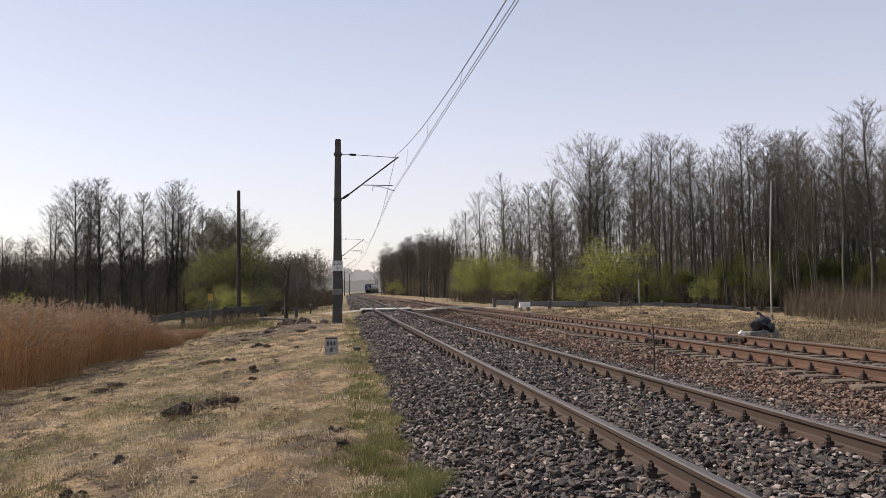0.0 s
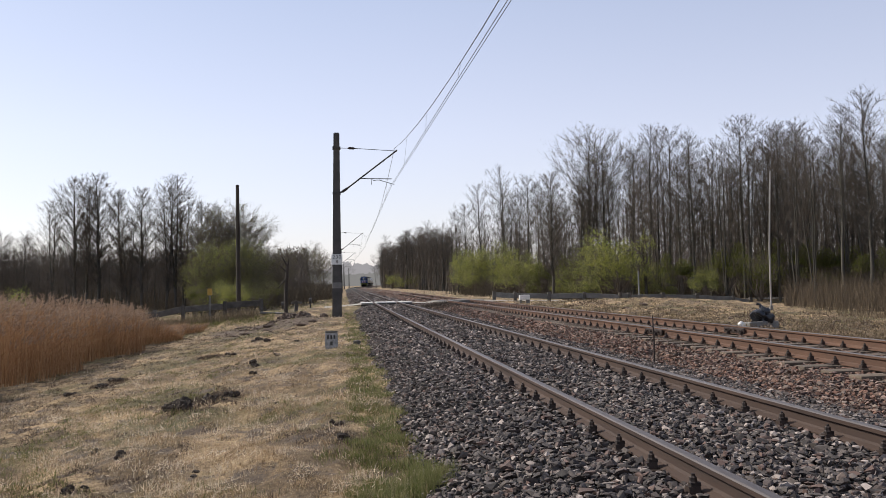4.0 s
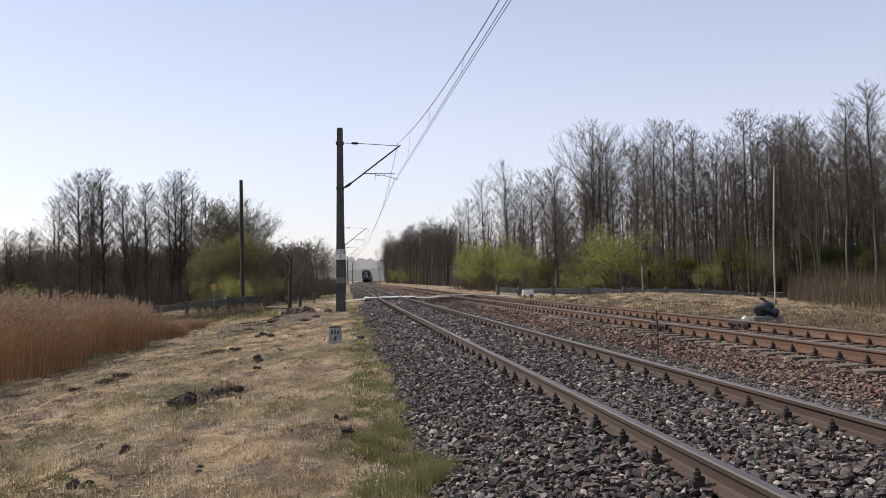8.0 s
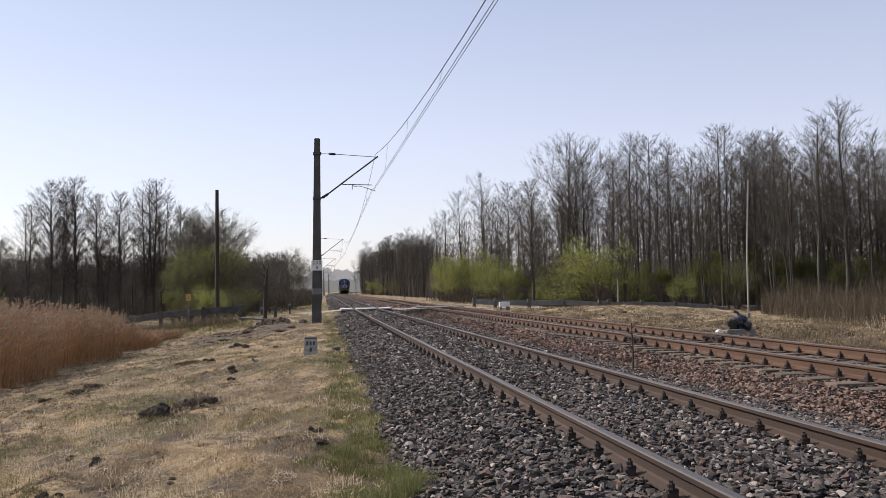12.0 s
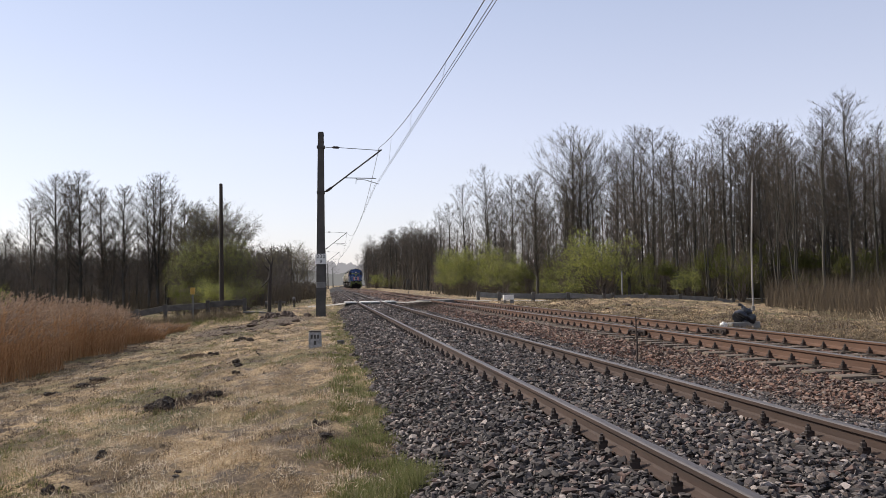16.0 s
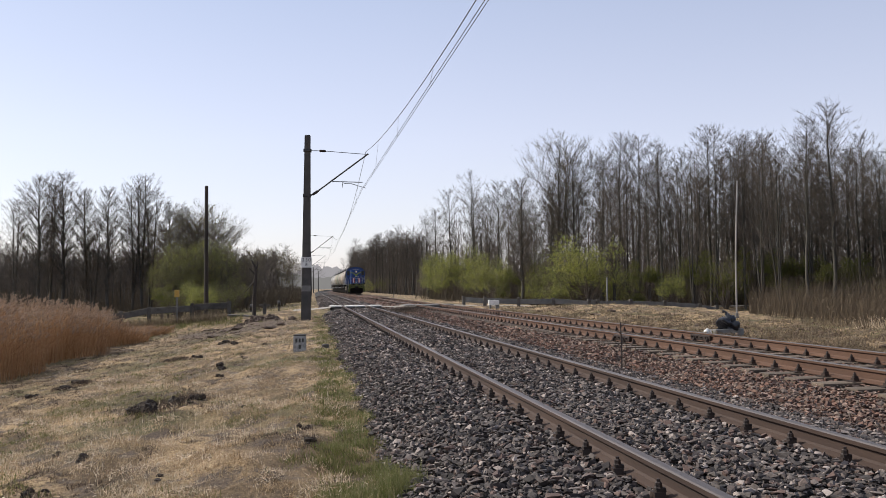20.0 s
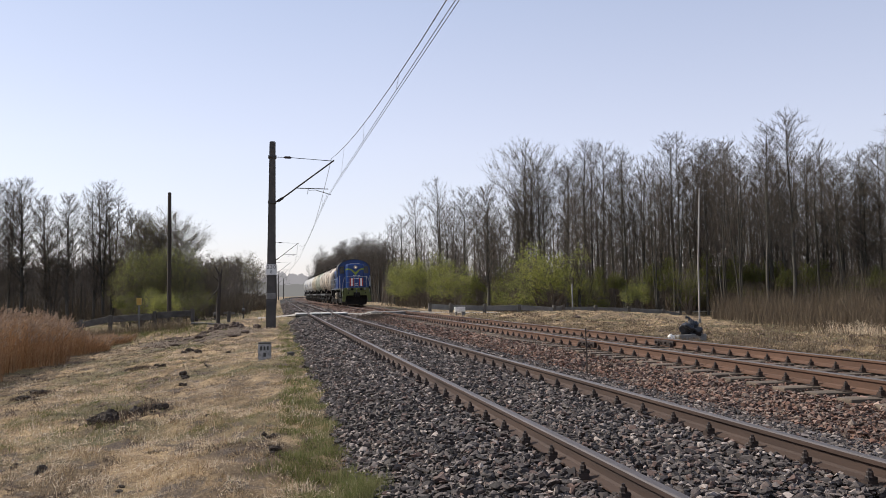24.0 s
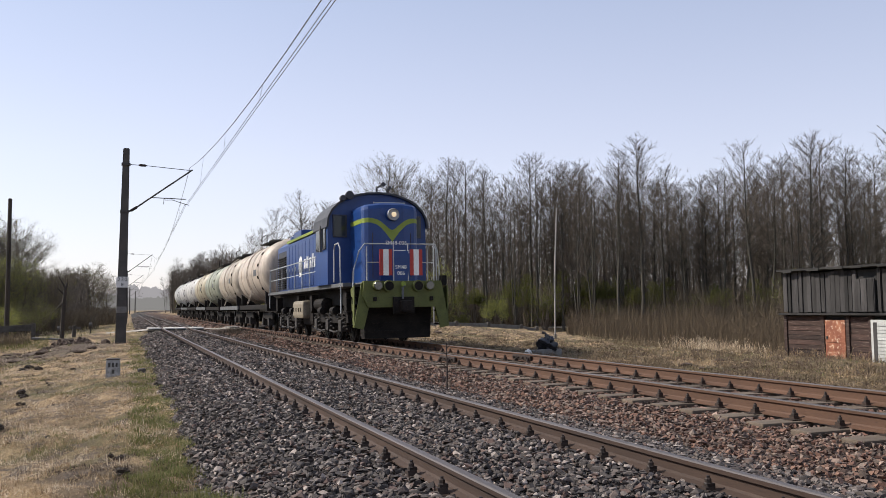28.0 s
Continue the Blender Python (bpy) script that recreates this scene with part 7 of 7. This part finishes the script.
for x, y, size, count in ((-2.32, 13.1, 0.16, 9), (-2.1, 14.1, 0.09, 5), (-1.8, 13.6, 0.1, 6), (-5.2, 19.2, 0.14, 8), (-5.1, 20.3, 0.12, 6), (-5.4, 17.6, 0.09, 5), (-2.0, 19.2, 0.09, 5), (-1.8, 17.4, 0.07, 4), (-4.0, 24.0, 0.1, 5), (-3.6, 24.1, 0.1, 5), (-3.1, 24.0, 0.1, 5), (-1.7, 21.5, 0.07, 3), (-1.5, 26.5, 0.1, 4),
                          (-2.75, 9.9, 0.06, 4), (-2.31, 9.1, 0.06, 3), (-2.45, 7.9, 0.06, 5), (-1.36, 8.0, 0.05, 3), (-0.05, 8.6, 0.06, 4), (-0.93, 12.1, 0.05, 2), (-2.4, 28.5, 0.13, 4), (-2.9, 30.0, 0.15, 5), (-0.35, 26.0, 0.09, 2), (-5.2, 12.4, 0.08, 4), (-5.6, 11.0, 0.07, 3), (-0.1, 9.6, 0.05, 3)):
    for i in range(count):
        r = size * rng.uniform(0.35, 0.8)
        clod(x + rng.normal(0, size * 0.7), y + rng.normal(0, size * 1.5), r * rng.uniform(0.8, 1.2), r * rng.uniform(0.8, 1.2), r * rng.uniform(0.55, 0.95), "dark clod of torn turf on dry grass", level=3)
for k in range(95):
    x, y = rng.uniform(-6.8, -0.9), rng.uniform(33, 47)
    if np.hypot((x + 3.6) / 3.0, (y - 41) / 7.0) < rng.uniform(0.4, 1.1):
        r = rng.uniform(0.05, 0.17)
        clod(x, y, r * rng.uniform(1.1, 2.2), r, r * rng.uniform(0.25, 0.55), "brown lump of dug soil beside the mast", "soil_mound", M_DUG, 3)
for k in range(26):
    r = rng.uniform(0.14, 0.34)
    x, y = -2.7 + rng.normal(0, 0.75), 44.6 + rng.normal(0, 0.7)
    clod(x, y, r * rng.uniform(0.9, 1.3), r, r * rng.uniform(0.7, 1.0), "heap of brown dug soil beside the mast", "soil_mound", M_DUG)
n = 5000
c = rng.randint(0, 4, n)
cx, cy = np.array([-2.3, -2.1, -5.2, -3.6])[c] + rng.normal(0, 0.2, n), np.array([13.1, 14.1, 19.6, 24.0])[c] + rng.normal(0, 0.3, n)
blades("torn_turf", cx, cy, 0.11, 1.0, 0.005, M_LITTER, "dark dead grass on the clods", "grass")

# raked hay on the far verge
for k in range(170):
    hy = float(near_first(1, 13, 48)[0])
    hx = float(far_x(hy)) + 3.0 + abs(rng.normal(0, 4.5))
    if hx < 21.3 and abs(hx - BX) + abs(hy - BY) > 1.6:
        r = rng.uniform(0.03, 0.09) * (1 + 0.012 * hy)
        clod(hx, hy, r * rng.uniform(0.9, 1.7), r, r * rng.uniform(0.35, 0.7), "low lump of raked dry grass and soil", "hay_mound", M_HAY if k % 3 else M_DUG, 2)
n = 2600
hy0 = near_first(n, 11, 52)
hx0 = far_x(hy0) + 2.6 + np.abs(rng.normal(0, 5.0, n))
keep = patches(hx0, hy0, 1.4, 0.6) + 0.6 * patches(hx0, hy0, 3.9, 2.0) > -0.2
hy0, hx0 = np.repeat(hy0[keep], 30), np.repeat(hx0[keep], 30)
m = len(hx0)
shade = rng.uniform(size=m // 30).repeat(30) < 0.45
for sel, mat, lab in ((shade, M_LITTER, "brown heaps of raked litter on the far verge"), (~shade, M_DULL, "loose heaps of raked dry hay on the far verge")):
    j = int(sel.sum())
    blades("hay_wisps", hx0[sel] + rng.normal(0, 0.16, j), hy0[sel] + rng.normal(0, 0.12, j), 0.1, 1.5, 0.003 + 0.00026 * hy0[sel], mat, lab, "hay", rng.uniform(0.0, 0.1, j))

# reeds
n = 14000
ry = 13 + 36 * rng.uniform(0, 1, n) ** 0.8
rx = -8.1 - np.abs(rng.normal(0, 3.2, n)) + 0.5 * np.sin(ry * 0.8)
keep = rx > -24
rx, ry = rx[keep], ry[keep]
n = len(rx)
rb = np.stack([rx, ry, ground_z(rx, ry) - 0.05], 1)
rh = np.interp(ry, [13, 20, 30, 37, 39, 41, 50], [2.55, 2.5, 2.2, 1.85, 1.5, 0.6, 0.5]) * rng.uniform(0.6, 1.08, n) * np.where(rx > -8.6, 0.8, 1.0)
rt = rb + np.stack([rng.normal(0.12, 0.12, n) * rh * 0.6, rng.normal(0, 0.1, n) * rh * 0.6, rh], 1)
stalk, plume = Pile(), Pile()
stalk.blades(rb, rt, 0.0075)
for k in range(4):
    q = rng.uniform(0.15, 0.85, (n, 1))
    a = rb + (rt - rb) * q
    d = np.stack([rng.normal(0.05, 0.16, n), rng.normal(0, 0.16, n), rng.uniform(0.02, 0.4, n)], 1)
    stalk.blades(a, a + d, 0.0075)
sel = rng.uniform(size=n) < 0.5
pb, pt = rb[sel], rt[sel]
for k in range(9):
    q = rng.uniform(0.87, 1.0, (len(pb), 1))
    a = pb + (pt - pb) * q
    d = np.stack([rng.normal(0.05, 0.045, len(pb)), rng.normal(0, 0.045, len(pb)), rng.uniform(0.0, 0.12, len(pb))], 1)
    plume.blades(a, a + d, 0.017)
reeds = thing("reed_bed", Matrix.Identity(4), "dense bed of dry russet reeds with faded plumes", "reeds", kind="stuff")
tagged(link_part("reed_stalks", stalk.mesh("reed_stalks", M_REED), reeds), kind="stuff")
tagged(link_part("reed_plumes", plume.mesh("reed_plumes", M_PLUME), reeds), kind="stuff")

# dead weeds between the tracks
n = 1500
wy = np.where(rng.uniform(size=n) < 0.75, 52.5 - np.abs(rng.normal(0, 6.0, n)), near_first(n, 12, 40))
wx = 5.25 + rng.normal(0, 0.5, n)
zf = lambda x, y: bed_height(x, y, FAR_PROFILE, far_x)
blades("dead_weeds", wx, wy, 0.36, 0.45, 0.0025 + 0.00012 * wy, M_BRUSH, "thin dead brown weeds between the tracks", "weeds", 0.0, zf)
stick = thing("dead_stalk", pose(4.8, 12.8, -0.34), "dark dry weed stalk standing in ballast", "weed")
part("stem", tube([(0, 0, -0.05), (0.01, 0, 0.4), (0.0, 0.01, 0.78)], [0.016, 0.013, 0.01], 5), M_BOLT, stick)
for k in range(5):
    part("twig", tube([(0, 0, 0.3 + 0.1 * k), (0.08 * (-1) ** k, 0.03, 0.36 + 0.1 * k)], [0.008, 0.004], 4), M_BOLT, stick)


# ---- what moves ----
def vehicle_pose(front, length):
    """A vehicle whose front stands at that distance along the far track."""
    a, b = front + 0.2 * length, front + 0.8 * length
    xa, xb = float(far_x(a)), float(far_x(b))
    turn = -math.degrees(math.atan2(xb - xa, b - a))
    xf = xa - (xb - xa) / (b - a) * 0.2 * length
    za, zb = float(rise(a)), float(rise(b))
    tilt = math.degrees(math.atan2(zb - za, b - a))
    return pose(xf, front, FAR_Z + za - (zb - za) / (b - a) * 0.2 * length, tilt, -math.degrees(math.atan2(FAR_CANT, 1.595)), turn)


def motions():
    times = [i * 0.5 for i in range(57)]
    for v, off, length in [(loco, 0.0, 17.0)] + [(w, 17.0 + 12.0 * i, 12.0) for i, w in enumerate(wagons)]:
        walk(v, [(t, vehicle_pose(V_FRONT + SPEED * (28.0 - t) + off, length)) for t in times])
    for w, y, r in wheelsets:
        # forward rolling: the wheel's top goes towards lower y
        step = math.degrees(SPEED / FPS / r)
        walk(w, [(k / FPS, pose(0, y, r, (k * step) % 360.0, 0, 0)) for k in range(28 * FPS + 1)])


motions()
